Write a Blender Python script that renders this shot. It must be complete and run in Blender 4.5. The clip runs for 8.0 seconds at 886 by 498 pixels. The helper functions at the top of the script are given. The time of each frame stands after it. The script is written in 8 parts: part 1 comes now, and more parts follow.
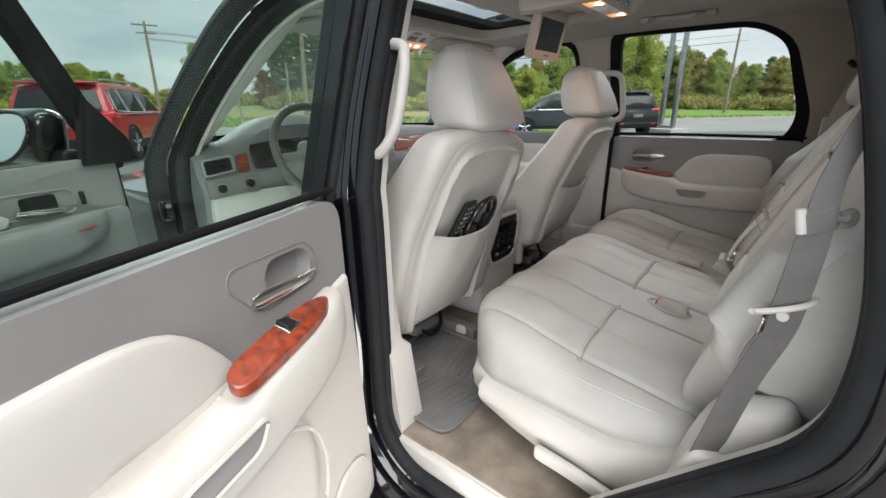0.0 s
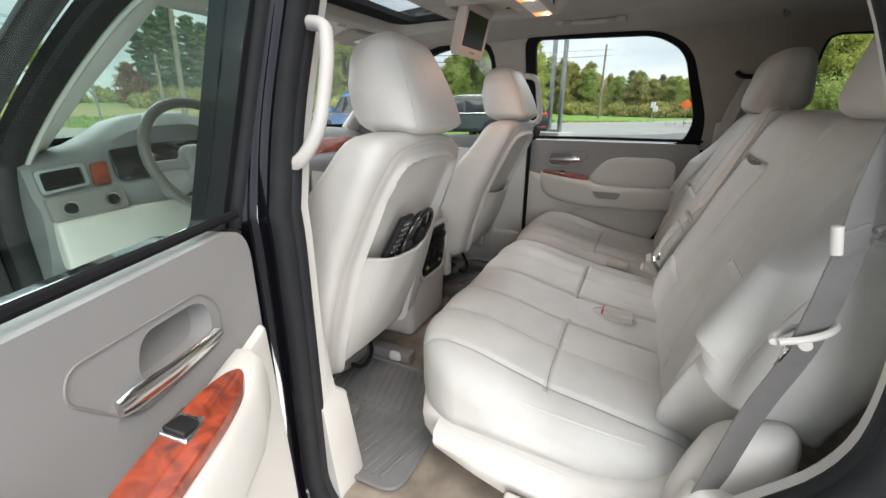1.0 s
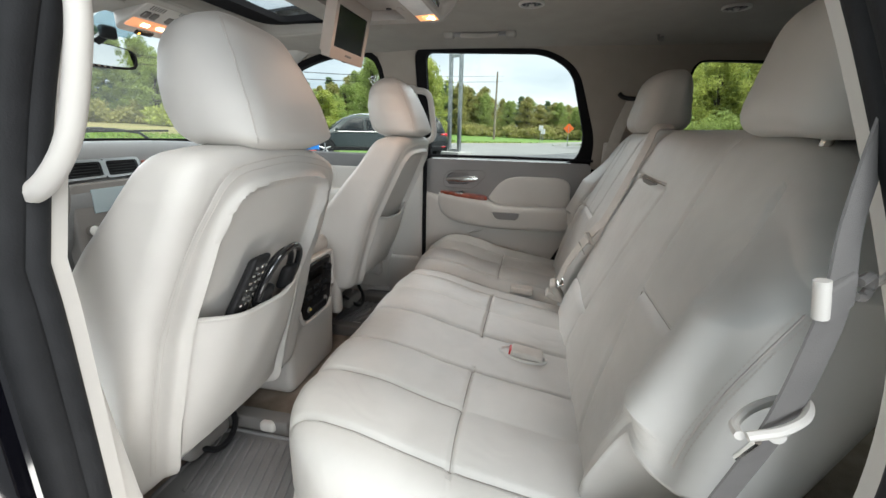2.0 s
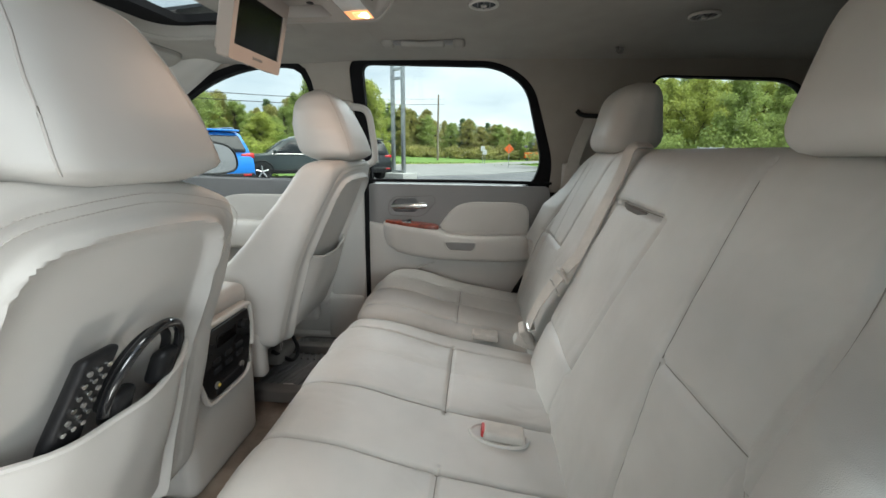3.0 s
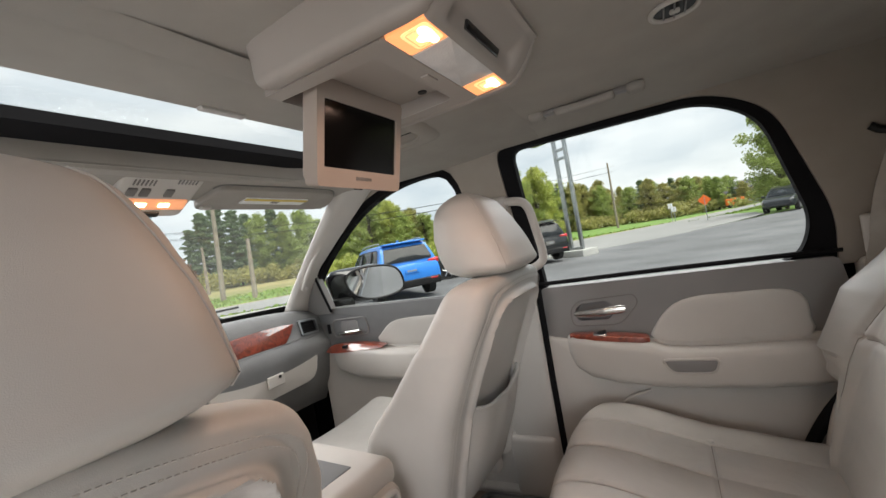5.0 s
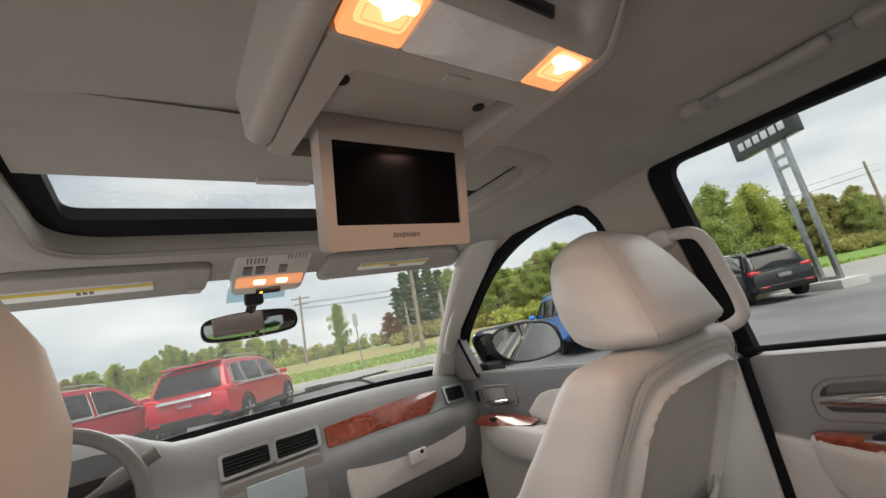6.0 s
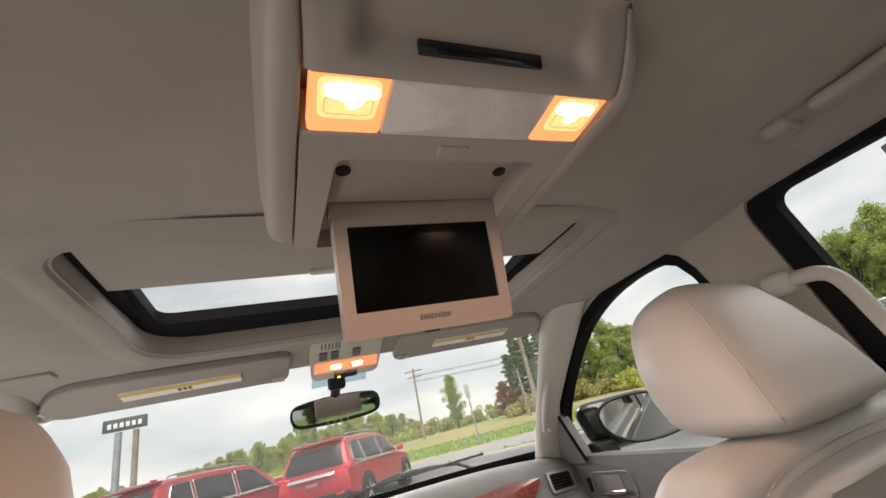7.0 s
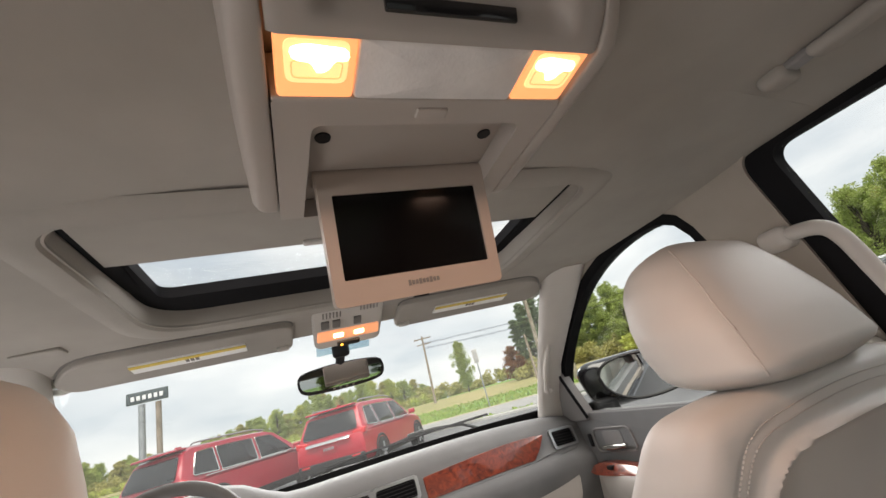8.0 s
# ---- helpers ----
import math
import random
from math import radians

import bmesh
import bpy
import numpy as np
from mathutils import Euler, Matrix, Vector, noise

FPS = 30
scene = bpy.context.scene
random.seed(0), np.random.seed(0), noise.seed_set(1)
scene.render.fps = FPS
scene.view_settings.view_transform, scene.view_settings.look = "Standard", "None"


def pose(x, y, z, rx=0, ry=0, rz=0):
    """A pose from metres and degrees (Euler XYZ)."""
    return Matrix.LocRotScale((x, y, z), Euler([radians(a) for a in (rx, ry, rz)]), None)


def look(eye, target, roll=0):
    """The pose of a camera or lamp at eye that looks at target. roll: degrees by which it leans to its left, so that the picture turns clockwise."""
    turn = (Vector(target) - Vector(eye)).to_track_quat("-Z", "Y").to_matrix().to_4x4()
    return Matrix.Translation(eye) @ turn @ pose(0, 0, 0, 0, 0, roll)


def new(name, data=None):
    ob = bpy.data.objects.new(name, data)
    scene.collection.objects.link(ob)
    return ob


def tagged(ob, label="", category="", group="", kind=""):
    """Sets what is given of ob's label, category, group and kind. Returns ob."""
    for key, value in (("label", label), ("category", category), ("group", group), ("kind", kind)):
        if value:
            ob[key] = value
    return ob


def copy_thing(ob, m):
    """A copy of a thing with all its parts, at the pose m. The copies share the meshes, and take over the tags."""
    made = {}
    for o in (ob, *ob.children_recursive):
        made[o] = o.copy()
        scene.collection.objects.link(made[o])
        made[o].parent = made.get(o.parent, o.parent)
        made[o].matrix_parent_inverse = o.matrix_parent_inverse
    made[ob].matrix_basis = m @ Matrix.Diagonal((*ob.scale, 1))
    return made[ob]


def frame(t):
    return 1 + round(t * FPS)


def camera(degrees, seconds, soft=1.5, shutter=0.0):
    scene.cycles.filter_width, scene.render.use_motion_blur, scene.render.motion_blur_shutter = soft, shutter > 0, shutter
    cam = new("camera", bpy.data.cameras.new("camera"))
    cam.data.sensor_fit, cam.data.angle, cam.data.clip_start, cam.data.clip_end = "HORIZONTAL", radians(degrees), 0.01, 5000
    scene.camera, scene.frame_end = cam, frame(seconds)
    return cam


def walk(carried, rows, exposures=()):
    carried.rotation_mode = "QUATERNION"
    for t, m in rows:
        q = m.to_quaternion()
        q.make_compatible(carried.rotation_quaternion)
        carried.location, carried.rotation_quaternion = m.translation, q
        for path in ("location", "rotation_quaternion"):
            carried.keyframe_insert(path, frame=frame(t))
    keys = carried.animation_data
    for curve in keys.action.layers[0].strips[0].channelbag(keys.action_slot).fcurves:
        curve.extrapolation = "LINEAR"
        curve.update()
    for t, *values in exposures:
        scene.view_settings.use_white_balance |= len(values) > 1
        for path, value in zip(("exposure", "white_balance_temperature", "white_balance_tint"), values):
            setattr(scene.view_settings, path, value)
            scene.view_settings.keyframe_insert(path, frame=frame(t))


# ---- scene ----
cam = camera(94.2, 8.0)
PATH = [
    (0, (-1.526, -0.297, 1.48), (-0.058, 0.892, 0.824), -1.1),
    (0.5, (-1.482, -0.201, 1.475), (0.103, 0.822, 0.812), -0.7),
    (1, (-1.426, -0.128, 1.472), (0.284, 0.681, 0.823), -0.0),
    (1.5, (-1.34, -0.112, 1.464), (0.471, 0.477, 0.856), 0.6),
    (2.8, (-0.993, -0.087, 1.447), (0.936, 0.103, 0.956), 1.2),
    (3, (-0.954, -0.061, 1.454), (0.985, 0.098, 0.99), 0.7),
    (3.1, (-0.924, -0.052, 1.461), (1.024, 0.107, 1.036), 0.2),
    (3.5, (-0.85, -0.018, 1.496), (1.113, 0.129, 1.139), -1.1),
    (4, (-0.774, -0.027, 1.525), (1.19, 0.248, 1.263), -3.9),
    (4.5, (-0.682, -0.036, 1.506), (1.231, 0.527, 1.355), -7.3),
    (5, (-0.559, 0.003, 1.505), (1.195, 0.964, 1.507), -10.2),
    (5.2, (-0.498, 0.012, 1.501), (1.166, 1.119, 1.571), -11.1),
    (6.3, (-0.224, 0.005, 1.516), (0.815, 1.633, 2.036), -13.2),
    (6.5, (-0.203, 0.005, 1.511), (0.752, 1.653, 2.121), -13.8),
    (7, (-0.174, -0.008, 1.517), (0.619, 1.644, 2.319), -15.2),
    (7.5, (-0.148, -0.027, 1.516), (0.591, 1.6, 2.414), -16.6),
    (8, (-0.154, -0.014, 1.507), (0.6, 1.711, 2.18), -16.3),
]
walk(cam, [(t, look(eye, target, roll)) for t, eye, target, roll in PATH], exposures=[(0, 0.42, 6400, 10), (1.5, 0.84, 6350, 9), (3.0, 0.83, 6200, 4), (4.0, 0.94, 6400, 6), (5.2, 0.66, 6750, 14), (6.3, 0.46, 6950, 15), (7.5, 0.75, 7300, 20), (8, 0.72, 7000, 17)])

# ---- light ----
world = bpy.data.worlds.new("overcast_sky")
scene.world = world
world.use_nodes = True
wn, wl = world.node_tree.nodes, world.node_tree.links
wn.clear()
w_out, w_bg = wn.new("ShaderNodeOutputWorld"), wn.new("ShaderNodeBackground")
w_sky = wn.new("ShaderNodeTexSky")
w_sky.sky_type, w_sky.sun_disc = "NISHITA", False
w_sky.sun_elevation, w_sky.sun_rotation = radians(60), radians(195)
w_sky.air_density, w_sky.dust_density = 1.0, 3.0
w_co, w_map = wn.new("ShaderNodeTexCoord"), wn.new("ShaderNodeMapping")
w_map.inputs["Scale"].default_value = (1.0, 1.0, 3.2)
w_no, w_ramp, w_mix = wn.new("ShaderNodeTexNoise"), wn.new("ShaderNodeValToRGB"), wn.new("ShaderNodeMix")
w_no.inputs["Scale"].default_value, w_no.inputs["Detail"].default_value = 3.2, 6
w_ramp.color_ramp.elements[0].position, w_ramp.color_ramp.elements[1].position = 0.33, 0.72
w_ramp.color_ramp.elements[0].color, w_ramp.color_ramp.elements[1].color = (4.6, 5.2, 5.9, 1), (8.0, 8.2, 8.4, 1)
w_mix.data_type = "RGBA"
w_mix.inputs[0].default_value = 0.86
wl.new(w_co.outputs["Generated"], w_map.inputs[0])
wl.new(w_map.outputs[0], w_no.inputs["Vector"])
wl.new(w_no.outputs[0], w_ramp.inputs[0])
wl.new(w_sky.outputs[0], w_mix.inputs[6])
wl.new(w_ramp.outputs[0], w_mix.inputs[7])
wl.new(w_mix.outputs[2], w_bg.inputs[0])
w_bg.inputs[1].default_value = 0.10
wl.new(w_bg.outputs[0], w_out.inputs[0])

sun_data = bpy.data.lights.new("sun", "SUN")
sun_data.energy, sun_data.angle, sun_data.color = 3.7, radians(60), (1.0, 0.97, 0.92)
sun_ob = new("sun", sun_data)
sun_ob.matrix_world = look((0, 0, 30), (3, 11, 8))


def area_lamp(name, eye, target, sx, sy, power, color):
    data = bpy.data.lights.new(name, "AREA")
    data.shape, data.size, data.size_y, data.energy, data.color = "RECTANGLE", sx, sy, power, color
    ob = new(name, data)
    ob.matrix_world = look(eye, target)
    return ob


# added lamps in place of sky light by open door, windscreen and side windows
area_lamp("door_skylight", (-2.5, -0.70, 1.55), (0.55, 0.10, 1.0), 1.0, 0.8, 17, (0.96, 0.98, 1.0))
# two added lamps low in the doorways, aimed up to brighten the headliner
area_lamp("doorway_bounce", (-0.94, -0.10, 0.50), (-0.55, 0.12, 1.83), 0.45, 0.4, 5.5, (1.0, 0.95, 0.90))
area_lamp("front_door_skylight", (-1.03, 1.05, 0.66), (-0.62, 0.60, 1.82), 0.70, 0.6, 4.4, (0.95, 0.98, 1.0))
area_lamp("windscreen_skylight", (0.0, 2.7, 2.35), (0.0, -0.3, 1.05), 1.7, 0.6, 29, (0.95, 0.98, 1.0))
area_lamp("side_skylight", (2.75, 0.45, 2.70), (-0.4, -0.35, 1.0), 2.4, 0.6, 26, (0.95, 0.98, 1.0))


# ---- materials ----
def surface(name, color, rough=0.5, metal=0.0, coat=0.0, spec=0.5, mottle=0.10, mottle_scale=6.0, grain=0.05, grain_scale=400.0,
            stain=0.0, stain_scale=2.0, dist=0.002, second=None, per_object=0.0, voronoi=False):
    m = bpy.data.materials.new(name)
    m.use_nodes = True
    n, l = m.node_tree.nodes, m.node_tree.links
    b = n["Principled BSDF"]
    b.inputs["Roughness"].default_value, b.inputs["Metallic"].default_value = rough, metal
    b.inputs["Coat Weight"].default_value, b.inputs["Specular IOR Level"].default_value = coat, spec
    b.inputs["Coat Roughness"].default_value = 0.05
    co = n.new("ShaderNodeTexCoord")
    no = n.new("ShaderNodeTexNoise")
    no.inputs["Scale"].default_value, no.inputs["Detail"].default_value = mottle_scale, 5
    l.new(co.outputs["Object"], no.inputs["Vector"])
    ramp = n.new("ShaderNodeValToRGB")
    dark = second or tuple(c * (1 - mottle) for c in color)
    light = color if second else tuple(min(1, c * (1 + mottle * 0.6)) for c in color)
    ramp.color_ramp.elements[0].color, ramp.color_ramp.elements[1].color = (*dark, 1), (*light, 1)
    ramp.color_ramp.elements[0].position, ramp.color_ramp.elements[1].position = 0.32, 0.68
    l.new(no.outputs[0], ramp.inputs[0])
    last = ramp.outputs[0]
    if stain:
        ns = n.new("ShaderNodeTexNoise")
        ns.inputs["Scale"].default_value, ns.inputs["Detail"].default_value = stain_scale, 8
        l.new(co.outputs["Object"], ns.inputs["Vector"])
        rs = n.new("ShaderNodeValToRGB")
        rs.color_ramp.elements[0].position, rs.color_ramp.elements[1].position = 0.40, 0.62
        rs.color_ramp.elements[0].color = (1 - stain, 1 - stain, 1 - stain, 1)
        mx = n.new("ShaderNodeMix")
        mx.data_type, mx.blend_type = "RGBA", "MULTIPLY"
        mx.inputs[0].default_value = 1
        l.new(ns.outputs[0], rs.inputs[0])
        l.new(last, mx.inputs[6])
        l.new(rs.outputs[0], mx.inputs[7])
        last = mx.outputs[2]
    if per_object:
        oi, hs, mr = n.new("ShaderNodeObjectInfo"), n.new("ShaderNodeHueSaturation"), n.new("ShaderNodeMapRange")
        mr.inputs["To Min"].default_value, mr.inputs["To Max"].default_value = 1 - per_object, 1 + per_object
        l.new(oi.outputs["Random"], mr.inputs[0])
        l.new(mr.outputs[0], hs.inputs["Value"])
        l.new(last, hs.inputs["Color"])
        last = hs.outputs[0]
    l.new(last, b.inputs["Base Color"])
    if grain:
        ng = n.new("ShaderNodeTexVoronoi" if voronoi else "ShaderNodeTexNoise")
        ng.inputs["Scale"].default_value = grain_scale
        l.new(co.outputs["Object"], ng.inputs["Vector"])
        bp = n.new("ShaderNodeBump")
        bp.inputs["Strength"].default_value, bp.inputs["Distance"].default_value = min(1.0, grain * 4), dist
        l.new(ng.outputs[0], bp.inputs["Height"])
        l.new(bp.outputs[0], b.inputs["Normal"])
        rr = n.new("ShaderNodeMapRange")
        rr.inputs["To Min"].default_value, rr.inputs["To Max"].default_value = max(0.02, rough - 0.07), min(1, rough + 0.07)
        l.new(no.outputs[0], rr.inputs[0])
        l.new(rr.outputs[0], b.inputs["Roughness"])
    return m


def glowing(name, color, strength):
    m = bpy.data.materials.new(name)
    m.use_nodes = True
    b = m.node_tree.nodes["Principled BSDF"]
    b.inputs["Base Color"].default_value = (*color, 1)
    b.inputs["Emission Color"].default_value, b.inputs["Emission Strength"].default_value = (*color, 1), strength
    return m


def pane_glass(name, tint, rough=0.0, film=0.0):
    m = bpy.data.materials.new(name)
    m.use_nodes = True
    n, l = m.node_tree.nodes, m.node_tree.links
    n.remove(n["Principled BSDF"])
    tr, gl, mx, fr = n.new("ShaderNodeBsdfTransparent"), n.new("ShaderNodeBsdfGlossy"), n.new("ShaderNodeMixShader"), n.new("ShaderNodeLayerWeight")
    tr.inputs[0].default_value = (*tint, 1)
    gl.inputs["Roughness"].default_value = rough
    pw, ad = n.new("ShaderNodeMath"), n.new("ShaderNodeMath")
    pw.operation, ad.operation = "POWER", "MULTIPLY_ADD"
    pw.inputs[1].default_value = 4.0
    ad.inputs[1].default_value, ad.inputs[2].default_value = 0.45, 0.02
    l.new(fr.outputs["Facing"], pw.inputs[0])
    l.new(pw.outputs[0], ad.inputs[0])
    l.new(ad.outputs[0], mx.inputs[0])
    l.new(tr.outputs[0], mx.inputs[1])
    l.new(gl.outputs[0], mx.inputs[2])
    last = mx
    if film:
        # thin film that scatters daylight, added to paint a glare haze
        scatter, veil = n.new("ShaderNodeBsdfTranslucent"), n.new("ShaderNodeMixShader")
        scatter.inputs[0].default_value = (0.85, 0.86, 0.84, 1)
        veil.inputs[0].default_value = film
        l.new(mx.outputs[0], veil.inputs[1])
        l.new(scatter.outputs[0], veil.inputs[2])
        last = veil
    l.new(last.outputs[0], n["Material Output"].inputs[0])
    return m


LEATHER = surface("grey_leather", (0.53, 0.505, 0.47), 0.52, mottle=0.07, mottle_scale=5, grain=0.07, grain_scale=1300, dist=0.0004, voronoi=True, stain=0.05, stain_scale=3)
LEATHER_SEAT = surface("worn_leather", (0.49, 0.475, 0.445), 0.46, mottle=0.09, mottle_scale=7, grain=0.08, grain_scale=1200, dist=0.0005, voronoi=True, stain=0.07, stain_scale=4)
THREAD = surface("seam_thread", (0.48, 0.445, 0.41), 0.8, mottle=0.1, grain=0)
SEAM = surface("dark_seam", (0.26, 0.24, 0.22), 0.9, spec=0.1, mottle=0.2, grain=0)
TRIM_LIGHT = surface("light_trim_plastic", (0.51, 0.485, 0.45), 0.55, mottle=0.04, grain=0.08, grain_scale=1400, dist=0.0004)
TRIM_GREY = surface("grey_trim_plastic", (0.215, 0.206, 0.202), 0.5, mottle=0.05, grain=0.10, grain_scale=1200, dist=0.0005)
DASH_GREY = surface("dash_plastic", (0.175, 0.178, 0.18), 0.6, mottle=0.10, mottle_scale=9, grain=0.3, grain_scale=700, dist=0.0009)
HEADLINER = surface("headliner_cloth", (0.355, 0.333, 0.302), 0.95, mottle=0.05, mottle_scale=12, grain=0.15, grain_scale=1600, dist=0.0006, spec=0.1)
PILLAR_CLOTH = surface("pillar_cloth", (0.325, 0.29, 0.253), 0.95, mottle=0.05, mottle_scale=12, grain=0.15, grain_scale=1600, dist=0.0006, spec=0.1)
CONSOLE_PLASTIC = surface("overhead_plastic", (0.36, 0.325, 0.292), 0.6, mottle=0.04, grain=0.06, grain_scale=1500, dist=0.0003)
CARPET = surface("tan_carpet", (0.36, 0.30, 0.245), 1.0, mottle=0.25, mottle_scale=14, grain=0.6, grain_scale=700, dist=0.004, stain=0.25, stain_scale=5, spec=0.05)
MAT_RUBBER = surface("grey_rubber", (0.165, 0.162, 0.16), 0.6, mottle=0.14, mottle_scale=9, grain=0.05, grain_scale=500, stain=0.15, stain_scale=8)
SEAL = surface("black_rubber", (0.018, 0.0185, 0.020), 0.70, spec=0.2, mottle=0.2, mottle_scale=20, grain=0.05, grain_scale=300)
FELT = surface("black_felt", (0.010, 0.010, 0.011), 0.9, spec=0.1, mottle=0.2, grain=0.1, grain_scale=900, dist=0.0004)
PAINT_BLACK = surface("black_car_paint", (0.004, 0.004, 0.006), 0.10, spec=0.3, coat=1.0, mottle=0.2, grain=0)
BLACK = surface("black_plastic", (0.012, 0.012, 0.013), 0.45, spec=0.25, mottle=0.15, grain=0.05, grain_scale=800, dist=0.0004)
GLOSS_BLACK = surface("gloss_black", (0.010, 0.010, 0.011), 0.12, coat=0.6, mottle=0.1, grain=0)
SCREEN_BEZEL = surface("screen_bezel_plastic", (0.34, 0.285, 0.245), 0.55, mottle=0.04, grain=0.06, grain_scale=1500, dist=0.0003)
SCREEN = surface("dark_screen", (0.003, 0.0025, 0.0025), 0.15, mottle=0.1, grain=0, spec=0.22)
CHROME = surface("satin_chrome", (0.72, 0.71, 0.69), 0.16, metal=1.0, mottle=0.04, grain=0)
STEEL = surface("galvanised_steel", (0.42, 0.44, 0.45), 0.42, metal=0.9, mottle=0.2, mottle_scale=5, grain=0.04, grain_scale=200)
WEBBING = surface("belt_webbing", (0.15, 0.142, 0.135), 0.85, mottle=0.08, mottle_scale=30, grain=0.5, grain_scale=900, dist=0.0008)
WEBBING_LIGHT = surface("light_belt_webbing", (0.50, 0.465, 0.42), 0.85, mottle=0.08, mottle_scale=30, grain=0.5, grain_scale=900, dist=0.0008)
WHITE_LABEL = surface("white_label", (0.85, 0.85, 0.83), 0.5, mottle=0.04, grain=0)
YELLOW = surface("yellow_label", (0.70, 0.52, 0.08), 0.5, mottle=0.04, grain=0)
GREY_PRINT = surface("grey_print", (0.16, 0.15, 0.14), 0.6, mottle=0.1, grain=0)
LENS_CLEAR = surface("frosted_lens", (0.66, 0.64, 0.62), 0.35, mottle=0.10, mottle_scale=30, grain=0.1, grain_scale=300, dist=0.001)
MIRROR = surface("mirror_silver", (0.85, 0.86, 0.87), 0.02, metal=1.0, mottle=0.01, grain=0)
GLASS = pane_glass("clear_glass", (0.93, 0.96, 0.94))
HAZED_GLASS = pane_glass("dusty_windscreen_glass", (0.93, 0.96, 0.94), film=0.014)
TINTED = pane_glass("tinted_glass", (0.78, 0.87, 0.82))
DARK_GLASS = surface("dark_car_glass", (0.012, 0.015, 0.017), 0.12, mottle=0.1, grain=0, spec=0.32)
LAMP_HOT = glowing("lit_bulb", (1.0, 0.80, 0.50), 3.2)
LAMP_WARM = glowing("lit_lens", (1.0, 0.40, 0.15), 0.60)
LAMP_DIM = glowing("dim_lens", (1.0, 0.42, 0.20), 0.34)
LAMP_PEACH = glowing("lit_reflector", (1.0, 0.52, 0.22), 0.85)
AMBER = glowing("amber_led", (1.0, 0.45, 0.05), 2.0)


def burl():
    m = bpy.data.materials.new("burl_wood")
    m.use_nodes = True
    n, l = m.node_tree.nodes, m.node_tree.links
    b = n["Principled BSDF"]
    co, n1, n2 = n.new("ShaderNodeTexCoord"), n.new("ShaderNodeTexNoise"), n.new("ShaderNodeTexNoise")
    n1.inputs["Scale"].default_value, n1.inputs["Detail"].default_value, n1.inputs["Distortion"].default_value = 26, 8, 2.2
    n2.inputs["Scale"].default_value, n2.inputs["Detail"].default_value, n2.inputs["Distortion"].default_value = 9, 3, 1.0
    r = n.new("ShaderNodeValToRGB")
    r.color_ramp.elements[0].color, r.color_ramp.elements[1].color = (0.10, 0.016, 0.007, 1), (0.29, 0.046, 0.016, 1)
    r.color_ramp.elements[0].position, r.color_ramp.elements[1].position = 0.30, 0.62
    mx = n.new("ShaderNodeMix")
    mx.data_type, mx.blend_type = "RGBA", "MULTIPLY"
    mx.inputs[0].default_value = 0.5
    r2 = n.new("ShaderNodeValToRGB")
    r2.color_ramp.elements[0].color, r2.color_ramp.elements[1].color = (0.45, 0.40, 0.38, 1), (1, 1, 1, 1)
    r2.color_ramp.elements[0].position, r2.color_ramp.elements[1].position = 0.35, 0.55
    l.new(co.outputs["Object"], n1.inputs["Vector"])
    l.new(co.outputs["Object"], n2.inputs["Vector"])
    l.new(n1.outputs[0], r.inputs[0])
    l.new(n2.outputs[0], r2.inputs[0])
    l.new(r.outputs[0], mx.inputs[6])
    l.new(r2.outputs[0], mx.inputs[7])
    l.new(mx.outputs[2], b.inputs["Base Color"])
    b.inputs["Roughness"].default_value, b.inputs["Coat Weight"].default_value, b.inputs["Coat Roughness"].default_value = 0.3, 1.0, 0.04
    return m


WOOD = burl()


# ---- mesh helpers ----
def finish(name, bm, material, parent=None, label="", sharp=38):
    bmesh.ops.recalc_face_normals(bm, faces=bm.faces)
    me = bpy.data.meshes.new(name)
    bm.to_mesh(me)
    bm.free()
    me.polygons.foreach_set("use_smooth", [True] * len(me.polygons))
    me.set_sharp_from_angle(angle=radians(sharp))
    me.materials.append(material)
    ob = new(name, me)
    if parent is not None:
        ob.parent = parent
    if label:
        ob["label"] = label
    return ob


def part(name, bm, material, parent, label="", sharp=38):
    return finish(name, bm, material, parent, label, sharp)


def thing(name, label, category, group="", kind=""):
    return tagged(new(name), label, category, group, kind)


def lines_for(h, r, n):
    band = [h * 0 + k for k in (0.0, 0.30, 0.62)]
    low = [-h + r * b for b in band]
    mid = [(-h + r) + (2 * h - 2 * r) * k / n for k in range(n + 1)]
    return low + mid + [-v for v in reversed(low)]


def softbox(sx, sy, sz, r, nx=4, ny=4, nz=4, fn=None, place=None):
    """A box with rounded edges on a fine grid; fn moves each point, place lays it into the world."""
    half = Vector((sx / 2, sy / 2, sz / 2))
    r = min(r, min(half) * 0.98)
    ls = [lines_for(half[i], r, (nx, ny, nz)[i]) for i in range(3)]
    cnt = [len(a) for a in ls]
    bm = bmesh.new()
    made = {}

    def vert(i, j, k):
        key = (i, j, k)
        if key not in made:
            q = Vector((ls[0][i], ls[1][j], ls[2][k]))
            c = Vector([max(-half[a] + r, min(half[a] - r, q[a])) for a in range(3)])
            v = q - c
            p = c + v.normalized() * r if v.length > 1e-9 else q
            if fn:
                p = Vector(fn(p))
            if place:
                p = place(p)
            made[key] = bm.verts.new(p)
        return made[key]

    for a in range(3):
        u, w = [x for x in range(3) if x != a]
        for end in (0, cnt[a] - 1):
            for i in range(cnt[u] - 1):
                for j in range(cnt[w] - 1):
                    quad = []
                    for di, dj in ((0, 0), (1, 0), (1, 1), (0, 1)):
                        idx = [0, 0, 0]
                        idx[a], idx[u], idx[w] = end, i + di, j + dj
                        quad.append(vert(*idx))
                    bm.faces.new(quad)
    return bm


def at(x, y, z):
    return lambda p: p + Vector((x, y, z))


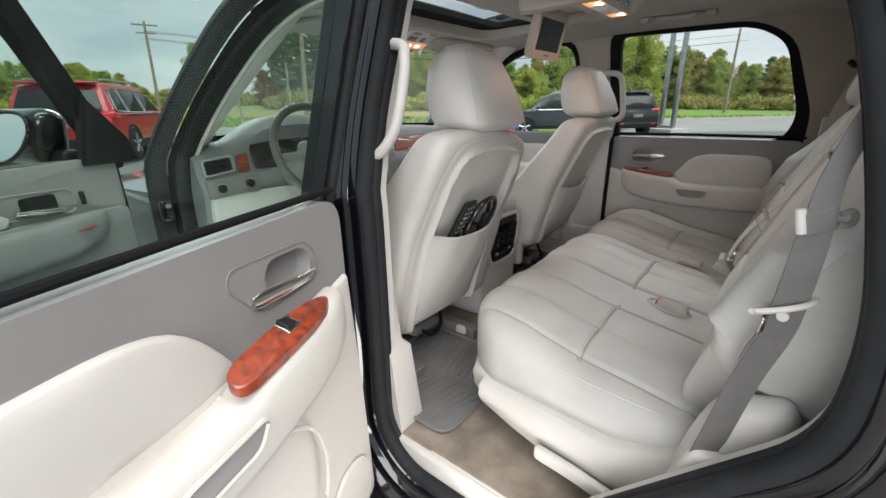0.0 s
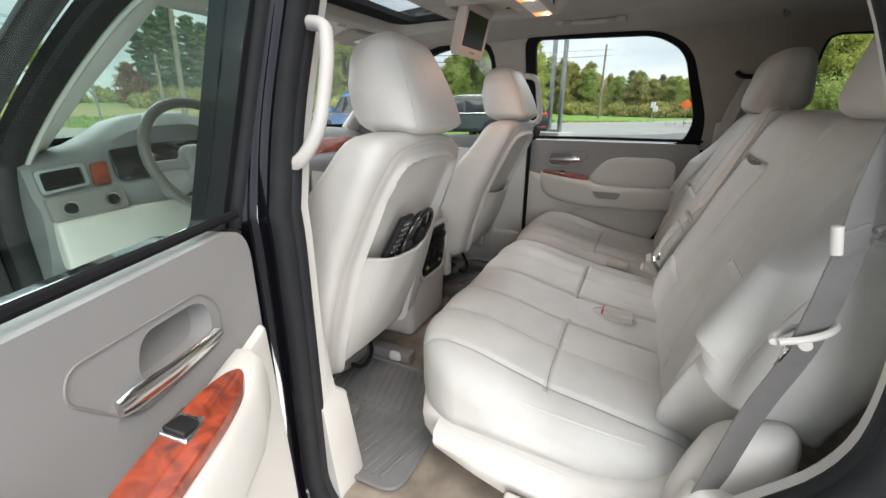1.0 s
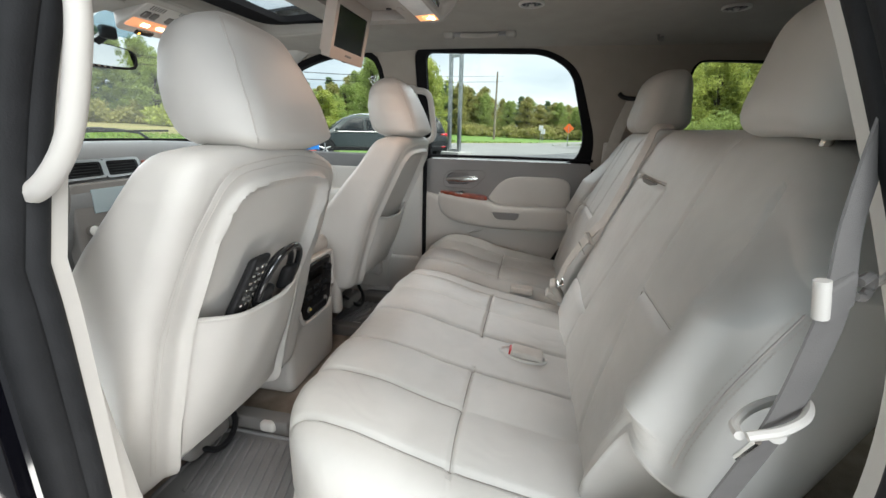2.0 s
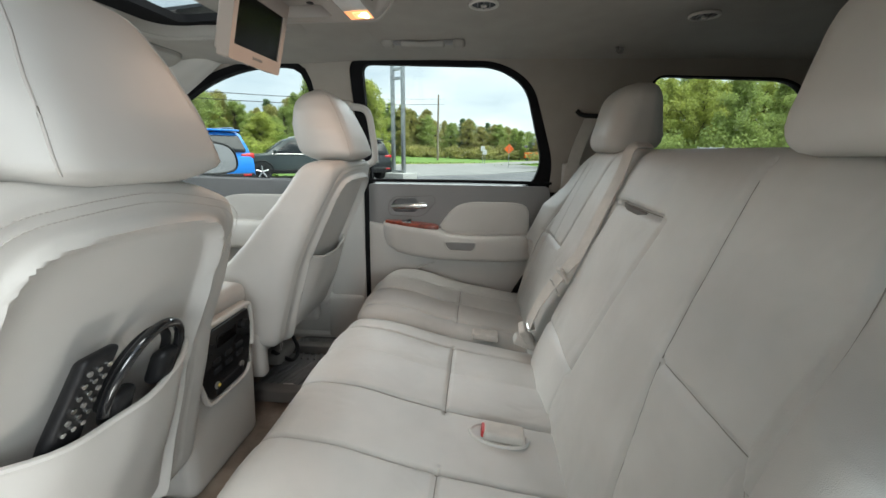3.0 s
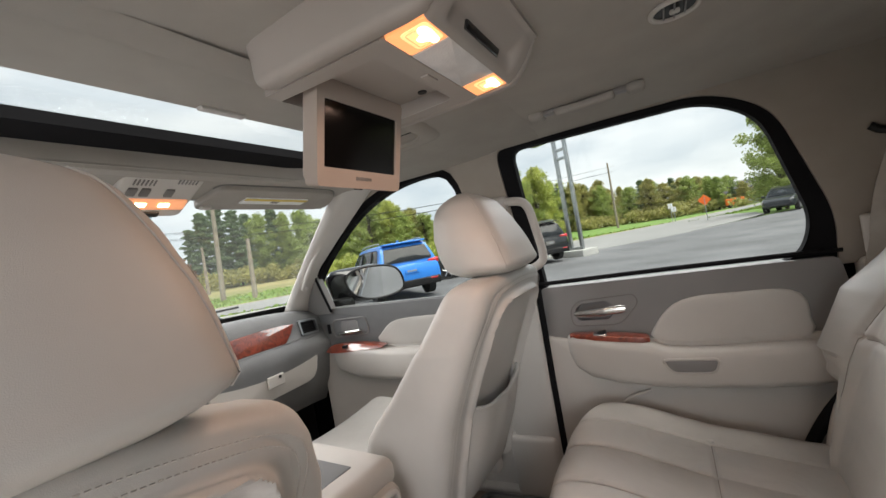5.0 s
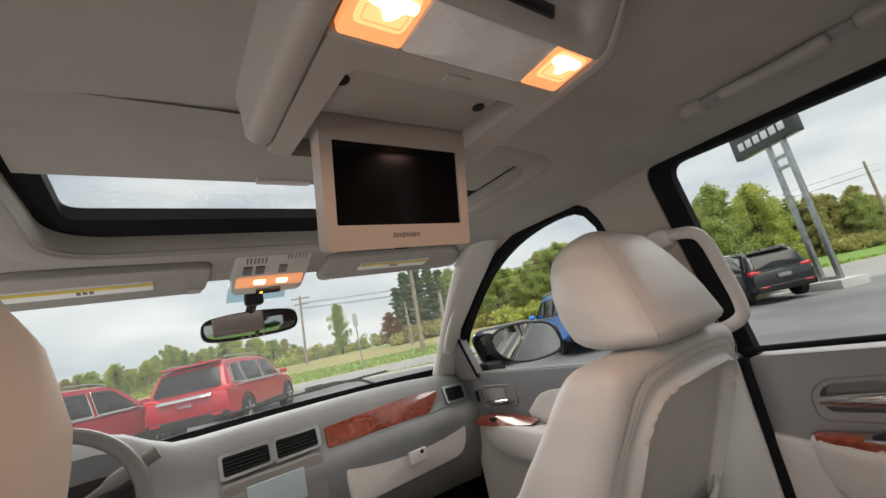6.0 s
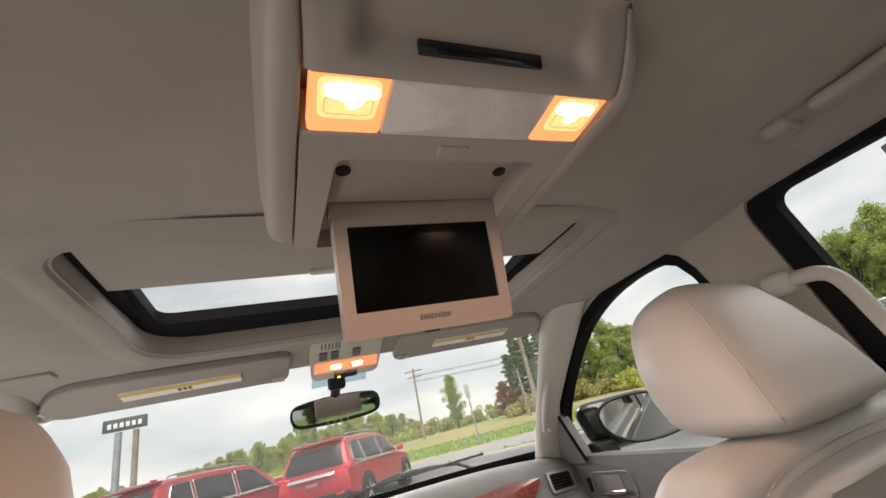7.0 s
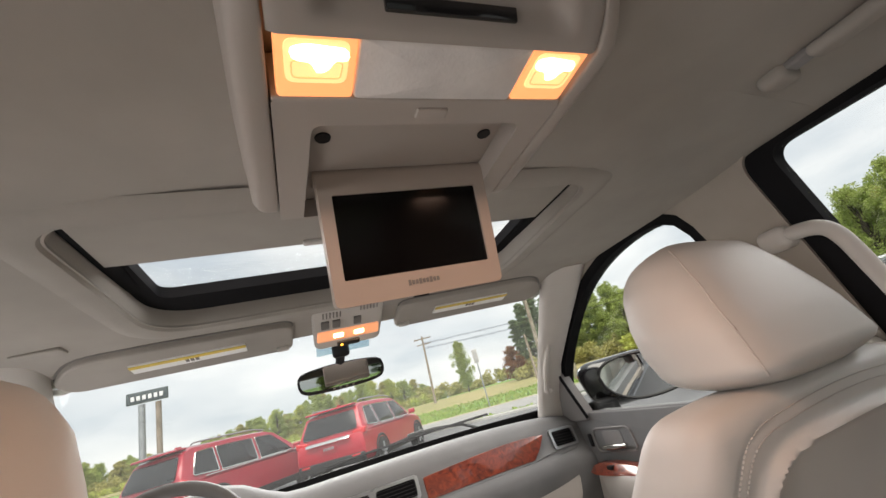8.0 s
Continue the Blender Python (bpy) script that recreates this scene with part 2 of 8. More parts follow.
def posed(m):
    return lambda p: m @ p


def join(*bms):
    out = bmesh.new()
    for b in bms:
        me = bpy.data.meshes.new("tmp")
        b.to_mesh(me)
        b.free()
        out.from_mesh(me)
        bpy.data.meshes.remove(me)
    return out


def curve_closed(pts, n):
    """n points evenly along a closed Catmull-Rom curve through pts."""
    pts = [Vector(p) for p in pts]
    fine = []
    k = len(pts)
    for i in range(k):
        p0, p1, p2, p3 = pts[i - 1], pts[i], pts[(i + 1) % k], pts[(i + 2) % k]
        for s in range(12):
            t = s / 12
            fine.append(0.5 * ((2 * p1) + (p2 - p0) * t + (2 * p0 - 5 * p1 + 4 * p2 - p3) * t * t + (3 * p1 - p0 - 3 * p2 + p3) * t ** 3))
    return resample(fine, n)


def curve_open(pts, per=8):
    pts = [Vector(p) for p in pts]
    ext = [2 * pts[0] - pts[1]] + pts + [2 * pts[-1] - pts[-2]]
    out = []
    for i in range(1, len(ext) - 2):
        p0, p1, p2, p3 = ext[i - 1:i + 3]
        for s in range(per):
            t = s / per
            out.append(0.5 * ((2 * p1) + (p2 - p0) * t + (2 * p0 - 5 * p1 + 4 * p2 - p3) * t * t + (3 * p1 - p0 - 3 * p2 + p3) * t ** 3))
    return out + [pts[-1]]


def resample(fine, n):
    fine = [Vector(p) for p in fine]
    loop = fine + [fine[0]]
    acc = [0.0]
    for a, b in zip(loop, loop[1:]):
        acc.append(acc[-1] + (b - a).length)
    out, j = [], 0
    for i in range(n):
        d = acc[-1] * i / n
        while acc[j + 1] < d:
            j += 1
        f = (d - acc[j]) / max(1e-9, acc[j + 1] - acc[j])
        out.append(loop[j].lerp(loop[j + 1], f))
    return out


def round_poly(pts, r, seg=5):
    """A closed polygon with each corner rounded; r: one radius or one per corner."""
    pts = [Vector(p) for p in pts]
    out = []
    for i, p in enumerate(pts):
        rr = r[i] if isinstance(r, (list, tuple)) else r
        a, b = (pts[i - 1] - p), (pts[(i + 1) % len(pts)] - p)
        k = min(rr, a.length * 0.49, b.length * 0.49)
        s, e = p + a.normalized() * k, p + b.normalized() * k
        for j in range(seg + 1):
            t = j / seg
            out.append((1 - t) ** 2 * s + 2 * t * (1 - t) * p + t * t * e)
    return out


def match(outer, inner, n):
    """Both outlines as n points that face each other, from the centre of the inner one."""
    c = sum((Vector(p) for p in inner), Vector((0, 0))) / len(inner)

    def cast(loop, ang):
        d = Vector((math.cos(ang), math.sin(ang)))
        best = None
        for a, b in zip(loop, loop[1:] + loop[:1]):
            a, b = Vector(a) - c, Vector(b) - c
            e = b - a
            den = d.x * e.y - d.y * e.x
            if abs(den) < 1e-12:
                continue
            t = (a.x * e.y - a.y * e.x) / den
            s = (a.x * d.y - a.y * d.x) / den
            if t > 0 and -1e-6 <= s <= 1 + 1e-6 and (best is None or t > best):
                best = t
        return c + d * (best or 0.01)

    angs = [math.atan2((Vector(p) - c).y, (Vector(p) - c).x) for p in list(outer) + list(inner)]
    angs += [2 * math.pi * i / n - math.pi for i in range(n)]
    angs = sorted(set(round(a, 4) for a in angs))
    keep = [angs[0]]
    for a in angs[1:]:
        if a - keep[-1] > 0.004:
            keep.append(a)
    return [cast(list(outer), a) for a in keep], [cast(list(inner), a) for a in keep]


def ring(outer, inner, lay, d0, d1, n=48):
    """A flat frame between two outlines; lay(u, v, w) gives the world point, w runs from d0 (front) to d1 (back)."""
    o, i = match(outer, inner, n)
    bm = bmesh.new()
    rows = [[bm.verts.new(lay(p.x, p.y, w)) for p in loop] for loop, w in ((o, d0), (i, d0), (i, d1), (o, d1))]
    k = len(o)
    for a in range(4):
        r0, r1 = rows[a], rows[(a + 1) % 4]
        for j in range(k):
            bm.faces.new((r0[j], r0[(j + 1) % k], r1[(j + 1) % k], r1[j]))
    return bm


def plate(outline, lay, d0, d1, bevel=0.0, crown=0.0):
    """A filled outline with thickness, its front edge rounded over bevel metres and its middle raised by crown."""
    pts = [Vector(p) for p in outline]
    c = sum(pts, Vector((0, 0))) / len(pts)
    big = max((p - c).length for p in pts)
    bm = bmesh.new()
    sgn = 1 if d0 > d1 else -1
    steps = [(0.0, d1), (0.0, d0 - sgn * bevel)]
    if bevel:
        steps += [(bevel * (1 - math.cos(a)), d0 - sgn * bevel * (1 - math.sin(a))) for a in (0.4, 0.8, 1.2, math.pi / 2)]
    if crown:
        steps += [(big * f, d0 + sgn * crown * (1 - (1 - f) ** 2)) for f in (0.15, 0.35, 0.6, 0.82)]
    rows = []
    for inset, w in steps:
        row = []
        for p in pts:
            v = c - p
            row.append(bm.verts.new(lay(*(p + v * min(0.96, inset / max(v.length, 1e-6))), w) if inset < big * 0.14 else lay(*(p + v * (inset / big)), w)))
        rows.append(row)
    k = len(pts)
    for r0, r1 in zip(rows, rows[1:]):
        for j in range(k):
            bm.faces.new((r0[j], r0[(j + 1) % k], r1[(j + 1) % k], r1[j]))
    for row in (rows[0], rows[-1]):
        mid = bm.verts.new(sum((v.co for v in row), Vector()) / k)
        for j in range(k):
            bm.faces.new((row[j], row[(j + 1) % k], mid))
    return bm


def tube(pts, radius, seg=8, closed=False, flat=1.0, up=(0, 0, 1)):
    pts = [Vector(p) for p in pts]
    bm = bmesh.new()
    rows = []
    k = len(pts)
    for i, p in enumerate(pts):
        a = pts[i - 1] if i or closed else p
        b = pts[(i + 1) % k] if i < k - 1 or closed else p
        d = (b - a).normalized()
        u = Vector(up)
        if abs(d.dot(u)) > 0.95:
            u = Vector((1, 0, 0)) if abs(d.x) < 0.9 else Vector((0, 1, 0))
        s = d.cross(u).normalized()
        t = s.cross(d)
        rad = radius[i] if isinstance(radius, (list, tuple)) else radius
        rows.append([bm.verts.new(p + s * math.cos(2 * math.pi * j / seg) * rad + t * math.sin(2 * math.pi * j / seg) * rad * flat) for j in range(seg)])
    pairs = list(zip(rows, rows[1:])) + ([(rows[-1], rows[0])] if closed else [])
    for r0, r1 in pairs:
        for j in range(seg):
            bm.faces.new((r0[j], r0[(j + 1) % seg], r1[(j + 1) % seg], r1[j]))
    if not closed:
        bm.faces.new(rows[0])
        bm.faces.new(rows[-1])
    return bm


def strap(pts, across, width, thick=0.0022):
    """A flat band along pts; across: the way of its width, one or one per point."""
    pts = [Vector(p) for p in pts]
    bm = bmesh.new()
    rows = []
    for i, p in enumerate(pts):
        d = (pts[min(i + 1, len(pts) - 1)] - pts[max(i - 1, 0)]).normalized()
        a = Vector(across[i] if isinstance(across, list) else across)
        a = (a - d * a.dot(d)).normalized()
        n = a.cross(d)
        wd = width[i] if isinstance(width, list) else width
        rows.append([bm.verts.new(p + a * sx * wd / 2 + n * sn * thick / 2) for sx, sn in ((-1, -1), (1, -1), (1, 1), (-1, 1))])
    for r0, r1 in zip(rows, rows[1:]):
        for j in range(4):
            bm.faces.new((r0[j], r0[(j + 1) % 4], r1[(j + 1) % 4], r1[j]))
    bm.faces.new(rows[0])
    bm.faces.new(rows[-1])
    return bm


def loft(sections, cap=True):
    bm = bmesh.new()
    rows = [[bm.verts.new(p) for p in s] for s in sections]
    k = len(rows[0])
    for r0, r1 in zip(rows, rows[1:]):
        for j in range(k):
            bm.faces.new((r0[j], r0[(j + 1) % k], r1[(j + 1) % k], r1[j]))
    if cap:
        bm.faces.new(rows[0])
        bm.faces.new(rows[-1])
    return bm


def sheet(rows):
    bm = bmesh.new()
    vs = [[bm.verts.new(p) for p in r] for r in rows]
    for r0, r1 in zip(vs, vs[1:]):
        for j in range(len(r0) - 1):
            bm.faces.new((r0[j], r0[j + 1], r1[j + 1], r1[j]))
    return bm


def thick_sheet(rows, offset):
    """A sheet of rows of points, closed into a shell by a copy moved by offset."""
    off = Vector(offset)
    bm = bmesh.new()
    a = [[bm.verts.new(Vector(p)) for p in r] for r in rows]
    b = [[bm.verts.new(Vector(p) + off) for p in r] for r in rows]
    for g in (a, b):
        for r0, r1 in zip(g, g[1:]):
            for j in range(len(r0) - 1):
                bm.faces.new((r0[j], r0[j + 1], r1[j + 1], r1[j]))
    n, m = len(a), len(a[0])
    edge = [(0, j) for j in range(m)] + [(i, m - 1) for i in range(1, n)] + [(n - 1, j) for j in range(m - 2, -1, -1)] + [(i, 0) for i in range(n - 2, 0, -1)]
    for (i, j), (i2, j2) in zip(edge, edge[1:] + edge[:1]):
        bm.faces.new((a[i][j], a[i2][j2], b[i2][j2], b[i][j]))
    return bm


def disc(center, normal, radius, thick, seg=24, dome=0.0):
    n = Vector(normal).normalized()
    u = n.orthogonal().normalized()
    v = n.cross(u)
    c = Vector(center)
    loop = lambda r, h: [c + u * math.cos(2 * math.pi * i / seg) * r + v * math.sin(2 * math.pi * i / seg) * r + n * h for i in range(seg)]
    secs = [loop(radius, 0), loop(radius, thick * 0.7), loop(radius * 0.95, thick)]
    if dome:
        secs += [loop(radius * 0.6, thick + dome * 0.7), loop(radius * 0.2, thick + dome)]
    return loft(secs)


# ---- the vehicle's shell: x to its right, y forward, z up from the ground ----
def side_x(z):
    return 0.87 - 0.30 * max(-0.02, z - 1.31)


def lay_right(y, z, w):
    return Vector((side_x(z) - w, y, z))


def lay_left(y, z, w):
    return Vector((-(side_x(z) - w), y, z))


def ceil_z(x, y):
    knots = ((-2.2, 1.80), (-1.2, 1.832), (0.42, 1.835), (0.56, 1.818), (0.80, 1.802), (0.98, 1.788), (1.14, 1.764))
    z = knots[-1][1]
    for (a, za), (b, zb) in zip(knots, knots[1:]):
        if a <= y <= b:
            z = za + (zb - za) * (y - a) / (b - a)
            break
    front = min(1.0, max(0.0, (y - 0.45) / 0.6))
    return z - 0.045 * (1 - 0.85 * front) * (abs(x) / 0.72) ** 3.5


REAR_HOLE = round_poly([(0.405, 1.305), (0.402, 1.778), (-0.120, 1.766), (-0.236, 1.700), (-0.325, 1.410), (-0.290, 1.308)], [0.012, 0.035, 0.06, 0.06, 0.06, 0.05], 6)
REAR_FRAME = round_poly([(0.450, 1.290), (0.452, 1.796), (-0.130, 1.784), (-0.262, 1.712), (-0.368, 1.420), (-0.366, 1.290)], [0.01, 0.05, 0.07, 0.07, 0.06, 0.01], 6)
FRONT_HOLE = curve_closed([(0.612, 1.305), (0.622, 1.60), (0.640, 1.73), (0.71, 1.768), (0.88, 1.757), (1.06, 1.695), (1.23, 1.580), (1.38, 1.450), (1.475, 1.320), (1.46, 1.305), (1.30, 1.305), (0.90, 1.305)], 60)
FRONT_FRAME = curve_closed([(0.592, 1.290), (0.600, 1.62), (0.622, 1.755), (0.70, 1.790), (0.89, 1.780), (1.075, 1.717), (1.25, 1.600), (1.405, 1.468), (1.51, 1.325), (1.50, 1.290), (1.30, 1.289), (0.90, 1.289)], 60)
RIGHT_HOLE = curve_closed([(0.612, 1.305), (0.622, 1.60), (0.640, 1.73), (0.71, 1.768), (0.88, 1.757), (1.06, 1.701), (1.25, 1.594), (1.425, 1.462), (1.53, 1.326), (1.51, 1.305), (1.30, 1.305), (0.90, 1.305)], 60)
RIGHT_FRAME = curve_closed([(0.592, 1.290), (0.600, 1.62), (0.622, 1.755), (0.70, 1.790), (0.89, 1.780), (1.075, 1.723), (1.27, 1.614), (1.450, 1.480), (1.565, 1.330), (1.55, 1.290), (1.30, 1.289), (0.90, 1.289)], 60)
QUARTER_HOLE = round_poly([(-0.68, 1.365), (-0.695, 1.735), (-1.21, 1.722), (-1.325, 1.585), (-1.35, 1.365)], [0.05, 0.05, 0.09, 0.09, 0.05], 6)

headliner = thick_sheet([[(x, y, ceil_z(x, y)) for x in [0.725 * (k / 12 - 1) for k in range(25)]] for y in [-2.15, -1.8, -1.4, -1.0, -0.6, -0.2, 0.1, 0.30]], (0, 0, 0.02))
SUN_HOLE = round_poly([(-0.415, 0.535), (0.415, 0.535), (0.40, 0.955), (-0.40, 0.955)], [0.05, 0.05, 0.10, 0.10], 8)
front_liner = ring([(-0.725, 0.30), (-0.4, 0.30), (0, 0.30), (0.4, 0.30), (0.725, 0.30), (0.735, 0.6), (0.748, 0.9), (0.748, 1.10), (0.70, 1.15), (0.35, 1.14), (0, 1.145), (-0.35, 1.14), (-0.70, 1.15), (-0.748, 1.10), (-0.748, 0.9), (-0.735, 0.6)],
                   SUN_HOLE, lambda x, y, w: Vector((x, y, ceil_z(x, y) + w)), 0.0, 0.018, 72)
# raised lip round the sunroof
lip = []
for grow, dz in ((0.055, 0.002), (0.045, -0.006), (0.022, -0.010), (0.006, -0.006), (-0.004, 0.012), (-0.006, 0.05)):
    c = Vector((0, 0.745))
    lip.append([Vector((p.x + (p.x - c.x) / 0.42 * grow, p.y + (p.y - c.y) / 0.21 * grow, ceil_z(p.x, p.y) + dz)) for p in SUN_HOLE])
tagged(finish("ceiling", join(headliner, front_liner, loft(lip, cap=False)), HEADLINER), "moulded beige cloth headliner with a sunroof opening", "ceiling", kind="structure")

sunroof = thing("sunroof", "half-open sunroof with a cloth shade and black seal", "sunroof")
SG = round_poly([(-0.43, 0.50), (0.43, 0.50), (0.42, 0.99), (-0.42, 0.99)], 0.06, 6)
glass_sun = part("pane", plate(SG, lambda x, y, w: Vector((x, y, 1.878 - 0.10 * (y - 0.5) * 0.6 + w)), 0.0, 0.005), GLASS, sunroof, "clear sunroof glass")
glass_sun.visible_shadow = False
part("seal", ring([(-0.47, 0.47), (0.47, 0.47), (0.47, 1.03), (-0.47, 1.03)], round_poly([(-0.375, 0.55), (0.375, 0.55), (0.365, 0.868), (-0.365, 0.868)], 0.03, 5),
                  lambda x, y, w: Vector((x, y, 1.846 - 0.05 * (y - 0.5) + w)), 0.0, 0.022, 40), FELT, sunroof, "black rubber frame")
part("shade", softbox(0.80, 0.20, 0.012, 0.005, 2, 2, 1, place=at(0, 0.60, 1.836)), HEADLINER, sunroof, "beige cloth sun shade")
part("shade_handle", softbox(0.09, 0.016, 0.008, 0.003, 2, 1, 1, place=at(-0.06, 0.685, 1.828)), TRIM_LIGHT, sunroof)
for sx in (-1, 1):
    part("rail", softbox(0.03, 0.36, 0.02, 0.006, 1, 2, 1, place=at(sx * 0.392, 0.70, 1.840)), FELT, sunroof)

# outer roof skin, so that no light leaks in
tagged(finish("roof", ring([(-0.80, -2.25), (0.80, -2.25), (0.80, 1.22), (-0.80, 1.22)], [(-0.44, 0.49), (0.44, 0.49), (0.44, 1.0), (-0.44, 1.0)], lambda x, y, w: Vector((x, y, 1.915 - 0.03 * abs(x) ** 2 - 0.09 * max(0, y - 0.8) + w)), 0.0, -0.01, 40), PAINT_BLACK), "gloss black painted car roof", "roof", kind="structure")


# windscreen
def screen_point(u, v, out=0.0):
    """u from -1 to 1 across, v from 0 at the top to 1 at the bottom."""
    half = 0.69 + 0.19 * v
    x = u * half
    y = 1.150 + 0.72 * v - (0.05 + 0.10 * v) * u * u + 0.07 * max(0.0, math.sin(math.pi * v)) ** 0.7 * (1 - u * u)
    z = 1.782 - 0.505 * v - 0.012 * u * u
    return Vector((x, y + out, z + out * 0.6))


def interp_y(t):
    """How far forward the front window's edge lies, from the roof down."""
    knots = ((0.0, 1.02), (0.25, 1.205), (0.5, 1.380), (0.75, 1.495), (1.0, 1.575))
    for (a, va), (b, vb) in zip(knots, knots[1:]):
        if t <= b:
            return va + (vb - va) * (t - a) / (b - a)
    return 1.575


# side frames: trim round each window, black door frames, panes
for nm, lay, sgn in (("right", lay_right, 1), ("left", lay_left, -1)):
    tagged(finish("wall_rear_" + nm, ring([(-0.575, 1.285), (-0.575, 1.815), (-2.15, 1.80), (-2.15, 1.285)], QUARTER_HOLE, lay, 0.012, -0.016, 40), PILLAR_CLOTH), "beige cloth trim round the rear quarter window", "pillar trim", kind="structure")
    cells = []
    front_cell = [(0.56, 1.285), (0.56, 1.815), (0.90, 1.805), (1.02, 1.775), (1.12, 1.742), (1.33, 1.635), (1.50, 1.515), (1.67, 1.285)]
    if sgn > 0:
        cells.append(ring(front_cell, RIGHT_FRAME, lay, 0.012, -0.05, 60))
    if sgn > 0:
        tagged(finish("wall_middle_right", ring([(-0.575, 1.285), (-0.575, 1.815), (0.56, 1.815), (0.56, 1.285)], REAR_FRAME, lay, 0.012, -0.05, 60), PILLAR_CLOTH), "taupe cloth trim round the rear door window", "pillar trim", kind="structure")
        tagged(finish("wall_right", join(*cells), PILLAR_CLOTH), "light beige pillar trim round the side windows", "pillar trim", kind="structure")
        tagged(finish("door_frame_right", ring(REAR_FRAME, REAR_HOLE, lay, 0.004, -0.03, 60), FELT), "black rear door window frame with felt seal", "window frame", kind="structure")
        win = tagged(finish("window_1", plate(REAR_HOLE, lay, -0.016, -0.020), GLASS), "clear rear door window glass", "window", kind="structure")
        win.visible_shadow = False
    if sgn > 0:
        tagged(finish("window_frame_front", ring(RIGHT_FRAME, RIGHT_HOLE, lay, 0.010, -0.03, 60), FELT), "black front window seal", "window frame", kind="structure")
        win = tagged(finish("window_2", plate(RIGHT_HOLE, lay, -0.016, -0.020), GLASS), "clear front door window glass", "window", kind="structure")
        win.visible_shadow = False
    q = tagged(finish("window_3" if sgn > 0 else "window_4", plate(QUARTER_HOLE, lay, -0.006, -0.010), GLASS), "rear quarter window glass", "window", kind="structure")
    q.visible_shadow = False
    qc = sum(QUARTER_HOLE, Vector((0, 0))) / len(QUARTER_HOLE)
    tagged(finish("quarter_window_seal", ring([p + (p - qc).normalized() * 0.002 for p in QUARTER_HOLE], [p - (p - qc).normalized() * 0.007 for p in QUARTER_HOLE], lay, 0.014, -0.018, 40), FELT), "black seal of the rear quarter window", "window seal", kind="structure")
    # A-pillar trim beside the windscreen
    secs = []
    for k in range(-1, 13):
        t = k / 12
        edge = screen_point(sgn * 0.905, t, -0.012)
        yw = interp_y(t)
        zw = 1.742 - 0.445 * t
        win = Vector((sgn * (side_x(zw) - 0.016), yw, zw))
        mid = edge.lerp(win, 0.45) + Vector((-sgn * 0.030, -0.022, -0.012))
        out = edge.lerp(win, 0.5) + Vector((sgn * 0.035, 0.03, 0.02))
        secs.append(curve_closed([edge, edge.lerp(mid, 0.55) + Vector((-sgn * 0.010, -0.008, -0.004)), mid, win.lerp(mid, 0.5) + Vector((-sgn * 0.008, -0.008, -0.004)), win, out], 24))
    tagged(finish("pillar_trim", loft(secs), TRIM_LIGHT), "light beige windscreen pillar trim", "pillar trim", kind="structure")

grab = thing("pillar_grab_handle", "slim beige grab handle on the windscreen pillar", "grab handle")
part("grip", tube(curve_open([(0.712, 1.252, 1.618), (0.694, 1.260, 1.602), (0.702, 1.350, 1.517), (0.722, 1.425, 1.447), (0.742, 1.432, 1.437)], 6), 0.010, 8), TRIM_LIGHT, grab)

# the windscreen material has a glare haze painted into it
ws = tagged(finish("window_5", thick_sheet([[screen_point(k / 8 - 1, j / 8) for k in range(17)] for j in range(9)], (0, 0.004, 0.003)), HAZED_GLASS), "curved windscreen with a film of dust", "windscreen", kind="structure")
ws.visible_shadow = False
tagged(finish("windscreen_shade_band", thick_sheet([[screen_point(u, v, 0.008) for u in (-0.11, -0.04, 0.04, 0.11)] for v in (0.0, 0.06, 0.12)], (0, 0.002, 0.001)), pane_glass("blue_shade_band", (0.66, 0.76, 0.80))), "blue-grey shade band behind the mirror", "shade band", kind="structure")
tagged(finish("windscreen_seal", join(tube([screen_point(1.0, v / 8, -0.012) for v in range(9)], 0.008, 6), tube([screen_point(-1.0, v / 8, -0.012) for v in range(9)], 0.008, 6), tube([screen_point(u / 8 - 1, 0.985, -0.02) for u in range(17)], 0.012, 6)), FELT), "black windscreen edge seal", "seal", kind="structure")

tagged(finish("windscreen_band", thick_sheet([[screen_point(k / 8 - 1, v, -0.004) for k in range(17)] for v in (0.785, 0.90, 1.0)], (0, 0.002, 0.001)), BLACK), "black printed band along the windscreen foot", "windscreen band", kind="structure")

# lower sides, floor, rear end
def slab(name, lo, hi, material, label, category, bevel=0.01):
    s = [b - a for a, b in zip(lo, hi)]
    c = [(a + b) / 2 for a, b in zip(lo, hi)]
    return tagged(finish(name, softbox(*s, bevel, 2, 2, 2, place=at(*c)), material), label, category, kind="structure")


slab("floor", (-0.86, -2.15, 0.52), (0.90, 1.75, 0.58), CARPET, "worn tan carpet floor with stains", "carpet floor")
slab("tailgate", (-0.80, -2.20, 0.55), (0.80, -2.12, 1.38), TRIM_LIGHT, "beige tailgate trim", "tailgate")
slab("tailgate_header", (-0.80, -2.20, 1.74), (0.80, -2.12, 1.88), TRIM_LIGHT, "beige tailgate header trim", "tailgate")
slab("tailgate_post", (0.62, -2.20, 1.38), (0.80, -2.12, 1.74), TRIM_LIGHT, "beige tailgate pillar trim", "tailgate")
slab("tailgate_post", (-0.80, -2.20, 1.38), (-0.62, -2.12, 1.74), TRIM_LIGHT, "beige tailgate pillar trim", "tailgate")
# pane added behind the seats; its tint cuts light on the seat backs
rear_pane = tagged(finish("window_6", softbox(1.26, 0.006, 0.40, 0.002, 1, 1, 1, place=at(0.0, -2.175, 1.56)), pane_glass("privacy_glass", (0.62, 0.66, 0.64))), "dark privacy glass of the tailgate", "window", kind="structure")
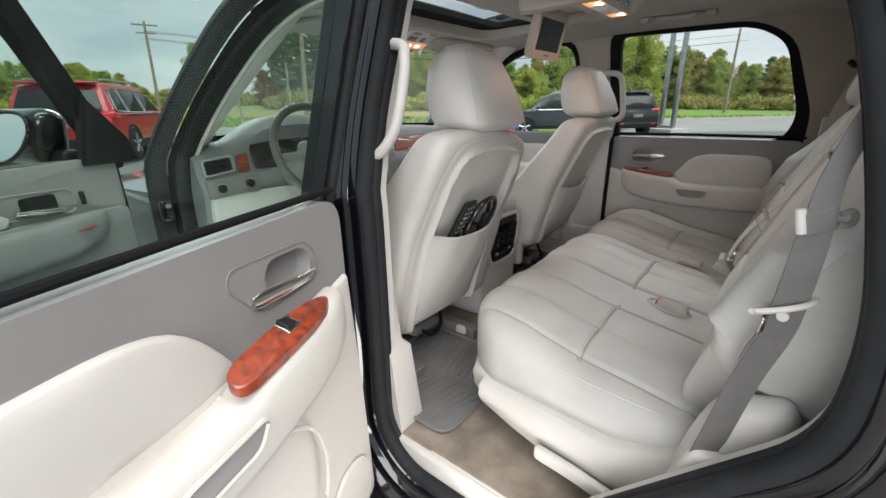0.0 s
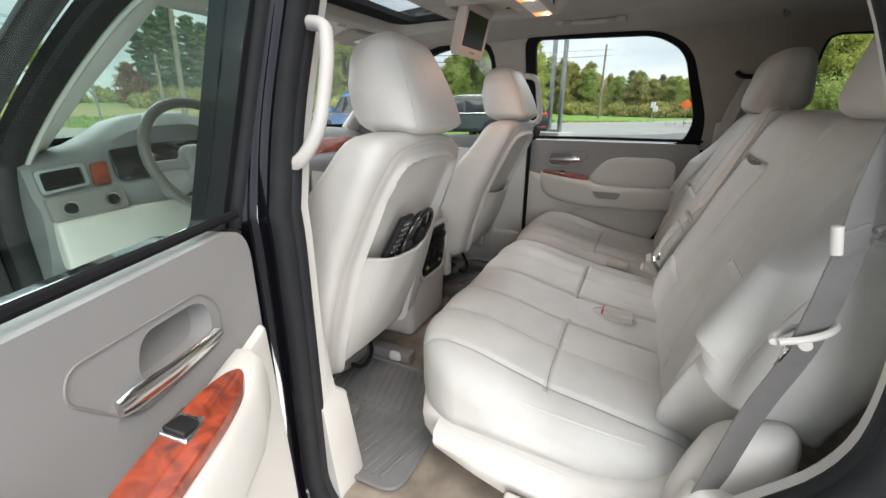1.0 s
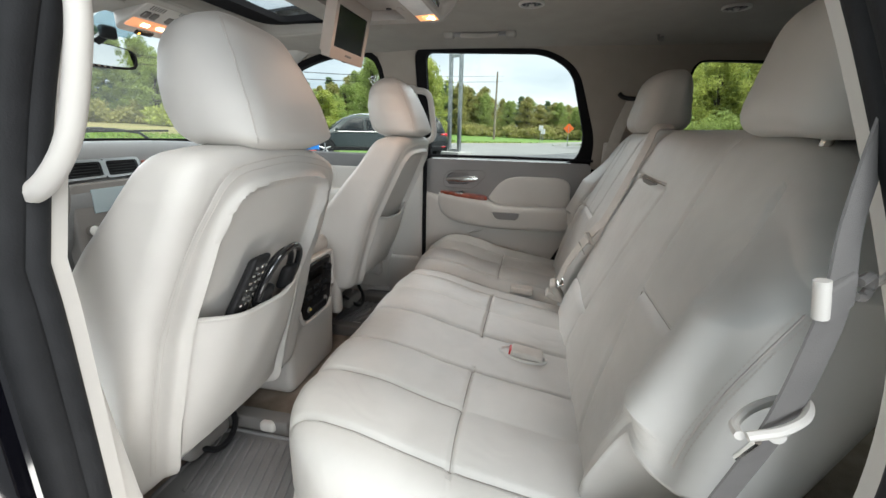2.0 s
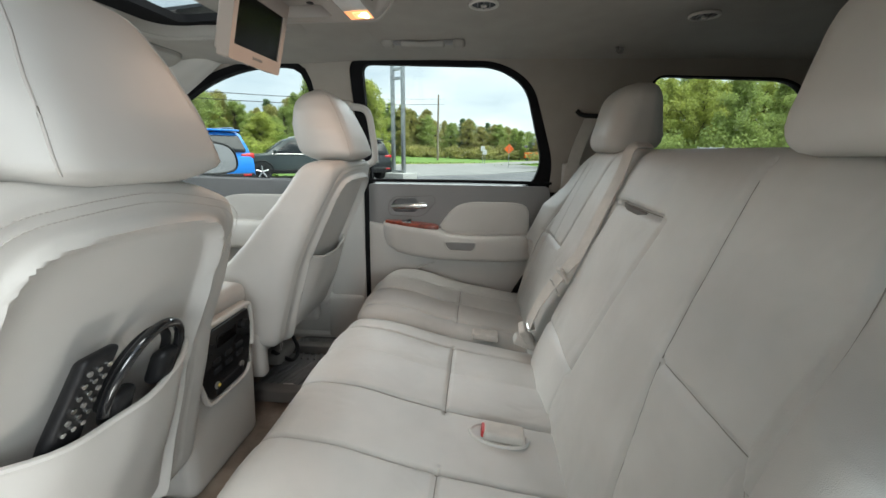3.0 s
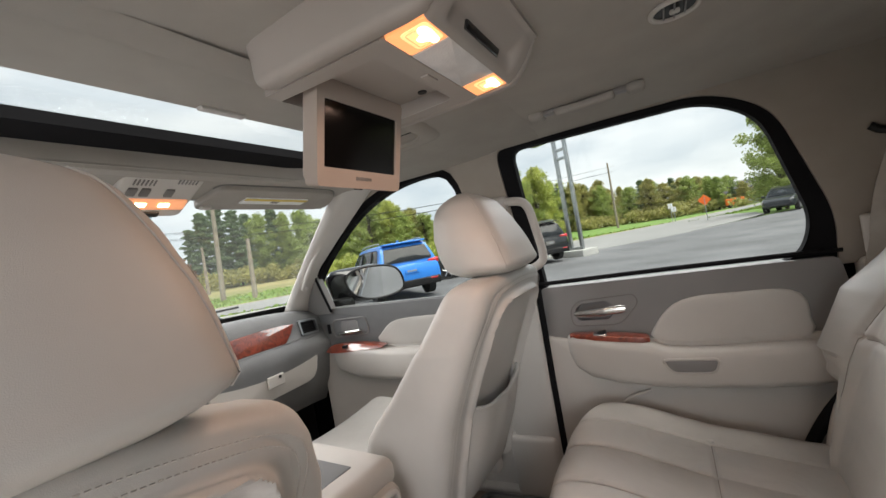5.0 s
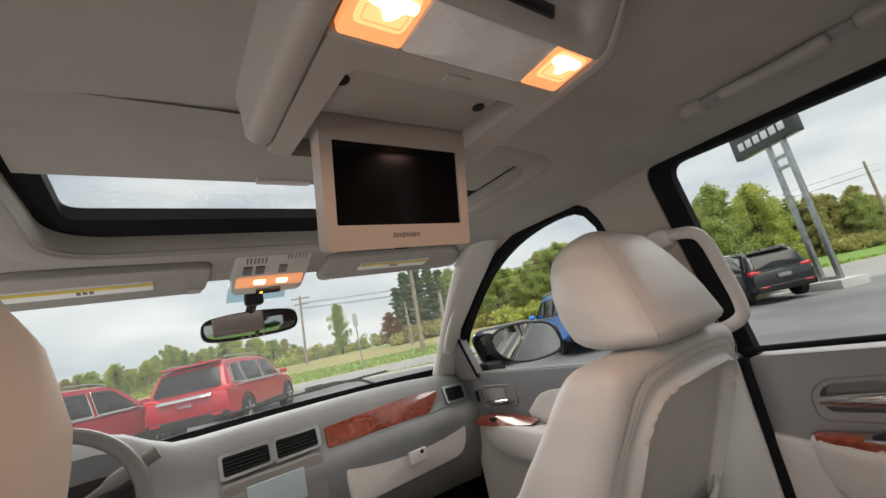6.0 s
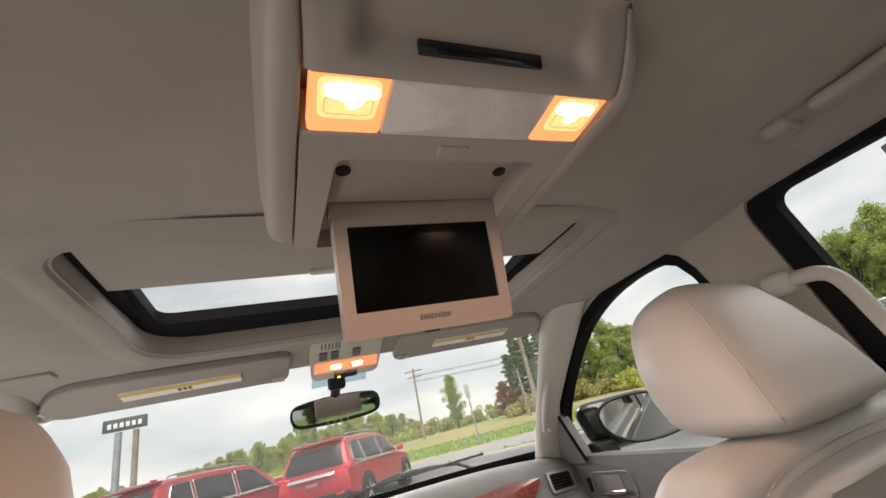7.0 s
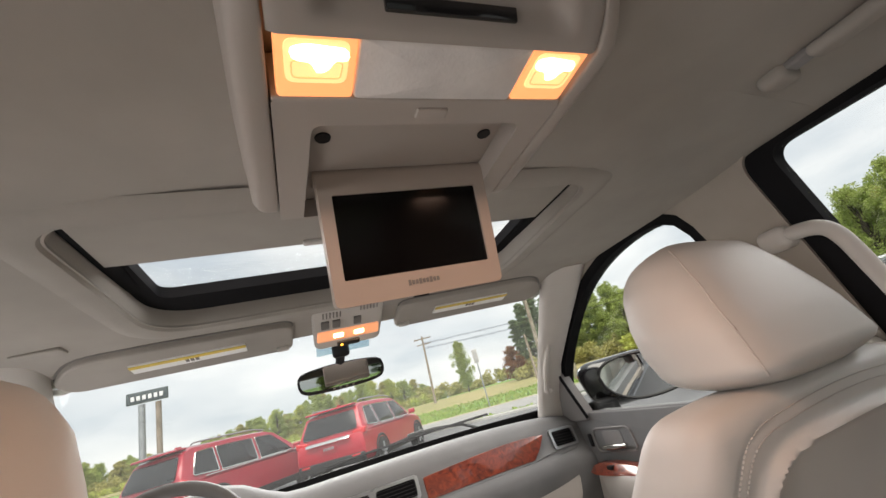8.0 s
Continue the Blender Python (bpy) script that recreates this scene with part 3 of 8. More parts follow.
slab("quarter_panel_right", (0.82, -2.12, 0.58), (0.90, -0.40, 1.30), TRIM_LIGHT, "beige cargo side trim panel", "side trim", 0.02)
slab("quarter_panel_left", (-0.90, -2.12, 0.58), (-0.83, -0.60, 1.30), TRIM_LIGHT, "beige cargo side trim panel", "side trim", 0.02)
slab("firewall", (-0.92, 1.72, 0.45), (0.92, 1.80, 1.22), BLACK, "dark firewall under the dashboard", "firewall")
slab("pillar_base_right", (0.815, 0.435, 0.56), (0.90, 0.60, 1.32), TRIM_LIGHT, "light beige lower door pillar trim", "pillar trim", 0.015)
slab("pillar_step_right", (0.80, 0.445, 0.56), (0.86, 0.62, 0.80), TRIM_LIGHT, "stepped beige trim at the pillar foot", "pillar trim", 0.02)
slab("sill_right", (0.80, -0.40, 0.50), (0.92, 1.5, 0.60), TRIM_LIGHT, "beige door sill trim", "sill")
tagged(finish("door_gap_seal", tube([(0.838, 0.428, 1.31), (0.832, 0.430, 1.0), (0.832, 0.430, 0.58)], 0.012, 8), FELT), "black rubber door seal", "door seal", kind="structure")
tagged(finish("door_gap_seal", tube(curve_open([(0.80, -0.330, 0.985), (0.80, -0.27, 0.90), (0.80, -0.22, 0.80), (0.80, -0.20, 0.70)]), 0.016, 8), FELT), "black rubber door seal along the wheel arch", "door seal", kind="structure")

# left body side round the open rear doorway
OPEN = round_poly([(0.470, 1.45), (0.450, 1.25), (0.456, 0.60), (0.36, 0.505), (0.02, 0.505), (-0.178, 0.745), (-0.320, 0.915), (-0.425, 1.04), (-0.432, 1.20), (-0.390, 1.42), (-0.335, 1.62), (-0.24, 1.775), (0.452, 1.80)],
                  [0.08, 0.06, 0.07, 0.10, 0.12, 0.2, 0.05, 0.08, 0.1, 0.1, 0.1, 0.09, 0.06], 6)


def grow_loop(loop, g, c=Vector((0.03, 1.15))):
    out = []
    k = len(loop)
    for i, p in enumerate(loop):
        t = (loop[(i + 1) % k] - loop[i - 1])
        n = Vector((t.y, -t.x)).normalized() if t.length > 1e-9 else Vector((0, 0))
        if n.dot(p - c) < 0:
            n = -n
        out.append(p + n * g)
    return out


CELL = [(0.56, 0.36), (0.56, 1.84), (-0.60, 1.84), (-0.60, 0.36)]
tagged(finish("doorway_trim_left", ring(CELL, grow_loop(OPEN, -0.006), lay_left, 0.050, 0.010, 90), TRIM_LIGHT), "light beige trim round the open rear doorway", "pillar trim", kind="structure")
tagged(finish("doorway_body_left", ring([(0.552, 0.30), (0.552, 1.90), (-1.9, 1.86), (-1.9, 0.30)], grow_loop(OPEN, 0.066), lay_left, -0.100, -0.120, 90), PAINT_BLACK), "gloss black painted body side round the doorway", "car body", kind="structure")
steps = []
for g, w in ((0.004, 0.032), (-0.008, 0.030), (-0.013, 0.022), (-0.013, 0.008), (-0.009, 0.003), (-0.013, -0.003), (-0.012, -0.020), (-0.004, -0.030), (0.004, -0.032), (0.012, -0.034)):
    steps.append([lay_left(p.x, p.y, w) for p in grow_loop(OPEN, g)])
tagged(finish("doorway_seal", loft(steps, cap=False), SEAL, sharp=60), "ribbed dark rubber seal round the rear doorway", "door seal", kind="structure")
tagged(finish("doorway_lip", loft([[lay_left(p.x, p.y, w) for p in grow_loop(OPEN, g)] for g, w in ((0.006, -0.026), (0.010, -0.038), (0.022, -0.044), (0.026, -0.048), (0.030, -0.062), (0.042, -0.068), (0.048, -0.074), (0.052, -0.090), (0.060, -0.098), (0.068, -0.104))], cap=False), PAINT_BLACK), "gloss black door jamb with rounded edge", "car body", kind="structure")
pillar_secs = []
for z, xi, y0 in ((1.31, -0.832, 0.456), (1.24, -0.826, 0.456), (1.10, -0.812, 0.456), (0.90, -0.795, 0.455), (0.845, -0.790, 0.452), (0.825, -0.772, 0.436), (0.70, -0.764, 0.425), (0.575, -0.760, 0.41)):
    pillar_secs.append([Vector((x, y, z)) for x, y in ((-0.86, y0), (xi - 0.012, y0), (xi - 0.003, y0 + 0.004), (xi, y0 + 0.014), (xi, 0.58), (-0.86, 0.58))])
tagged(finish("pillar_base_left", loft(pillar_secs), TRIM_LIGHT), "light beige lower door pillar cover", "pillar trim", kind="structure")
# front doorway, seen through the glass of the open rear door
FRONT_OPEN = round_poly([(0.600, 0.56), (0.602, 1.74), (0.70, 1.790), (0.89, 1.780), (1.075, 1.717), (1.25, 1.600), (1.405, 1.468), (1.53, 1.33), (1.60, 1.15), (1.60, 0.66), (1.50, 0.54)],
                        [0.04, 0.05, 0.06, 0.1, 0.1, 0.1, 0.1, 0.1, 0.1, 0.08, 0.06], 6)
front_c = Vector((1.0, 1.2))
tagged(finish("front_doorway_seal", loft([[lay_left(p.x, p.y, w) for p in grow_loop(FRONT_OPEN, g, front_c)] for g, w in ((0.004, 0.030), (-0.010, 0.028), (-0.014, 0.018), (-0.013, -0.026), (-0.004, -0.038), (0.012, -0.040), (0.028, -0.048))], cap=False), BLACK), "thick black rubber seal of the front doorway", "door seal", kind="structure")
tagged(finish("front_doorway_body", loft([[lay_left(p.x, p.y, w) for p in grow_loop(FRONT_OPEN, g, front_c)] for g, w in ((0.031, -0.052), (0.033, -0.060), (0.036, -0.068), (0.036, -0.100), (0.046, -0.116), (0.066, -0.118), (0.085, -0.105), (0.100, -0.075), (0.105, -0.03))], cap=False), BLACK), "gloss black body round the open front doorway", "car body", kind="structure")
tagged(finish("front_doorway_trim", loft([[lay_left(p.x, p.y, w) for p in grow_loop(FRONT_OPEN, g, front_c)] for g, w in ((0.006, 0.024), (-0.014, 0.030), (-0.018, 0.038), (-0.012, 0.048), (0.03, 0.060))], cap=False), TRIM_LIGHT), "light beige trim round the front doorway", "pillar trim", kind="structure")
for zz in (0.80, 1.10):
    hinge = tagged(new("hinge"), "black painted door hinge on the front pillar", "hinge", kind="structure")
    part("leaf", softbox(0.05, 0.06, 0.09, 0.012, 2, 2, 2, place=at(-0.955, 1.615, zz)), PAINT_BLACK, hinge)
    part("bolt", disc((-0.955, 1.583, zz + 0.02), (0, -1, 0), 0.010, 0.006, 10), GREY_PRINT, hinge)
slab("sill_left", (-0.875, -0.20, 0.47), (-0.79, 0.62, 0.575), TRIM_LIGHT, "beige scuffed door sill plate", "sill", 0.015)
for k in range(5):
    slab("trim", (-0.860 + 0.014 * k, -0.16, 0.573), (-0.853 + 0.014 * k, 0.30, 0.578), TRIM_LIGHT, "raised rib of the door sill plate", "sill rib", 0.002)
slab("sill_outer", (-0.98, -0.9, 0.36), (-0.90, 1.5, 0.44), PAINT_BLACK, "gloss black outer door sill", "sill", 0.02)
striker = thing("door_striker", "bright steel door striker on the black jamb", "striker")
part("plate", softbox(0.008, 0.05, 0.085, 0.003, 1, 2, 2, place=at(-0.958, -0.498, 1.03)), CHROME, striker)
part("loop", tube(curve_open([(-0.96, -0.49, 1.055), (-1.0, -0.485, 1.05), (-1.002, -0.485, 1.01), (-0.96, -0.49, 1.005)], 6), 0.006, 8), CHROME, striker)

pb = thing("pillar_grab_handle", "beige grab handle upright on the door pillar", "grab handle", "pillar grab handles")
for zz in (1.37, 1.63):
    part("mount", softbox(0.045, 0.05, 0.055, 0.016, 2, 2, 2, place=at(-0.832 + (zz - 1.34) * 0.25, 0.505, zz)), TRIM_LIGHT, pb)
part("grip", tube(curve_open([(-0.838, 0.51, 1.366), (-0.842, 0.462, 1.370), (-0.836, 0.430, 1.392), (-0.822, 0.406, 1.44), (-0.802, 0.398, 1.52), (-0.786, 0.402, 1.580), (-0.776, 0.420, 1.612), (-0.766, 0.505, 1.622)], 8), 0.0128, 12, up=(1, 0, 0)), TRIM_LIGHT, pb)
pr = thing("pillar_grab_handle", "beige grab handle upright on the door pillar", "grab handle", "pillar grab handles")
part("grip", tube(curve_open([(0.775, 0.485, 1.624), (0.748, 0.445, 1.621), (0.734, 0.400, 1.611), (0.735, 0.380, 1.585), (0.748, 0.372, 1.52), (0.764, 0.367, 1.445), (0.770, 0.376, 1.410), (0.778, 0.415, 1.390), (0.805, 0.465, 1.386)], 8), 0.0138, 12, up=(1, 0, 0)), TRIM_LIGHT, pr)
for zz in (1.388, 1.622):
    part("mount", softbox(0.05, 0.06, 0.045, 0.016, 2, 2, 2, place=at(0.812 - (zz - 1.388) * 0.22, 0.482, zz)), TRIM_LIGHT, pr)
tagged(finish("ceiling_trim_line", join(tube(curve_open([(-0.55, 0.60, ceil_z(-0.55, 0.60) - 0.001), (-0.44, 0.535, ceil_z(-0.44, 0.535) - 0.001), (-0.30, 0.490, ceil_z(-0.3, 0.49) - 0.001), (-0.175, 0.462, ceil_z(-0.175, 0.462) - 0.001)], 6), 0.0016, 5), tube(curve_open([(0.175, 0.462, ceil_z(0.175, 0.462) - 0.001), (0.30, 0.490, ceil_z(0.3, 0.49) - 0.001), (0.44, 0.535, ceil_z(0.44, 0.535) - 0.001)], 6), 0.0016, 5)), GREY_PRINT), "dark seam line of the sunroof trim", "trim line", kind="structure")
plug = thing("ceiling_plug", "small oval cover in the headliner", "ceiling cover")
part("cover", softbox(0.075, 0.035, 0.008, 0.0035, 3, 2, 1, place=at(-0.575, 0.94, ceil_z(-0.575, 0.94) - 0.002)), HEADLINER, plug)

# outer skin that closes the far side, the tail and the nose
slab("body_side_right", (0.935, -2.22, 0.42), (0.955, 1.90, 1.280), PAINT_BLACK, "gloss black painted body side", "car body", 0.008)
for loop, hole_, w0 in (([(-0.575, 1.275), (-0.575, 1.82), (-2.16, 1.80), (-2.16, 1.275)], QUARTER_HOLE, -0.020), ([(-0.575, 1.275), (-0.575, 1.82), (0.56, 1.82), (0.56, 1.275)], REAR_FRAME, -0.054), ([(0.56, 1.275), (0.56, 1.82), (0.90, 1.81), (1.02, 1.78), (1.12, 1.745), (1.33, 1.640), (1.50, 1.52), (1.68, 1.275)], RIGHT_FRAME, -0.054)):
    tagged(finish("body_skin_right", ring(loop, hole_, lay_right, w0, w0 - 0.008, 60), PAINT_BLACK), "gloss black painted skin round the side windows", "car body", kind="structure")
slab("body_tail", (-0.93, -2.26, 0.42), (0.93, -2.225, 1.36), PAINT_BLACK, "gloss black painted tailgate skin", "car body", 0.008)
slab("fender_right", (0.86, 1.91, 0.50), (0.92, 2.95, 1.09), PAINT_BLACK, "gloss black front wing", "car body", 0.02)
slab("fender_left", (-0.92, 1.80, 0.50), (-0.86, 2.95, 1.09), PAINT_BLACK, "gloss black front wing", "car body", 0.02)
slab("body_nose", (-0.92, 2.955, 0.45), (0.92, 3.02, 1.10), PAINT_BLACK, "gloss black nose of the car", "car body", 0.02)


def road_wheel(sx, y):
    w = thing("car_wheel_" + ("right" if sx > 0 else "left"), "black tyre on an alloy rim under the car", "car wheel", kind="structure")
    prof = [(0.20, 0.0), (0.36, 0.012), (0.385, 0.05), (0.39, 0.125), (0.385, 0.20), (0.36, 0.238), (0.20, 0.25)]
    part("tyre", loft([[Vector((sx * (0.70 + d), y + r * math.cos(2 * math.pi * k / 32), 0.345 + r * math.sin(2 * math.pi * k / 32))) for k in range(32)] for r, d in prof]), WHEEL_RUBBER, w)
    part("rim", disc((sx * 0.945, y, 0.345), (sx, 0, 0), 0.205, 0.006, 28), STEEL, w)


WHEEL_RUBBER = surface("road_tyre_rubber", (0.022, 0.022, 0.023), 0.85, mottle=0.2, grain=0.2, grain_scale=120)
for y in (-1.45, 2.12):
    for sx in (-1, 1):
        road_wheel(sx, y)


# ---- doors ----
def door_lay(origin, along, inward):
    o, d, n = Vector(origin), Vector(along), Vector(inward)

    def lay(u, z, w):
        lean = max(0.0, z - 1.31) * 0.30
        return o + d * u + n * (w + lean) + Vector((0, 0, z))
    return lay


def rear_door(name, lay, label, glazed):
    """A rear door seen from inside: u runs back from the hinge edge, z up, w inward."""
    door = thing(name, label, "car door")
    up = lambda p: lay(p.x, p.z, p.y)
    # upper grey panel
    upper = round_poly([(-0.005, 1.10), (-0.005, 1.3095), (0.40, 1.3095), (0.79, 1.3095), (0.82, 1.10), (0.40, 1.10)], [0.01, 0.06 if glazed else 0.03, 0.01, 0.02, 0.01, 0.01], 6)
    cup_in = round_poly([(0.112, 1.188), (0.108, 1.228), (0.13, 1.246), (0.215, 1.250), (0.232, 1.215), (0.215, 1.188)], 0.018, 5)
    part("upper_panel", ring(upper, cup_in, lay, 0.0, -0.06, 60), TRIM_GREY, door, "darker grey upper door trim")
    cc_ = Vector((0.165, 1.217))
    bowl = [[lay(*(cc_ + (p - cc_) * f), w) for p in cup_in] for f, w in ((1.0, 0.0), (0.985, -0.006), (0.96, -0.018), (0.90, -0.025), (0.5, -0.0275), (0.01, -0.028))]
    part("handle_cup", loft(bowl, cap=False), TRIM_GREY, door, "recessed finger cup")
    # lower light panel
    lower = round_poly([(-0.03, 0.50), (-0.02, 0.85), (0.0, 1.145), (0.10, 1.125), (0.40, 1.118), (0.80, 1.118), (0.80, 0.98), (0.66, 0.72), (0.52, 0.50)], [0.03, 0.05, 0.01, 0.03, 0.05, 0.01, 0.1, 0.1, 0.05], 5)
    part("lower_panel", plate(lower, lay, 0.012, -0.055, 0.012), TRIM_LIGHT, door, "light beige lower door trim")
    # padded insert
    insert = curve_closed([(0.335, 1.115), (0.345, 1.165), (0.395, 1.218), (0.46, 1.238), (0.56, 1.240), (0.66, 1.238), (0.705, 1.215), (0.712, 1.16), (0.70, 1.105), (0.52, 1.10)], 40)
    part("insert", plate(insert, lay, 0.012, -0.02, 0.010, 0.004), LEATHER, door, "light padded leather insert")
    # armrest: swept section along u
    secs = []
    for u, z0, z1, w in ((0.075, 1.085, 1.145, 0.028), (0.095, 1.045, 1.150, 0.052), (0.14, 1.015, 1.146, 0.064), (0.22, 0.998, 1.134, 0.070), (0.32, 0.988, 1.122, 0.074), (0.36, 0.986, 1.102, 0.074), (0.45, 0.985, 1.096, 0.074), (0.58, 0.986, 1.100, 0.074), (0.68, 0.990, 1.104, 0.070), (0.74, 1.0, 1.098, 0.060), (0.765, 1.03, 1.08, 0.03)):
        zm, hz = (z0 + z1) / 2, (z1 - z0) / 2
        sec = []
        for j in range(16):
            a = 2 * math.pi * j / 16
            ca, sa = math.cos(a), math.sin(a)
            q = 0.55
            sec.append(lay(u, zm + hz * math.copysign(abs(sa) ** q, sa), w / 2 + (w / 2 + 0.004) * math.copysign(abs(ca) ** q, ca)))
        secs.append(sec)
    arm = part("armrest", loft(secs), TRIM_LIGHT, door, "light beige armrest")
    # wood plate on top of the armrest with the window switch
    wood = curve_closed([(0.085, 0.034), (0.105, 0.049), (0.15, 0.057), (0.20, 0.059), (0.26, 0.060), (0.300, 0.059), (0.319, 0.053), (0.321, 0.036), (0.305, 0.022), (0.26, 0.016), (0.19, 0.014), (0.12, 0.020)], 96)
    tilt = 0.36 if glazed else 0.10
    shift = 0.05 if glazed else 0.0
    wz = lambda u: 1.1525 - 0.075 * max(0, u - 0.10)
    wp = part("wood_plate", plate(wood, lambda u, w, h: lay(u + shift, wz(u) - tilt * (w - 0.035) + h, w + shift * 0.2), 0.004, -0.012, 0.003), WOOD, door, "glossy red-brown burl wood")
    sw = lambda p: lay(0.182 + shift + p.x, wz(0.195) - tilt * (0.038 + p.y - 0.035) + 0.006 + p.z, 0.038 + p.y)
    part("switch_bezel", softbox(0.040, 0.030, 0.007, 0.002, 1, 1, 1, place=sw), CHROME, wp)
    part("window_switch", softbox(0.034, 0.024, 0.012, 0.003, 2, 2, 1, fn=lambda p: (p.x, p.y, p.z + 0.004 * math.sin(p.x * 90)), place=sw), BLACK, wp)
    # handle cup
    cup_out = round_poly([(0.095, 1.172), (0.092, 1.225), (0.120, 1.255), (0.295, 1.262), (0.305, 1.235), (0.245, 1.168)], [0.02, 0.03, 0.03, 0.03, 0.02, 0.03], 5)
    part("handle_bezel", tube([lay(p.x, p.y, 0.0) for p in cup_out], 0.0017, 6, closed=True, up=lay(0, 1, 1) - lay(0, 1, 0)), GREY_PRINT, door)
    rise = 0.0 if glazed else 0.022
    hb = part("door_handle", loft([[lay(0.106 + 0.158 * t, 1.190 + rise + 0.006 * t + hz * math.sin(a) * 0.0105, 0.002 + 0.008 * math.sin(math.pi * (0.15 + 0.8 * t)) + math.cos(a) * 0.005) for a in [2 * math.pi * j / 12 for j in range(12)]] for t, hz in ((0.0, 0.7), (0.06, 1.0), (0.3, 1.05), (0.6, 1.15), (0.9, 1.3), (1.0, 0.9))]), CHROME, door, "satin chrome door handle")
    part("handle_inlay", plate(curve_closed([(0.135, 1.182), (0.16, 1.189), (0.20, 1.189), (0.225, 1.184), (0.20, 1.180), (0.16, 1.180)], 20), lambda u, z, w: lay(u, z + rise, w), 0.010, 0.0, 0.001), WOOD, hb)
    # pull recess in the armrest
    pull = round_poly([(0.345, 1.075), (0.490, 1.075), (0.475, 1.035), (0.37, 1.035)], 0.018, 5)
    part("pull_cup", plate(pull, lay, 0.0795, 0.05, 0.002), TRIM_GREY, door, "grey recessed pull cup")
    part("pull_lip", tube([lay(p.x, p.y, 0.079) for p in pull], 0.004, 6, closed=True), TRIM_LIGHT, door)
    # lower pocket moulding and speaker
    part("pocket_rim", tube(curve_open([lay(0.30, 0.965, 0.02), lay(0.22, 0.93, 0.035), lay(0.185, 0.83, 0.035), lay(0.20, 0.72, 0.03), lay(0.26, 0.64, 0.02)], 6), 0.005, 8), TRIM_LIGHT, door)
    spk = [Vector((0.085 + 0.085 * math.cos(a), 0.60 + 0.085 * math.sin(a))) for a in [2 * math.pi * j / 32 for j in range(32)]]
    part("speaker", plate(spk, lay, 0.020, 0.0, 0.004, 0.002), TRIM_LIGHT, door, "round beige speaker grille")
    part("speaker_rim", tube([lay(p.x, p.y, 0.016) for p in spk], 0.005, 6, closed=True), TRIM_LIGHT, door)
    # crease over the pocket
    part("crease", tube(curve_open([lay(0.36, 1.10, 0.012), lay(0.40, 1.085, 0.013), lay(0.60, 1.082, 0.013), lay(0.77, 1.085, 0.012)], 6), 0.004, 6), TRIM_LIGHT, door)
    part("belt_seal", tube([lay(0.0, 1.324, -0.016), lay(0.40, 1.326, -0.016), lay(0.80, 1.324, -0.016)], 0.007, 8), FELT, door)
    if glazed:
        part("door_shell", plate(round_poly([(-0.04, 0.40), (-0.03, 1.285), (0.82, 1.285), (0.86, 1.0), (0.70, 0.62), (0.45, 0.40)], 0.03, 4), lay, -0.030, -0.15, 0.02), PAINT_BLACK, door, "gloss black door skin")
        hole = [Vector((0.432 - p.x - 0.026 * max(0.0, 1 - (0.432 - p.x) / 0.15), p.y)) for p in REAR_HOLE]
        fr = [Vector((0.432 - p.x, p.y)) for p in REAR_FRAME]
        part("window_frame", ring(fr, hole, lay, -0.030, -0.080, 60), GLOSS_BLACK, door, "gloss black door window frame")
        part("frame_edge", tube([lay(p.x, p.y, -0.03) for p in grow_around(fr, 0.002)], 0.011, 10, closed=True), SEAL, door, "rubber seal of the door frame")
        g = part("pane", plate(hole, lay, -0.055, -0.059), TINTED, door, "tinted door glass")
        g.visible_shadow = False
    return door


def grow_around(loop, g):
    c = sum(loop, Vector((0, 0))) / len(loop)
    return [p + (p - c).normalized() * g for p in loop]


rear_door("rear_door", door_lay((0.845, 0.425, 0), (0, -1, 0), (-1, 0, 0)), "closed rear door with grey top and beige armrest", False)
rear_door("rear_door", door_lay((-1.02, 0.39, 0), (-0.935, -0.355, 0), (0.355, -0.935, 0)), "open rear door with burl wood switch plate", True)


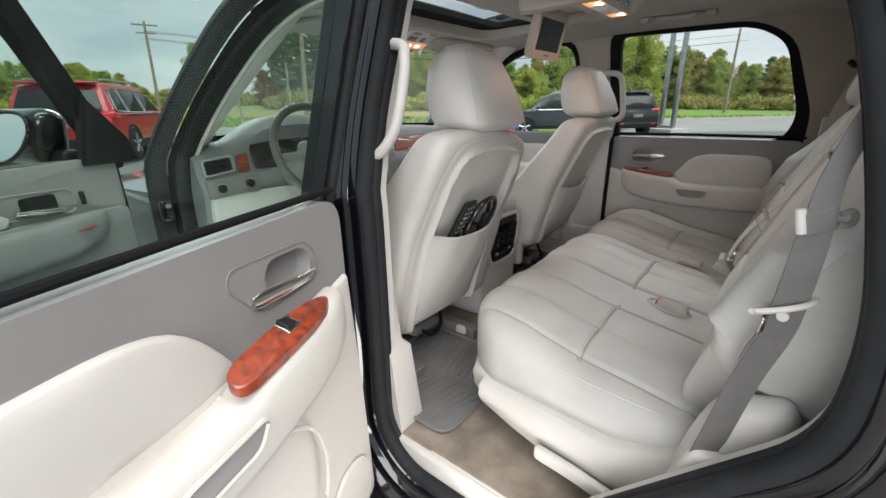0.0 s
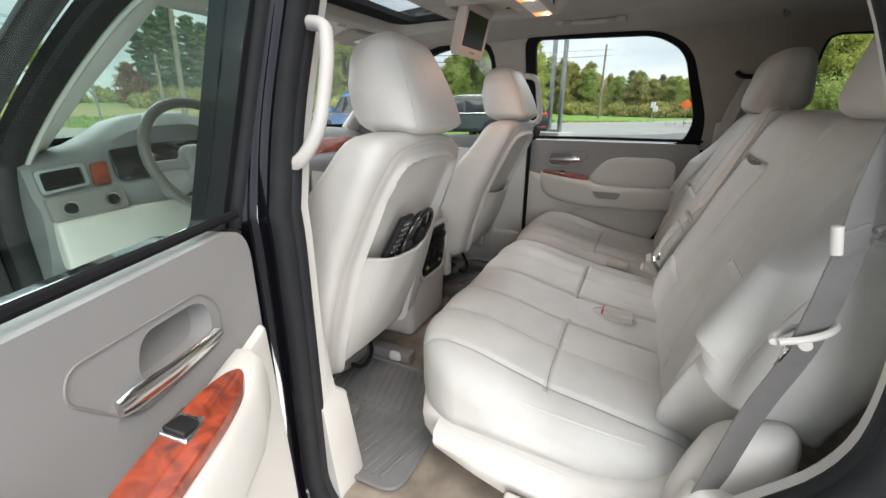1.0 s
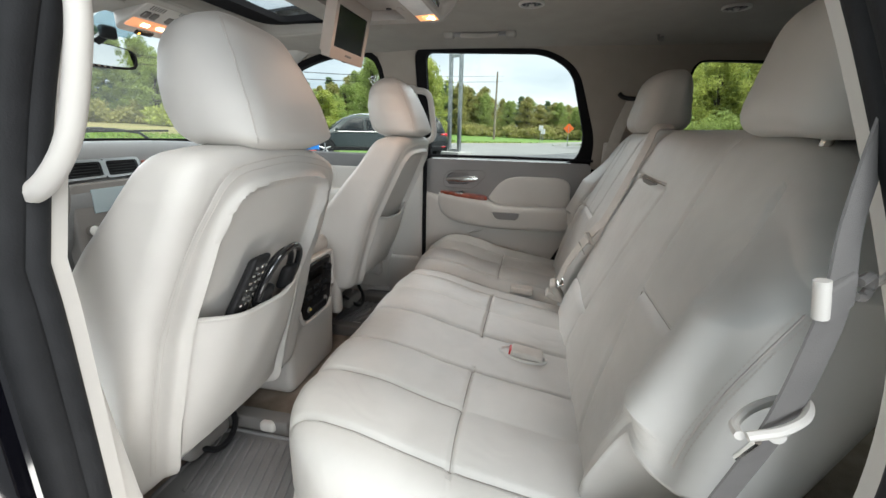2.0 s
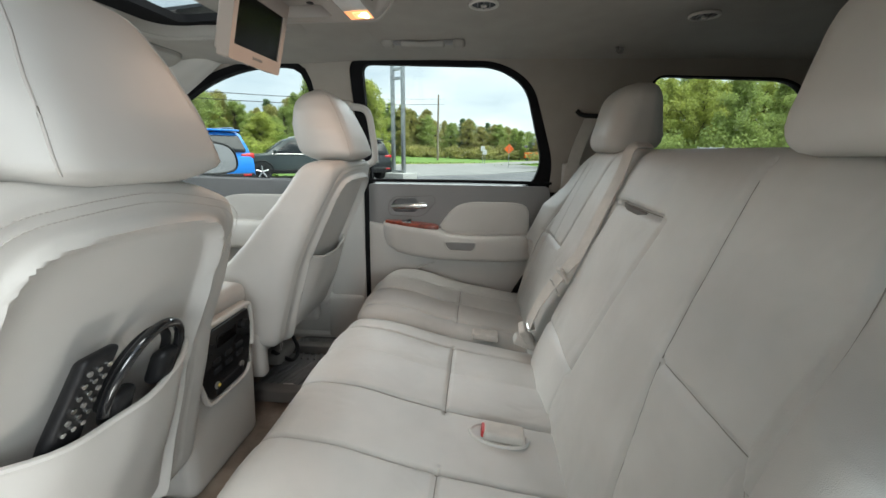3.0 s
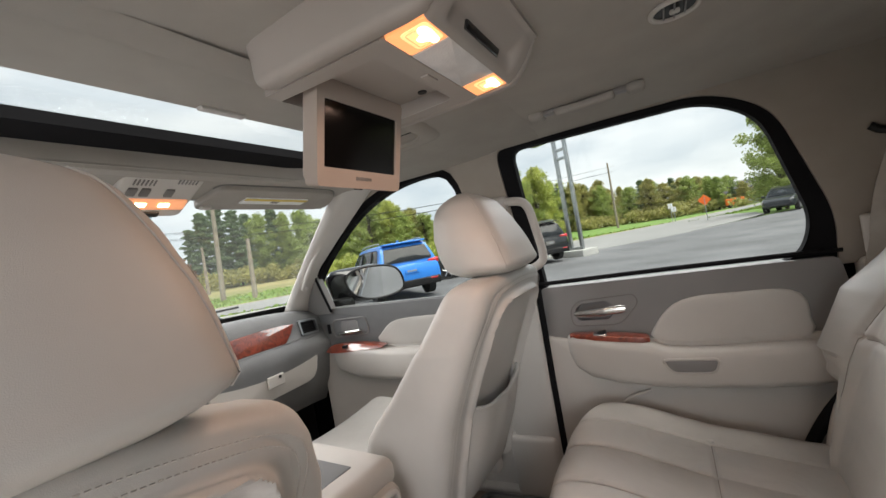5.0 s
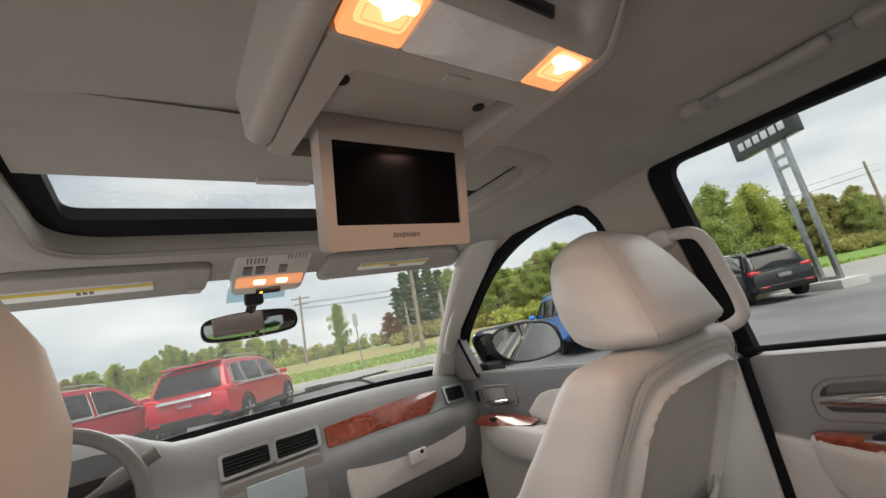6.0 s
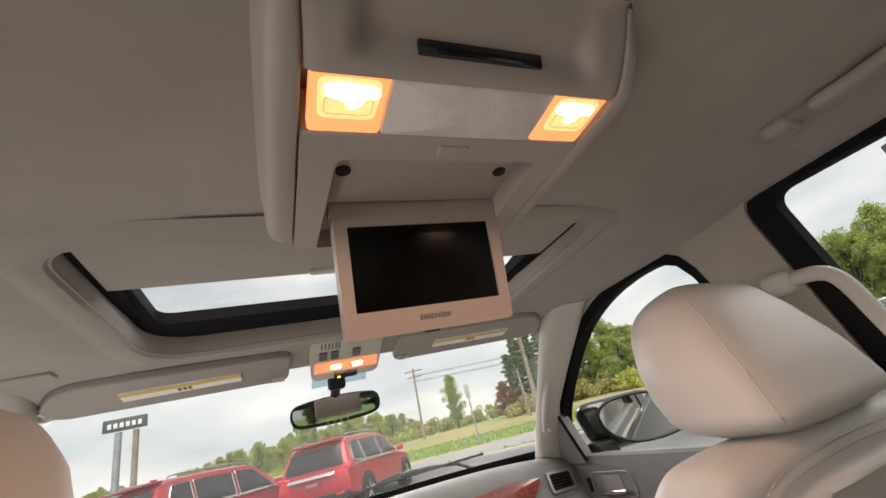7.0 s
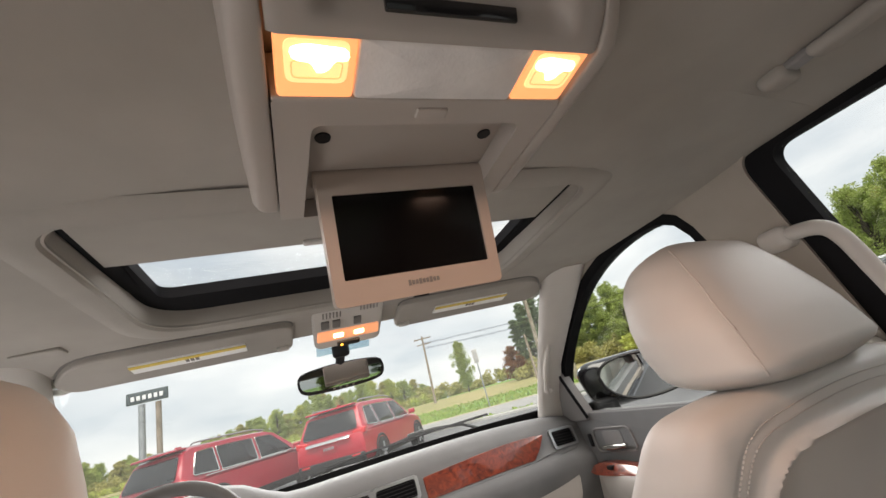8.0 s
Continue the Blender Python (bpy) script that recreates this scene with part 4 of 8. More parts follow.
def front_door(name, lay, label, opened):
    door = thing(name, label, "car door")
    upper = round_poly([(0.0, 1.14), (0.0, 1.33), (0.25, 1.325), (0.95, 1.315), (0.95, 1.14)], 0.02, 5)
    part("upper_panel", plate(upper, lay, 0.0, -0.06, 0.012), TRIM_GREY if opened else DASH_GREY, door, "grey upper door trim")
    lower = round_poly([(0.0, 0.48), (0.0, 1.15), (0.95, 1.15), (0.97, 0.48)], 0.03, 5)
    # open door's lower trim and armrest take dark grey to stand for shade
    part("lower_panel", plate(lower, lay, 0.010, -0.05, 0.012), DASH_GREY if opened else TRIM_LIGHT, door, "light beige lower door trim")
    insert = curve_closed([(0.36, 1.155), (0.38, 1.20), (0.45, 1.245), (0.60, 1.255), (0.80, 1.25), (0.90, 1.22), (0.90, 1.15), (0.60, 1.14)], 36)
    part("insert", plate(insert, lay, 0.010, -0.02, 0.01, 0.003), LEATHER, door, "light padded leather insert")
    secs = []
    for u, z0, z1, w in ((0.10, 1.09, 1.15, 0.03), (0.14, 1.05, 1.155, 0.055), (0.25, 1.02, 1.15, 0.07), (0.45, 1.01, 1.14, 0.075), (0.70, 1.01, 1.14, 0.075), (0.86, 1.03, 1.13, 0.06), (0.90, 1.06, 1.10, 0.03)):
        zm, hz = (z0 + z1) / 2, (z1 - z0) / 2
        secs.append([lay(u, zm + hz * math.copysign(abs(math.sin(a)) ** 0.55, math.sin(a)), w / 2 + w / 2 * math.copysign(abs(math.cos(a)) ** 0.55, math.cos(a))) for a in [2 * math.pi * j / 14 for j in range(14)]])
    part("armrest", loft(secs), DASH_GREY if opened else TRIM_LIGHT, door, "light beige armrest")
    lay3 = (lambda u, z, w: lay(u + 0.07, z - 0.03, w)) if opened else lay
    wood = curve_closed([(0.09, 1.140), (0.12, 1.165), (0.25, 1.168), (0.38, 1.160), (0.42, 1.150), (0.30, 1.140), (0.16, 1.134)], 30)
    wpl = part("wood_plate", plate(wood, lambda u, z, h: lay3(u, z, 0.045 + h - (z - 1.15) * 0.8), 0.010, -0.02, 0.003), WOOD, door, "glossy burl wood")
    for k in range(3 if opened else 1):
        part("window_switch", softbox(0.026, 0.018, 0.012, 0.003, 1, 1, 1, place=lambda p, k=k: lay3(0.20 + 0.045 * k + p.x, 1.158 + p.z, 0.052 + p.y)), BLACK, wpl)
    cup = round_poly([(0.10, 1.19), (0.10, 1.27), (0.30, 1.275), (0.31, 1.20)], 0.025, 4)
    part("handle_bezel", tube([lay3(p.x, p.y, 0.002) for p in cup], 0.004, 6, closed=True), TRIM_GREY, door)
    cup2 = round_poly([(0.15, 1.20), (0.15, 1.262), (0.25, 1.262), (0.25, 1.205)], 0.015, 4)
    part("handle_cup", plate(cup2, lay3, 0.003, -0.02, 0.001), TRIM_GREY if not opened else BLACK, door)
    part("door_handle", tube([lay3(0.14, 1.207, 0.008), lay3(0.20, 1.212, 0.018), lay3(0.27, 1.218, 0.012)], [0.008, 0.011, 0.008], 10), CHROME, door, "satin chrome door handle")
    part("lock_switch", softbox(0.014, 0.010, 0.045, 0.003, 1, 1, 1, place=lambda p: lay3(0.075 + p.x, 1.232 + p.z, 0.004 + p.y)), BLACK, door)
    if opened:
        part("door_shell", plate(round_poly([(-0.03, 0.40), (-0.03, 1.31), (0.98, 1.31), (0.98, 0.40)], 0.03, 4), lay, -0.03, -0.14, 0.02), PAINT_BLACK, door, "gloss black door skin")
        hole = [Vector((1.50 - p.x, p.y)) for p in FRONT_HOLE]
        fr = [Vector((1.50 - p.x, p.y)) for p in grow_around(FRONT_FRAME, 0.02)]
        steep = lambda p, off: Vector((min(p.x, (p.y - 1.342) * 0.587 + off), p.y)) if p.y > 1.33 and p.x < 0.62 else p
        hole, fr = [steep(p, 0.035) for p in hole], [steep(p, -0.03) for p in fr]
        part("window_frame", ring(fr, hole, lay, -0.01, -0.08, 60), FELT, door, "black door window frame")
        g = part("pane", plate(hole, lay, -0.05, -0.054), GLASS, door, "clear door glass")
        g.visible_shadow = False
    part("belt_seal", tube([lay(0.05, 1.322, -0.012), lay(0.50, 1.320, -0.012), lay(0.94, 1.316, -0.012)], 0.006, 8), FELT if opened else DASH_GREY, door)
    # sail panel in the window's front corner
    sail = round_poly([(-0.048, 1.305), (-0.044, 1.385), (0.100, 1.530), (0.112, 1.318), (0.116, 1.305)], [0.01, 0.02, 0.006, 0.01, 0.005], 4)
    part("sail_panel", plate(sail, lay, 0.016, -0.03, 0.004), BLACK if opened else TRIM_GREY, door, "" if opened else "grey triangular sail panel")
    part("sail_edge", tube([lay(0.102, 1.533, 0.012), lay(0.108, 1.42, 0.012), lay(0.116, 1.312, 0.012)], 0.006, 8), FELT, door)
    # outside mirror
    turn = 0.0 if opened else 0.42
    mir = part("side_mirror", softbox(0.29, 0.12, 0.185, 0.058, 4, 3, 4, place=lambda p: lay(0.13 + p.y - turn * p.x, 1.405 + p.z, -0.235 + p.x)), PAINT_BLACK, door, "black outside mirror housing")
    face = curve_closed([(-0.11, -0.055), (-0.128, 0.0), (-0.11, 0.055), (-0.03, 0.078), (0.07, 0.074), (0.122, 0.035), (0.118, -0.03), (0.06, -0.072), (-0.04, -0.076)], 34)
    mlay = lambda a, b, w: lay(0.215 + (0.0 if opened else 0.012) + w - (0.075 if opened else 0.52) * a - (0.30 if opened else 0.06) * b, 1.405 + b, -0.235 + a)
    part("mirror_glass", plate(face, mlay, 0.0, -0.006), MIRROR, mir, "silvered mirror glass")
    part("mirror_rim", tube([mlay(p.x * 1.03, p.y * 1.03, 0.0) for p in face], 0.006, 6, closed=True), BLACK, mir)
    part("mirror_arm", softbox(0.10, 0.07, 0.06, 0.02, 2, 2, 2, place=lambda p: lay(0.11 + p.y, 1.33 + p.z, -0.09 + p.x)), BLACK, mir)
    return door


front_door("front_door", door_lay((0.85, 1.52, 0), (0, -1, 0), (-1, 0, 0)), "closed front door with grey top and beige armrest", False)
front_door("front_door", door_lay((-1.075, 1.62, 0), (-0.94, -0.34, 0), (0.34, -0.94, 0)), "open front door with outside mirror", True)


# ---- seats ----
def groove(d, width, depth):
    return depth * math.exp(-(d / width) ** 2)


def interp(x, knots):
    if x <= knots[0][0]:
        return knots[0][1]
    for (a, va), (b, vb) in zip(knots, knots[1:]):
        if x <= b:
            t = (x - a) / (b - a)
            return va + (vb - va) * t
    return knots[-1][1]


def wrinkle(x, y, z, size):
    """Soft creases of worn leather."""
    a = noise.noise(Vector((x * 9, y * 9, z * 9)))
    b = noise.noise(Vector((x * 24 + 3 * a, y * 16, z * 20)))
    return size * (a + 0.5 * (1 - 2 * abs(b)))


def stitches(pts, step=0.009, r=0.0011, close=False):
    """A row of short threads along a line of points."""
    bms = bmesh.new()
    total = 0.0
    for a, b in zip(pts, pts[1:]):
        a, b = Vector(a), Vector(b)
        length = (b - a).length
        d = (b - a).normalized() if length > 1e-9 else Vector((1, 0, 0))
        s = d.orthogonal().normalized()
        t = d.cross(s)
        pos = -total % step
        while pos < length:
            c0, c1 = a + d * pos, a + d * (pos + step * 0.62)
            rows = [[bms.verts.new(c + s * r * math.cos(k) + t * r * math.sin(k)) for k in (0, 2.09, 4.19)] for c in (c0, c1)]
            for j in range(3):
                bms.faces.new((rows[0][j], rows[0][(j + 1) % 3], rows[1][(j + 1) % 3], rows[1][j]))
            pos += step
        total += length
    return bms


BACK_Y = ((0.62, 0.615), (0.72, 0.590), (0.90, 0.545), (1.10, 0.482), (1.25, 0.412), (1.334, 0.372), (1.42, 0.338), (1.50, 0.318))


def back_y(z):
    return interp(z, BACK_Y)


def front_seat(xs, stuffed, z_low, slide=0.0, wide=0.51):
    inner = -1 if xs > 0 else 1
    zc, tall = (z_low + 1.43) / 2, 1.43 - z_low
    seat = thing("front_seat", "grey leather front seat with map pocket, remote and headphones in it" if stuffed else "grey leather front seat with empty map pocket", "car seat", "front seats")

    arch = [Vector(q) for q in curve_open([(-0.172, 0.72), (-0.178, 1.00), (-0.176, 1.20), (-0.168, 1.300), (-0.148, 1.344), (-0.105, 1.360), (0.0, 1.365), (0.105, 1.360), (0.148, 1.344), (0.168, 1.300), (0.176, 1.20), (0.178, 1.00), (0.172, 0.72)], 5)]
    pipe = [Vector(q) for q in curve_open([(-0.222, 0.80), (-0.226, 1.05), (-0.216, 1.25), (-0.196, 1.350), (-0.165, 1.388), (-0.10, 1.398), (0, 1.402), (0.10, 1.398), (0.165, 1.388), (0.196, 1.350), (0.216, 1.25), (0.226, 1.05), (0.222, 0.80)], 5)]

    def away(line, x, z):
        """Distance from a point of the seat's back to a line on it."""
        q, best = Vector((x, z)), 9.0
        for c, d in zip(line, line[1:]):
            e = d - c
            f = max(0.0, min(1.0, (q - c).dot(e) / e.length_squared))
            best = min(best, (c + e * f - q).length)
        return best

    def inside(x, z):
        """Whether a point of the back lies within the raised ridge."""
        odd = False
        for c, d in zip(arch, arch[1:] + arch[:1]):
            if (c.y > z) != (d.y > z) and x < c.x + (z - c.y) * (d.x - c.x) / (d.y - c.y):
                odd = not odd
        return odd or (z < 0.72 and abs(x) < 0.172)

    def fall(u, z):
        """How far the seat's top drops towards its shoulders."""
        t = min(1.0, max(0.0, (z - 1.26) / 0.17))
        lean = 0.033 * min(1.0, max(0.0, (u + 0.02) / 0.20)) ** 1.3 if stuffed else 0.0
        return -(0.008 + 0.018 * min(1.0, abs(u) / 0.245) ** 4 + lean) * t

    def shape(p):
        z = zc + p.z
        w = interp(z, ((0.72, 0.97), (0.85, 1.0), (1.15, 1.0), (1.27, 0.985), (1.36, 0.945), (1.43, 0.88)))
        x = p.x * w
        if stuffed:
            x += 0.044 * max(0.0, p.x / 0.265) ** 2 * interp(z, ((0.75, 1.0), (1.0, 1.0), (1.20, 0.62), (1.32, 0.0), (1.42, -0.5)))
        side = abs(p.x) / 0.245
        y = p.y
        bk = min(1.0, max(0.0, 0.5 - p.y / 0.14))
        bk = bk * bk * (3 - 2 * bk)
        y += bk * (0.017 * side ** 3.0 * interp(z, ((0.8, 0.5), (1.3, 1.0))) + 0.013 * max(0.0, (z - 1.34) / 0.09) ** 2)
        wing = interp(z, ((0.74, 0.235), (0.90, 0.265), (1.06, 0.262), (1.165, 0.208), (1.29, 0.164), (1.41, 0.132)))
        y += (1 - bk) * (wing - 0.17 - 0.05 * (1 - side ** 2) * min(1.0, (1.43 - z) / 0.12))
        if p.y < -0.05:
            d = away(arch, x, z)
            y -= groove(d, 0.0088, 0.0155)
            if inside(x, z):
                f = min(1.0, d / 0.015)
                y += 0.0105 * f * f * (3 - 2 * f)
            y += groove(away(pipe, x, z), 0.0035, 0.0028)
        return (x, y, p.z + fall(x, z))

    part("backrest", softbox(wide, 0.17, tall, 0.032, 84, 12, 112, fn=shape, place=lambda p: Vector((xs + p.x, back_y(zc + p.z) + 0.085 + p.y, zc + p.z))), LEATHER, seat, "", 60)
    lay = lambda u, z, w: Vector((xs + u, back_y(z) - w + 0.017 * (abs(u) / 0.245) ** 3, z))
    # pocket: a bulging sheet with a hemmed rim that sags
    rows = []
    for k in range(13):
        t = k / 12
        row = []
        for j in range(21):
            s = j / 10 - 1
            top = 1.098 + 0.018 * abs(s) ** 2.5 - 0.012 * (1 - s * s)
            z = top + (z_low + 0.045 - top) * t
            bulge = (0.010 + 0.040 * (1 - t) ** 0.8 * (1 - s * s) ** 0.6 * (1.0 if stuffed else 0.40) + 0.012 * math.sin(math.pi * t)) * (1 - abs(s) ** 6)
            bulge += 0.0025 * math.sin(9 * s + 5 * t) * (1 - t)
            row.append(lay(0.178 * s * (1 - 0.05 * t), z, bulge))
        rows.append(row)
    pk = part("map_pocket", thick_sheet(rows, (0, 0.004, 0)), LEATHER, seat, "soft map pocket")
    part("pocket_hem", tube([p + Vector((0, 0.001, 0.002)) for p in rows[0]], 0.0055, 8), LEATHER, pk)
    # double row of stitches along the edge seam
    lay2 = lambda u, z, w: Vector((xs + u, back_y(z) - w + 0.017 * (abs(u) / 0.25) ** 3 * interp(z, ((0.8, 0.5), (1.3, 1.0))) + 0.013 * max(0.0, (z - 1.34) / 0.09) ** 2 + 0.0005, z + fall(u, z)))
    for f, g in ((0.976, 0.990), (1.024, 1.008)):
        part("stitching", stitches([lay2(p.x * f, 0.7 + (p.y - 0.7) * g, -0.0004) for p in pipe], 0.0056, 0.0009), THREAD, seat)
    # headrest: the back panel leans forward and narrows upward, the cheeks bulge
    secs, rims = [], {-1: [], 1: []}
    n_sec = 26
    for k in range(n_sec + 1):
        t = k / n_sec
        z = 1.408 + 0.232 * t if stuffed else 1.418 + 0.222 * t
        wb = interp(t, ((0.0, 0.128), (0.12, 0.132), (0.45, 0.120), (0.75, 0.098), (1.0, 0.072)))
        wm = interp(t, ((0.0, 0.138), (0.15, 0.156), (0.42, 0.163), (0.70, 0.146), (0.88, 0.118), (1.0, 0.090)))
        wf = interp(t, ((0.0, 0.100), (0.3, 0.122), (0.7, 0.108), (1.0, 0.070)))
        yb = interp(t, ((0.0, 0.352), (0.10, 0.345), (0.35, 0.362), (0.65, 0.392), (0.88, 0.424), (1.0, 0.452)))
        yf = interp(t, ((0.0, 0.515), (0.15, 0.540), (0.5, 0.556), (0.8, 0.548), (1.0, 0.520)))
        # round the ends over
        lo, hi = max(0.0, 1 - t / 0.13), max(0.0, (t - 0.80) / 0.20)
        tuck = 1 - 0.34 * lo ** 2.4 - 0.60 * hi ** 3.2
        ym = yb * 0.45 + yf * 0.55
        poly = [(-wb, yb), (-wm, ym - 0.012), (-wf, yf), (wf, yf), (wm, ym - 0.012), (wb, yb), (0.0, yb - 0.010 * (1 - hi))]
        loop = round_poly(poly, [0.040, 0.075, 0.07, 0.07, 0.075, 0.040, 0.10], 8)
        row = []
        for q in loop:
            c = wrinkle(xs + q.x, q.y, z, 0.0006)
            row.append(Vector((xs + q.x * tuck, ym + (q.y - ym) * tuck + c - 0.012, z + 0.004 * (1 - (q.x / 0.16) ** 2) * t)))
        secs.append(row)
        if 0.04 < t < 0.93:
            rims[-1].append(row[4])
            rims[1].append(row[5 * 9 + 4])
    h = part("headrest", loft(secs), LEATHER, seat, "padded leather headrest", 75)
    hc = Vector((xs, 0.455, 1.52))
    for sx in (-1, 1):
        line = rims[sx]
        out = [(p - hc).normalized() for p in line]
        part("seam", tube([p + o * 0.0004 for p, o in zip(line, out)], 0.0015, 6), THREAD, h)
        part("stitching", stitches([p + o * 0.0006 + Vector((-sx * 0.006, -0.0015, 0)) for p, o in zip(line, out)], 0.005, 0.0009), THREAD, h)
    for sx in (-1, 1):
        part("headrest_post", tube([(xs + sx * 0.06, 0.43, 1.45), (xs + sx * 0.06, 0.42, 1.38)], 0.009, 8), CHROME, seat)
        part("post_collar", softbox(0.045, 0.04, 0.02, 0.008, 2, 2, 1, place=at(xs + sx * 0.06, 0.425, 1.408)), TRIM_GREY, seat)
    # cushion, base and rails
    part("cushion", softbox(0.52, 0.52, 0.17, 0.055, 8, 8, 3, fn=lambda p: (p.x, p.y, p.z + 0.02 * (abs(p.x) / 0.26) ** 2 + 0.08 * p.y), place=at(xs, 0.88, 0.865)), LEATHER_SEAT, seat)
    part("seat_base", softbox(0.46, 0.36, 0.12, 0.03, 3, 3, 2, place=at(xs, 0.92, 0.735)), GREY_PRINT, seat, "dark seat frame")
    part("recliner_cover", softbox(0.05, 0.34, 0.17, 0.022, 1, 4, 3, place=at(xs - inner * 0.235, 0.79, 0.80)), TRIM_LIGHT, seat)
    part("recliner_cover", softbox(0.05, 0.30, 0.17, 0.022, 1, 4, 3, place=at(xs + inner * 0.235, 0.77, 0.795)), TRIM_LIGHT, seat)
    for sx in (-1, 1):
        part("rail", softbox(0.05, 0.56, 0.05, 0.008, 1, 2, 1, place=at(xs + sx * 0.17, 0.82, 0.605)), GREY_PRINT, seat)
        if sx == inner:
            part("rail_cover", softbox(0.034, 0.05, 0.035, 0.014, 2, 2, 2, place=at(xs + sx * 0.15, 0.60, 0.612)), TRIM_LIGHT, seat)
    part("motor", softbox(0.14, 0.10, 0.05, 0.02, 2, 2, 2, place=at(xs + 0.02, 0.72, 0.66)), GREY_PRINT, seat)
    part("wiring", tube(curve_open([(xs - 0.05, 0.70, 0.70), (xs + 0.02, 0.66, 0.63), (xs + 0.10, 0.67, 0.64), (xs + 0.14, 0.72, 0.70)], 6), 0.008, 8), BLACK, seat)
    seat.location.y += slide
    return seat


front_seat(-0.472, True, 0.745, -0.014, 0.53)
front_seat(0.475, False, 0.815)

# things in the map pocket
pk_lay = lambda u, z, w: Vector((-0.472 + u, back_y(z) - 0.012 - w, z))
remote = thing("remote_control", "black remote control standing in the seat pocket", "remote control")
part("body", softbox(0.054, 0.020, 0.175, 0.009, 3, 2, 5, place=lambda p: pk_lay(-0.075 + p.x + 0.22 * p.z, 1.122 + p.z, 0.022 + p.y)), BLACK, remote)
for r in range(6):
    for c in range(3):
        part("button", disc(pk_lay(-0.075 + 0.013 * (c - 1) + 0.22 * (0.066 - 0.015 * r), 1.122 + 0.066 - 0.015 * r, 0.0325), (0, -1, -0.35), 0.0037, 0.0024, 10), CHROME if (r + c) % 4 else GREY_PRINT, remote)
phones = thing("headphones", "black folding headphones tucked into the seat pocket", "headphones")
band = [Vector((0.030 + 0.062 * math.cos(a), 0.078 * math.sin(a))) for a in [math.radians(200 - 220 * k / 24) for k in range(25)]]
part("band", tube([pk_lay(p.x + 0.10 * p.y, 1.126 + p.y, 0.034) for p in band], 0.0075, 10), GLOSS_BLACK, phones, "glossy black headband")
part("band_pad", tube([pk_lay(p.x * 0.86 + 0.10 * p.y + 0.003, 1.126 + p.y * 0.86, 0.020) for p in band], 0.0070, 10), BLACK, phones)
part("ear_cup", softbox(0.040, 0.030, 0.062, 0.014, 3, 2, 3, place=lambda p: pk_lay(0.075 + p.x, 1.118 + p.z, 0.028 + p.y)), BLACK, phones)
part("ear_cup", softbox(0.045, 0.030, 0.055, 0.014, 3, 2, 3, place=lambda p: pk_lay(-0.005 + p.x, 1.098 + p.z, 0.028 + p.y)), BLACK, phones)

# centre console between the front seats
cc = thing("center_console", "beige centre console with a dark rear control panel", "centre console")
part("body", softbox(0.34, 0.66, 0.44, 0.035, 4, 4, 4, fn=lambda p: (p.x * (1 - 0.10 * (0.22 - p.z) / 0.44), p.y - 0.03 * (p.z + 0.22), p.z), place=at(0.0, 0.945, 0.80)), TRIM_LIGHT, cc)
part("lid", softbox(0.36, 0.42, 0.065, 0.026, 5, 5, 3, fn=lambda p: (p.x, p.y, p.z + 0.008 * (1 - (p.x / 0.18) ** 2) + 0.07 * (p.y + 0.21)), place=at(0.0, 0.835, 1.030)), LEATHER, cc, "padded light armrest lid")
part("lid_tray", softbox(0.17, 0.28, 0.012, 0.005, 2, 2, 1, fn=lambda p: (p.x, p.y, p.z + 0.07 * p.y), place=at(0.01, 0.82, 1.079)), DASH_GREY, cc, "grey tray in the lid")
rp_lay = lambda x, z, w: Vector((x, 0.612 - 0.03 * (z - 0.58) - w, z))
pan = part("rear_panel", plate(round_poly([(-0.085, 0.825), (0.085, 0.825), (0.118, 0.93), (0.112, 1.012), (-0.112, 1.012), (-0.118, 0.93)], [0.03, 0.03, 0.04, 0.02, 0.02, 0.04], 5), rp_lay, 0.012, -0.02, 0.006), GLOSS_BLACK, cc, "dark glossy rear audio and climate panel")
for x in (-0.080, 0.080):
    part("knob", disc(rp_lay(x, 0.972, 0.010), (0, -1, 0), 0.013, 0.014, 18), BLACK, pan)
    part("jack", disc(rp_lay(x * 0.7, 0.860, 0.010), (0, -1, 0), 0.010, 0.005, 16), GREY_PRINT, pan)
part("display", softbox(0.085, 0.004, 0.030, 0.002, 1, 1, 1, place=lambda p: rp_lay(p.x, 0.972 + p.z, 0.012 + p.y)), SCREEN, pan)
for k in range(6):
    part("button", softbox(0.030, 0.006, 0.014, 0.003, 1, 1, 1, place=lambda p, k=k: rp_lay(-0.05 + 0.05 * (k % 3) + p.x, 0.925 - 0.025 * (k // 3) + p.z, 0.013 + p.y)), BLACK, pan)
part("power_light", disc(rp_lay(-0.0525, 0.860, 0.016), (0, -1, 0), 0.0045, 0.002, 10), YELLOW, pan, "yellow socket mark")
part("cup_holder", softbox(0.12, 0.012, 0.03, 0.005, 1, 1, 1, place=lambda p: rp_lay(p.x, 0.845 + p.z, 0.010 + p.y)), BLACK, pan)

# ---- rear bench ----
CROSS = -0.010
PLEATS = {"left": (-0.632, -0.487, -0.340), "mid": (-0.155, 0.005, 0.140), "right": (0.340, 0.487, 0.632)}


def seat_grooves(x, y):
    g = 0.0
    for a, m, b in PLEATS.values():
        lo, hi = min(a, b), max(a, b)
        if lo - 0.02 < x < hi + 0.02:
            g += groove(y - CROSS, 0.0046, 0.0052)
        g += groove(x - lo, 0.0048, 0.0070) + groove(x - hi, 0.0048, 0.0070)
        if y > CROSS:
            g += groove(x - m, 0.0050, 0.0045) if a == -0.632 or a == 0.340 else 0
    return g


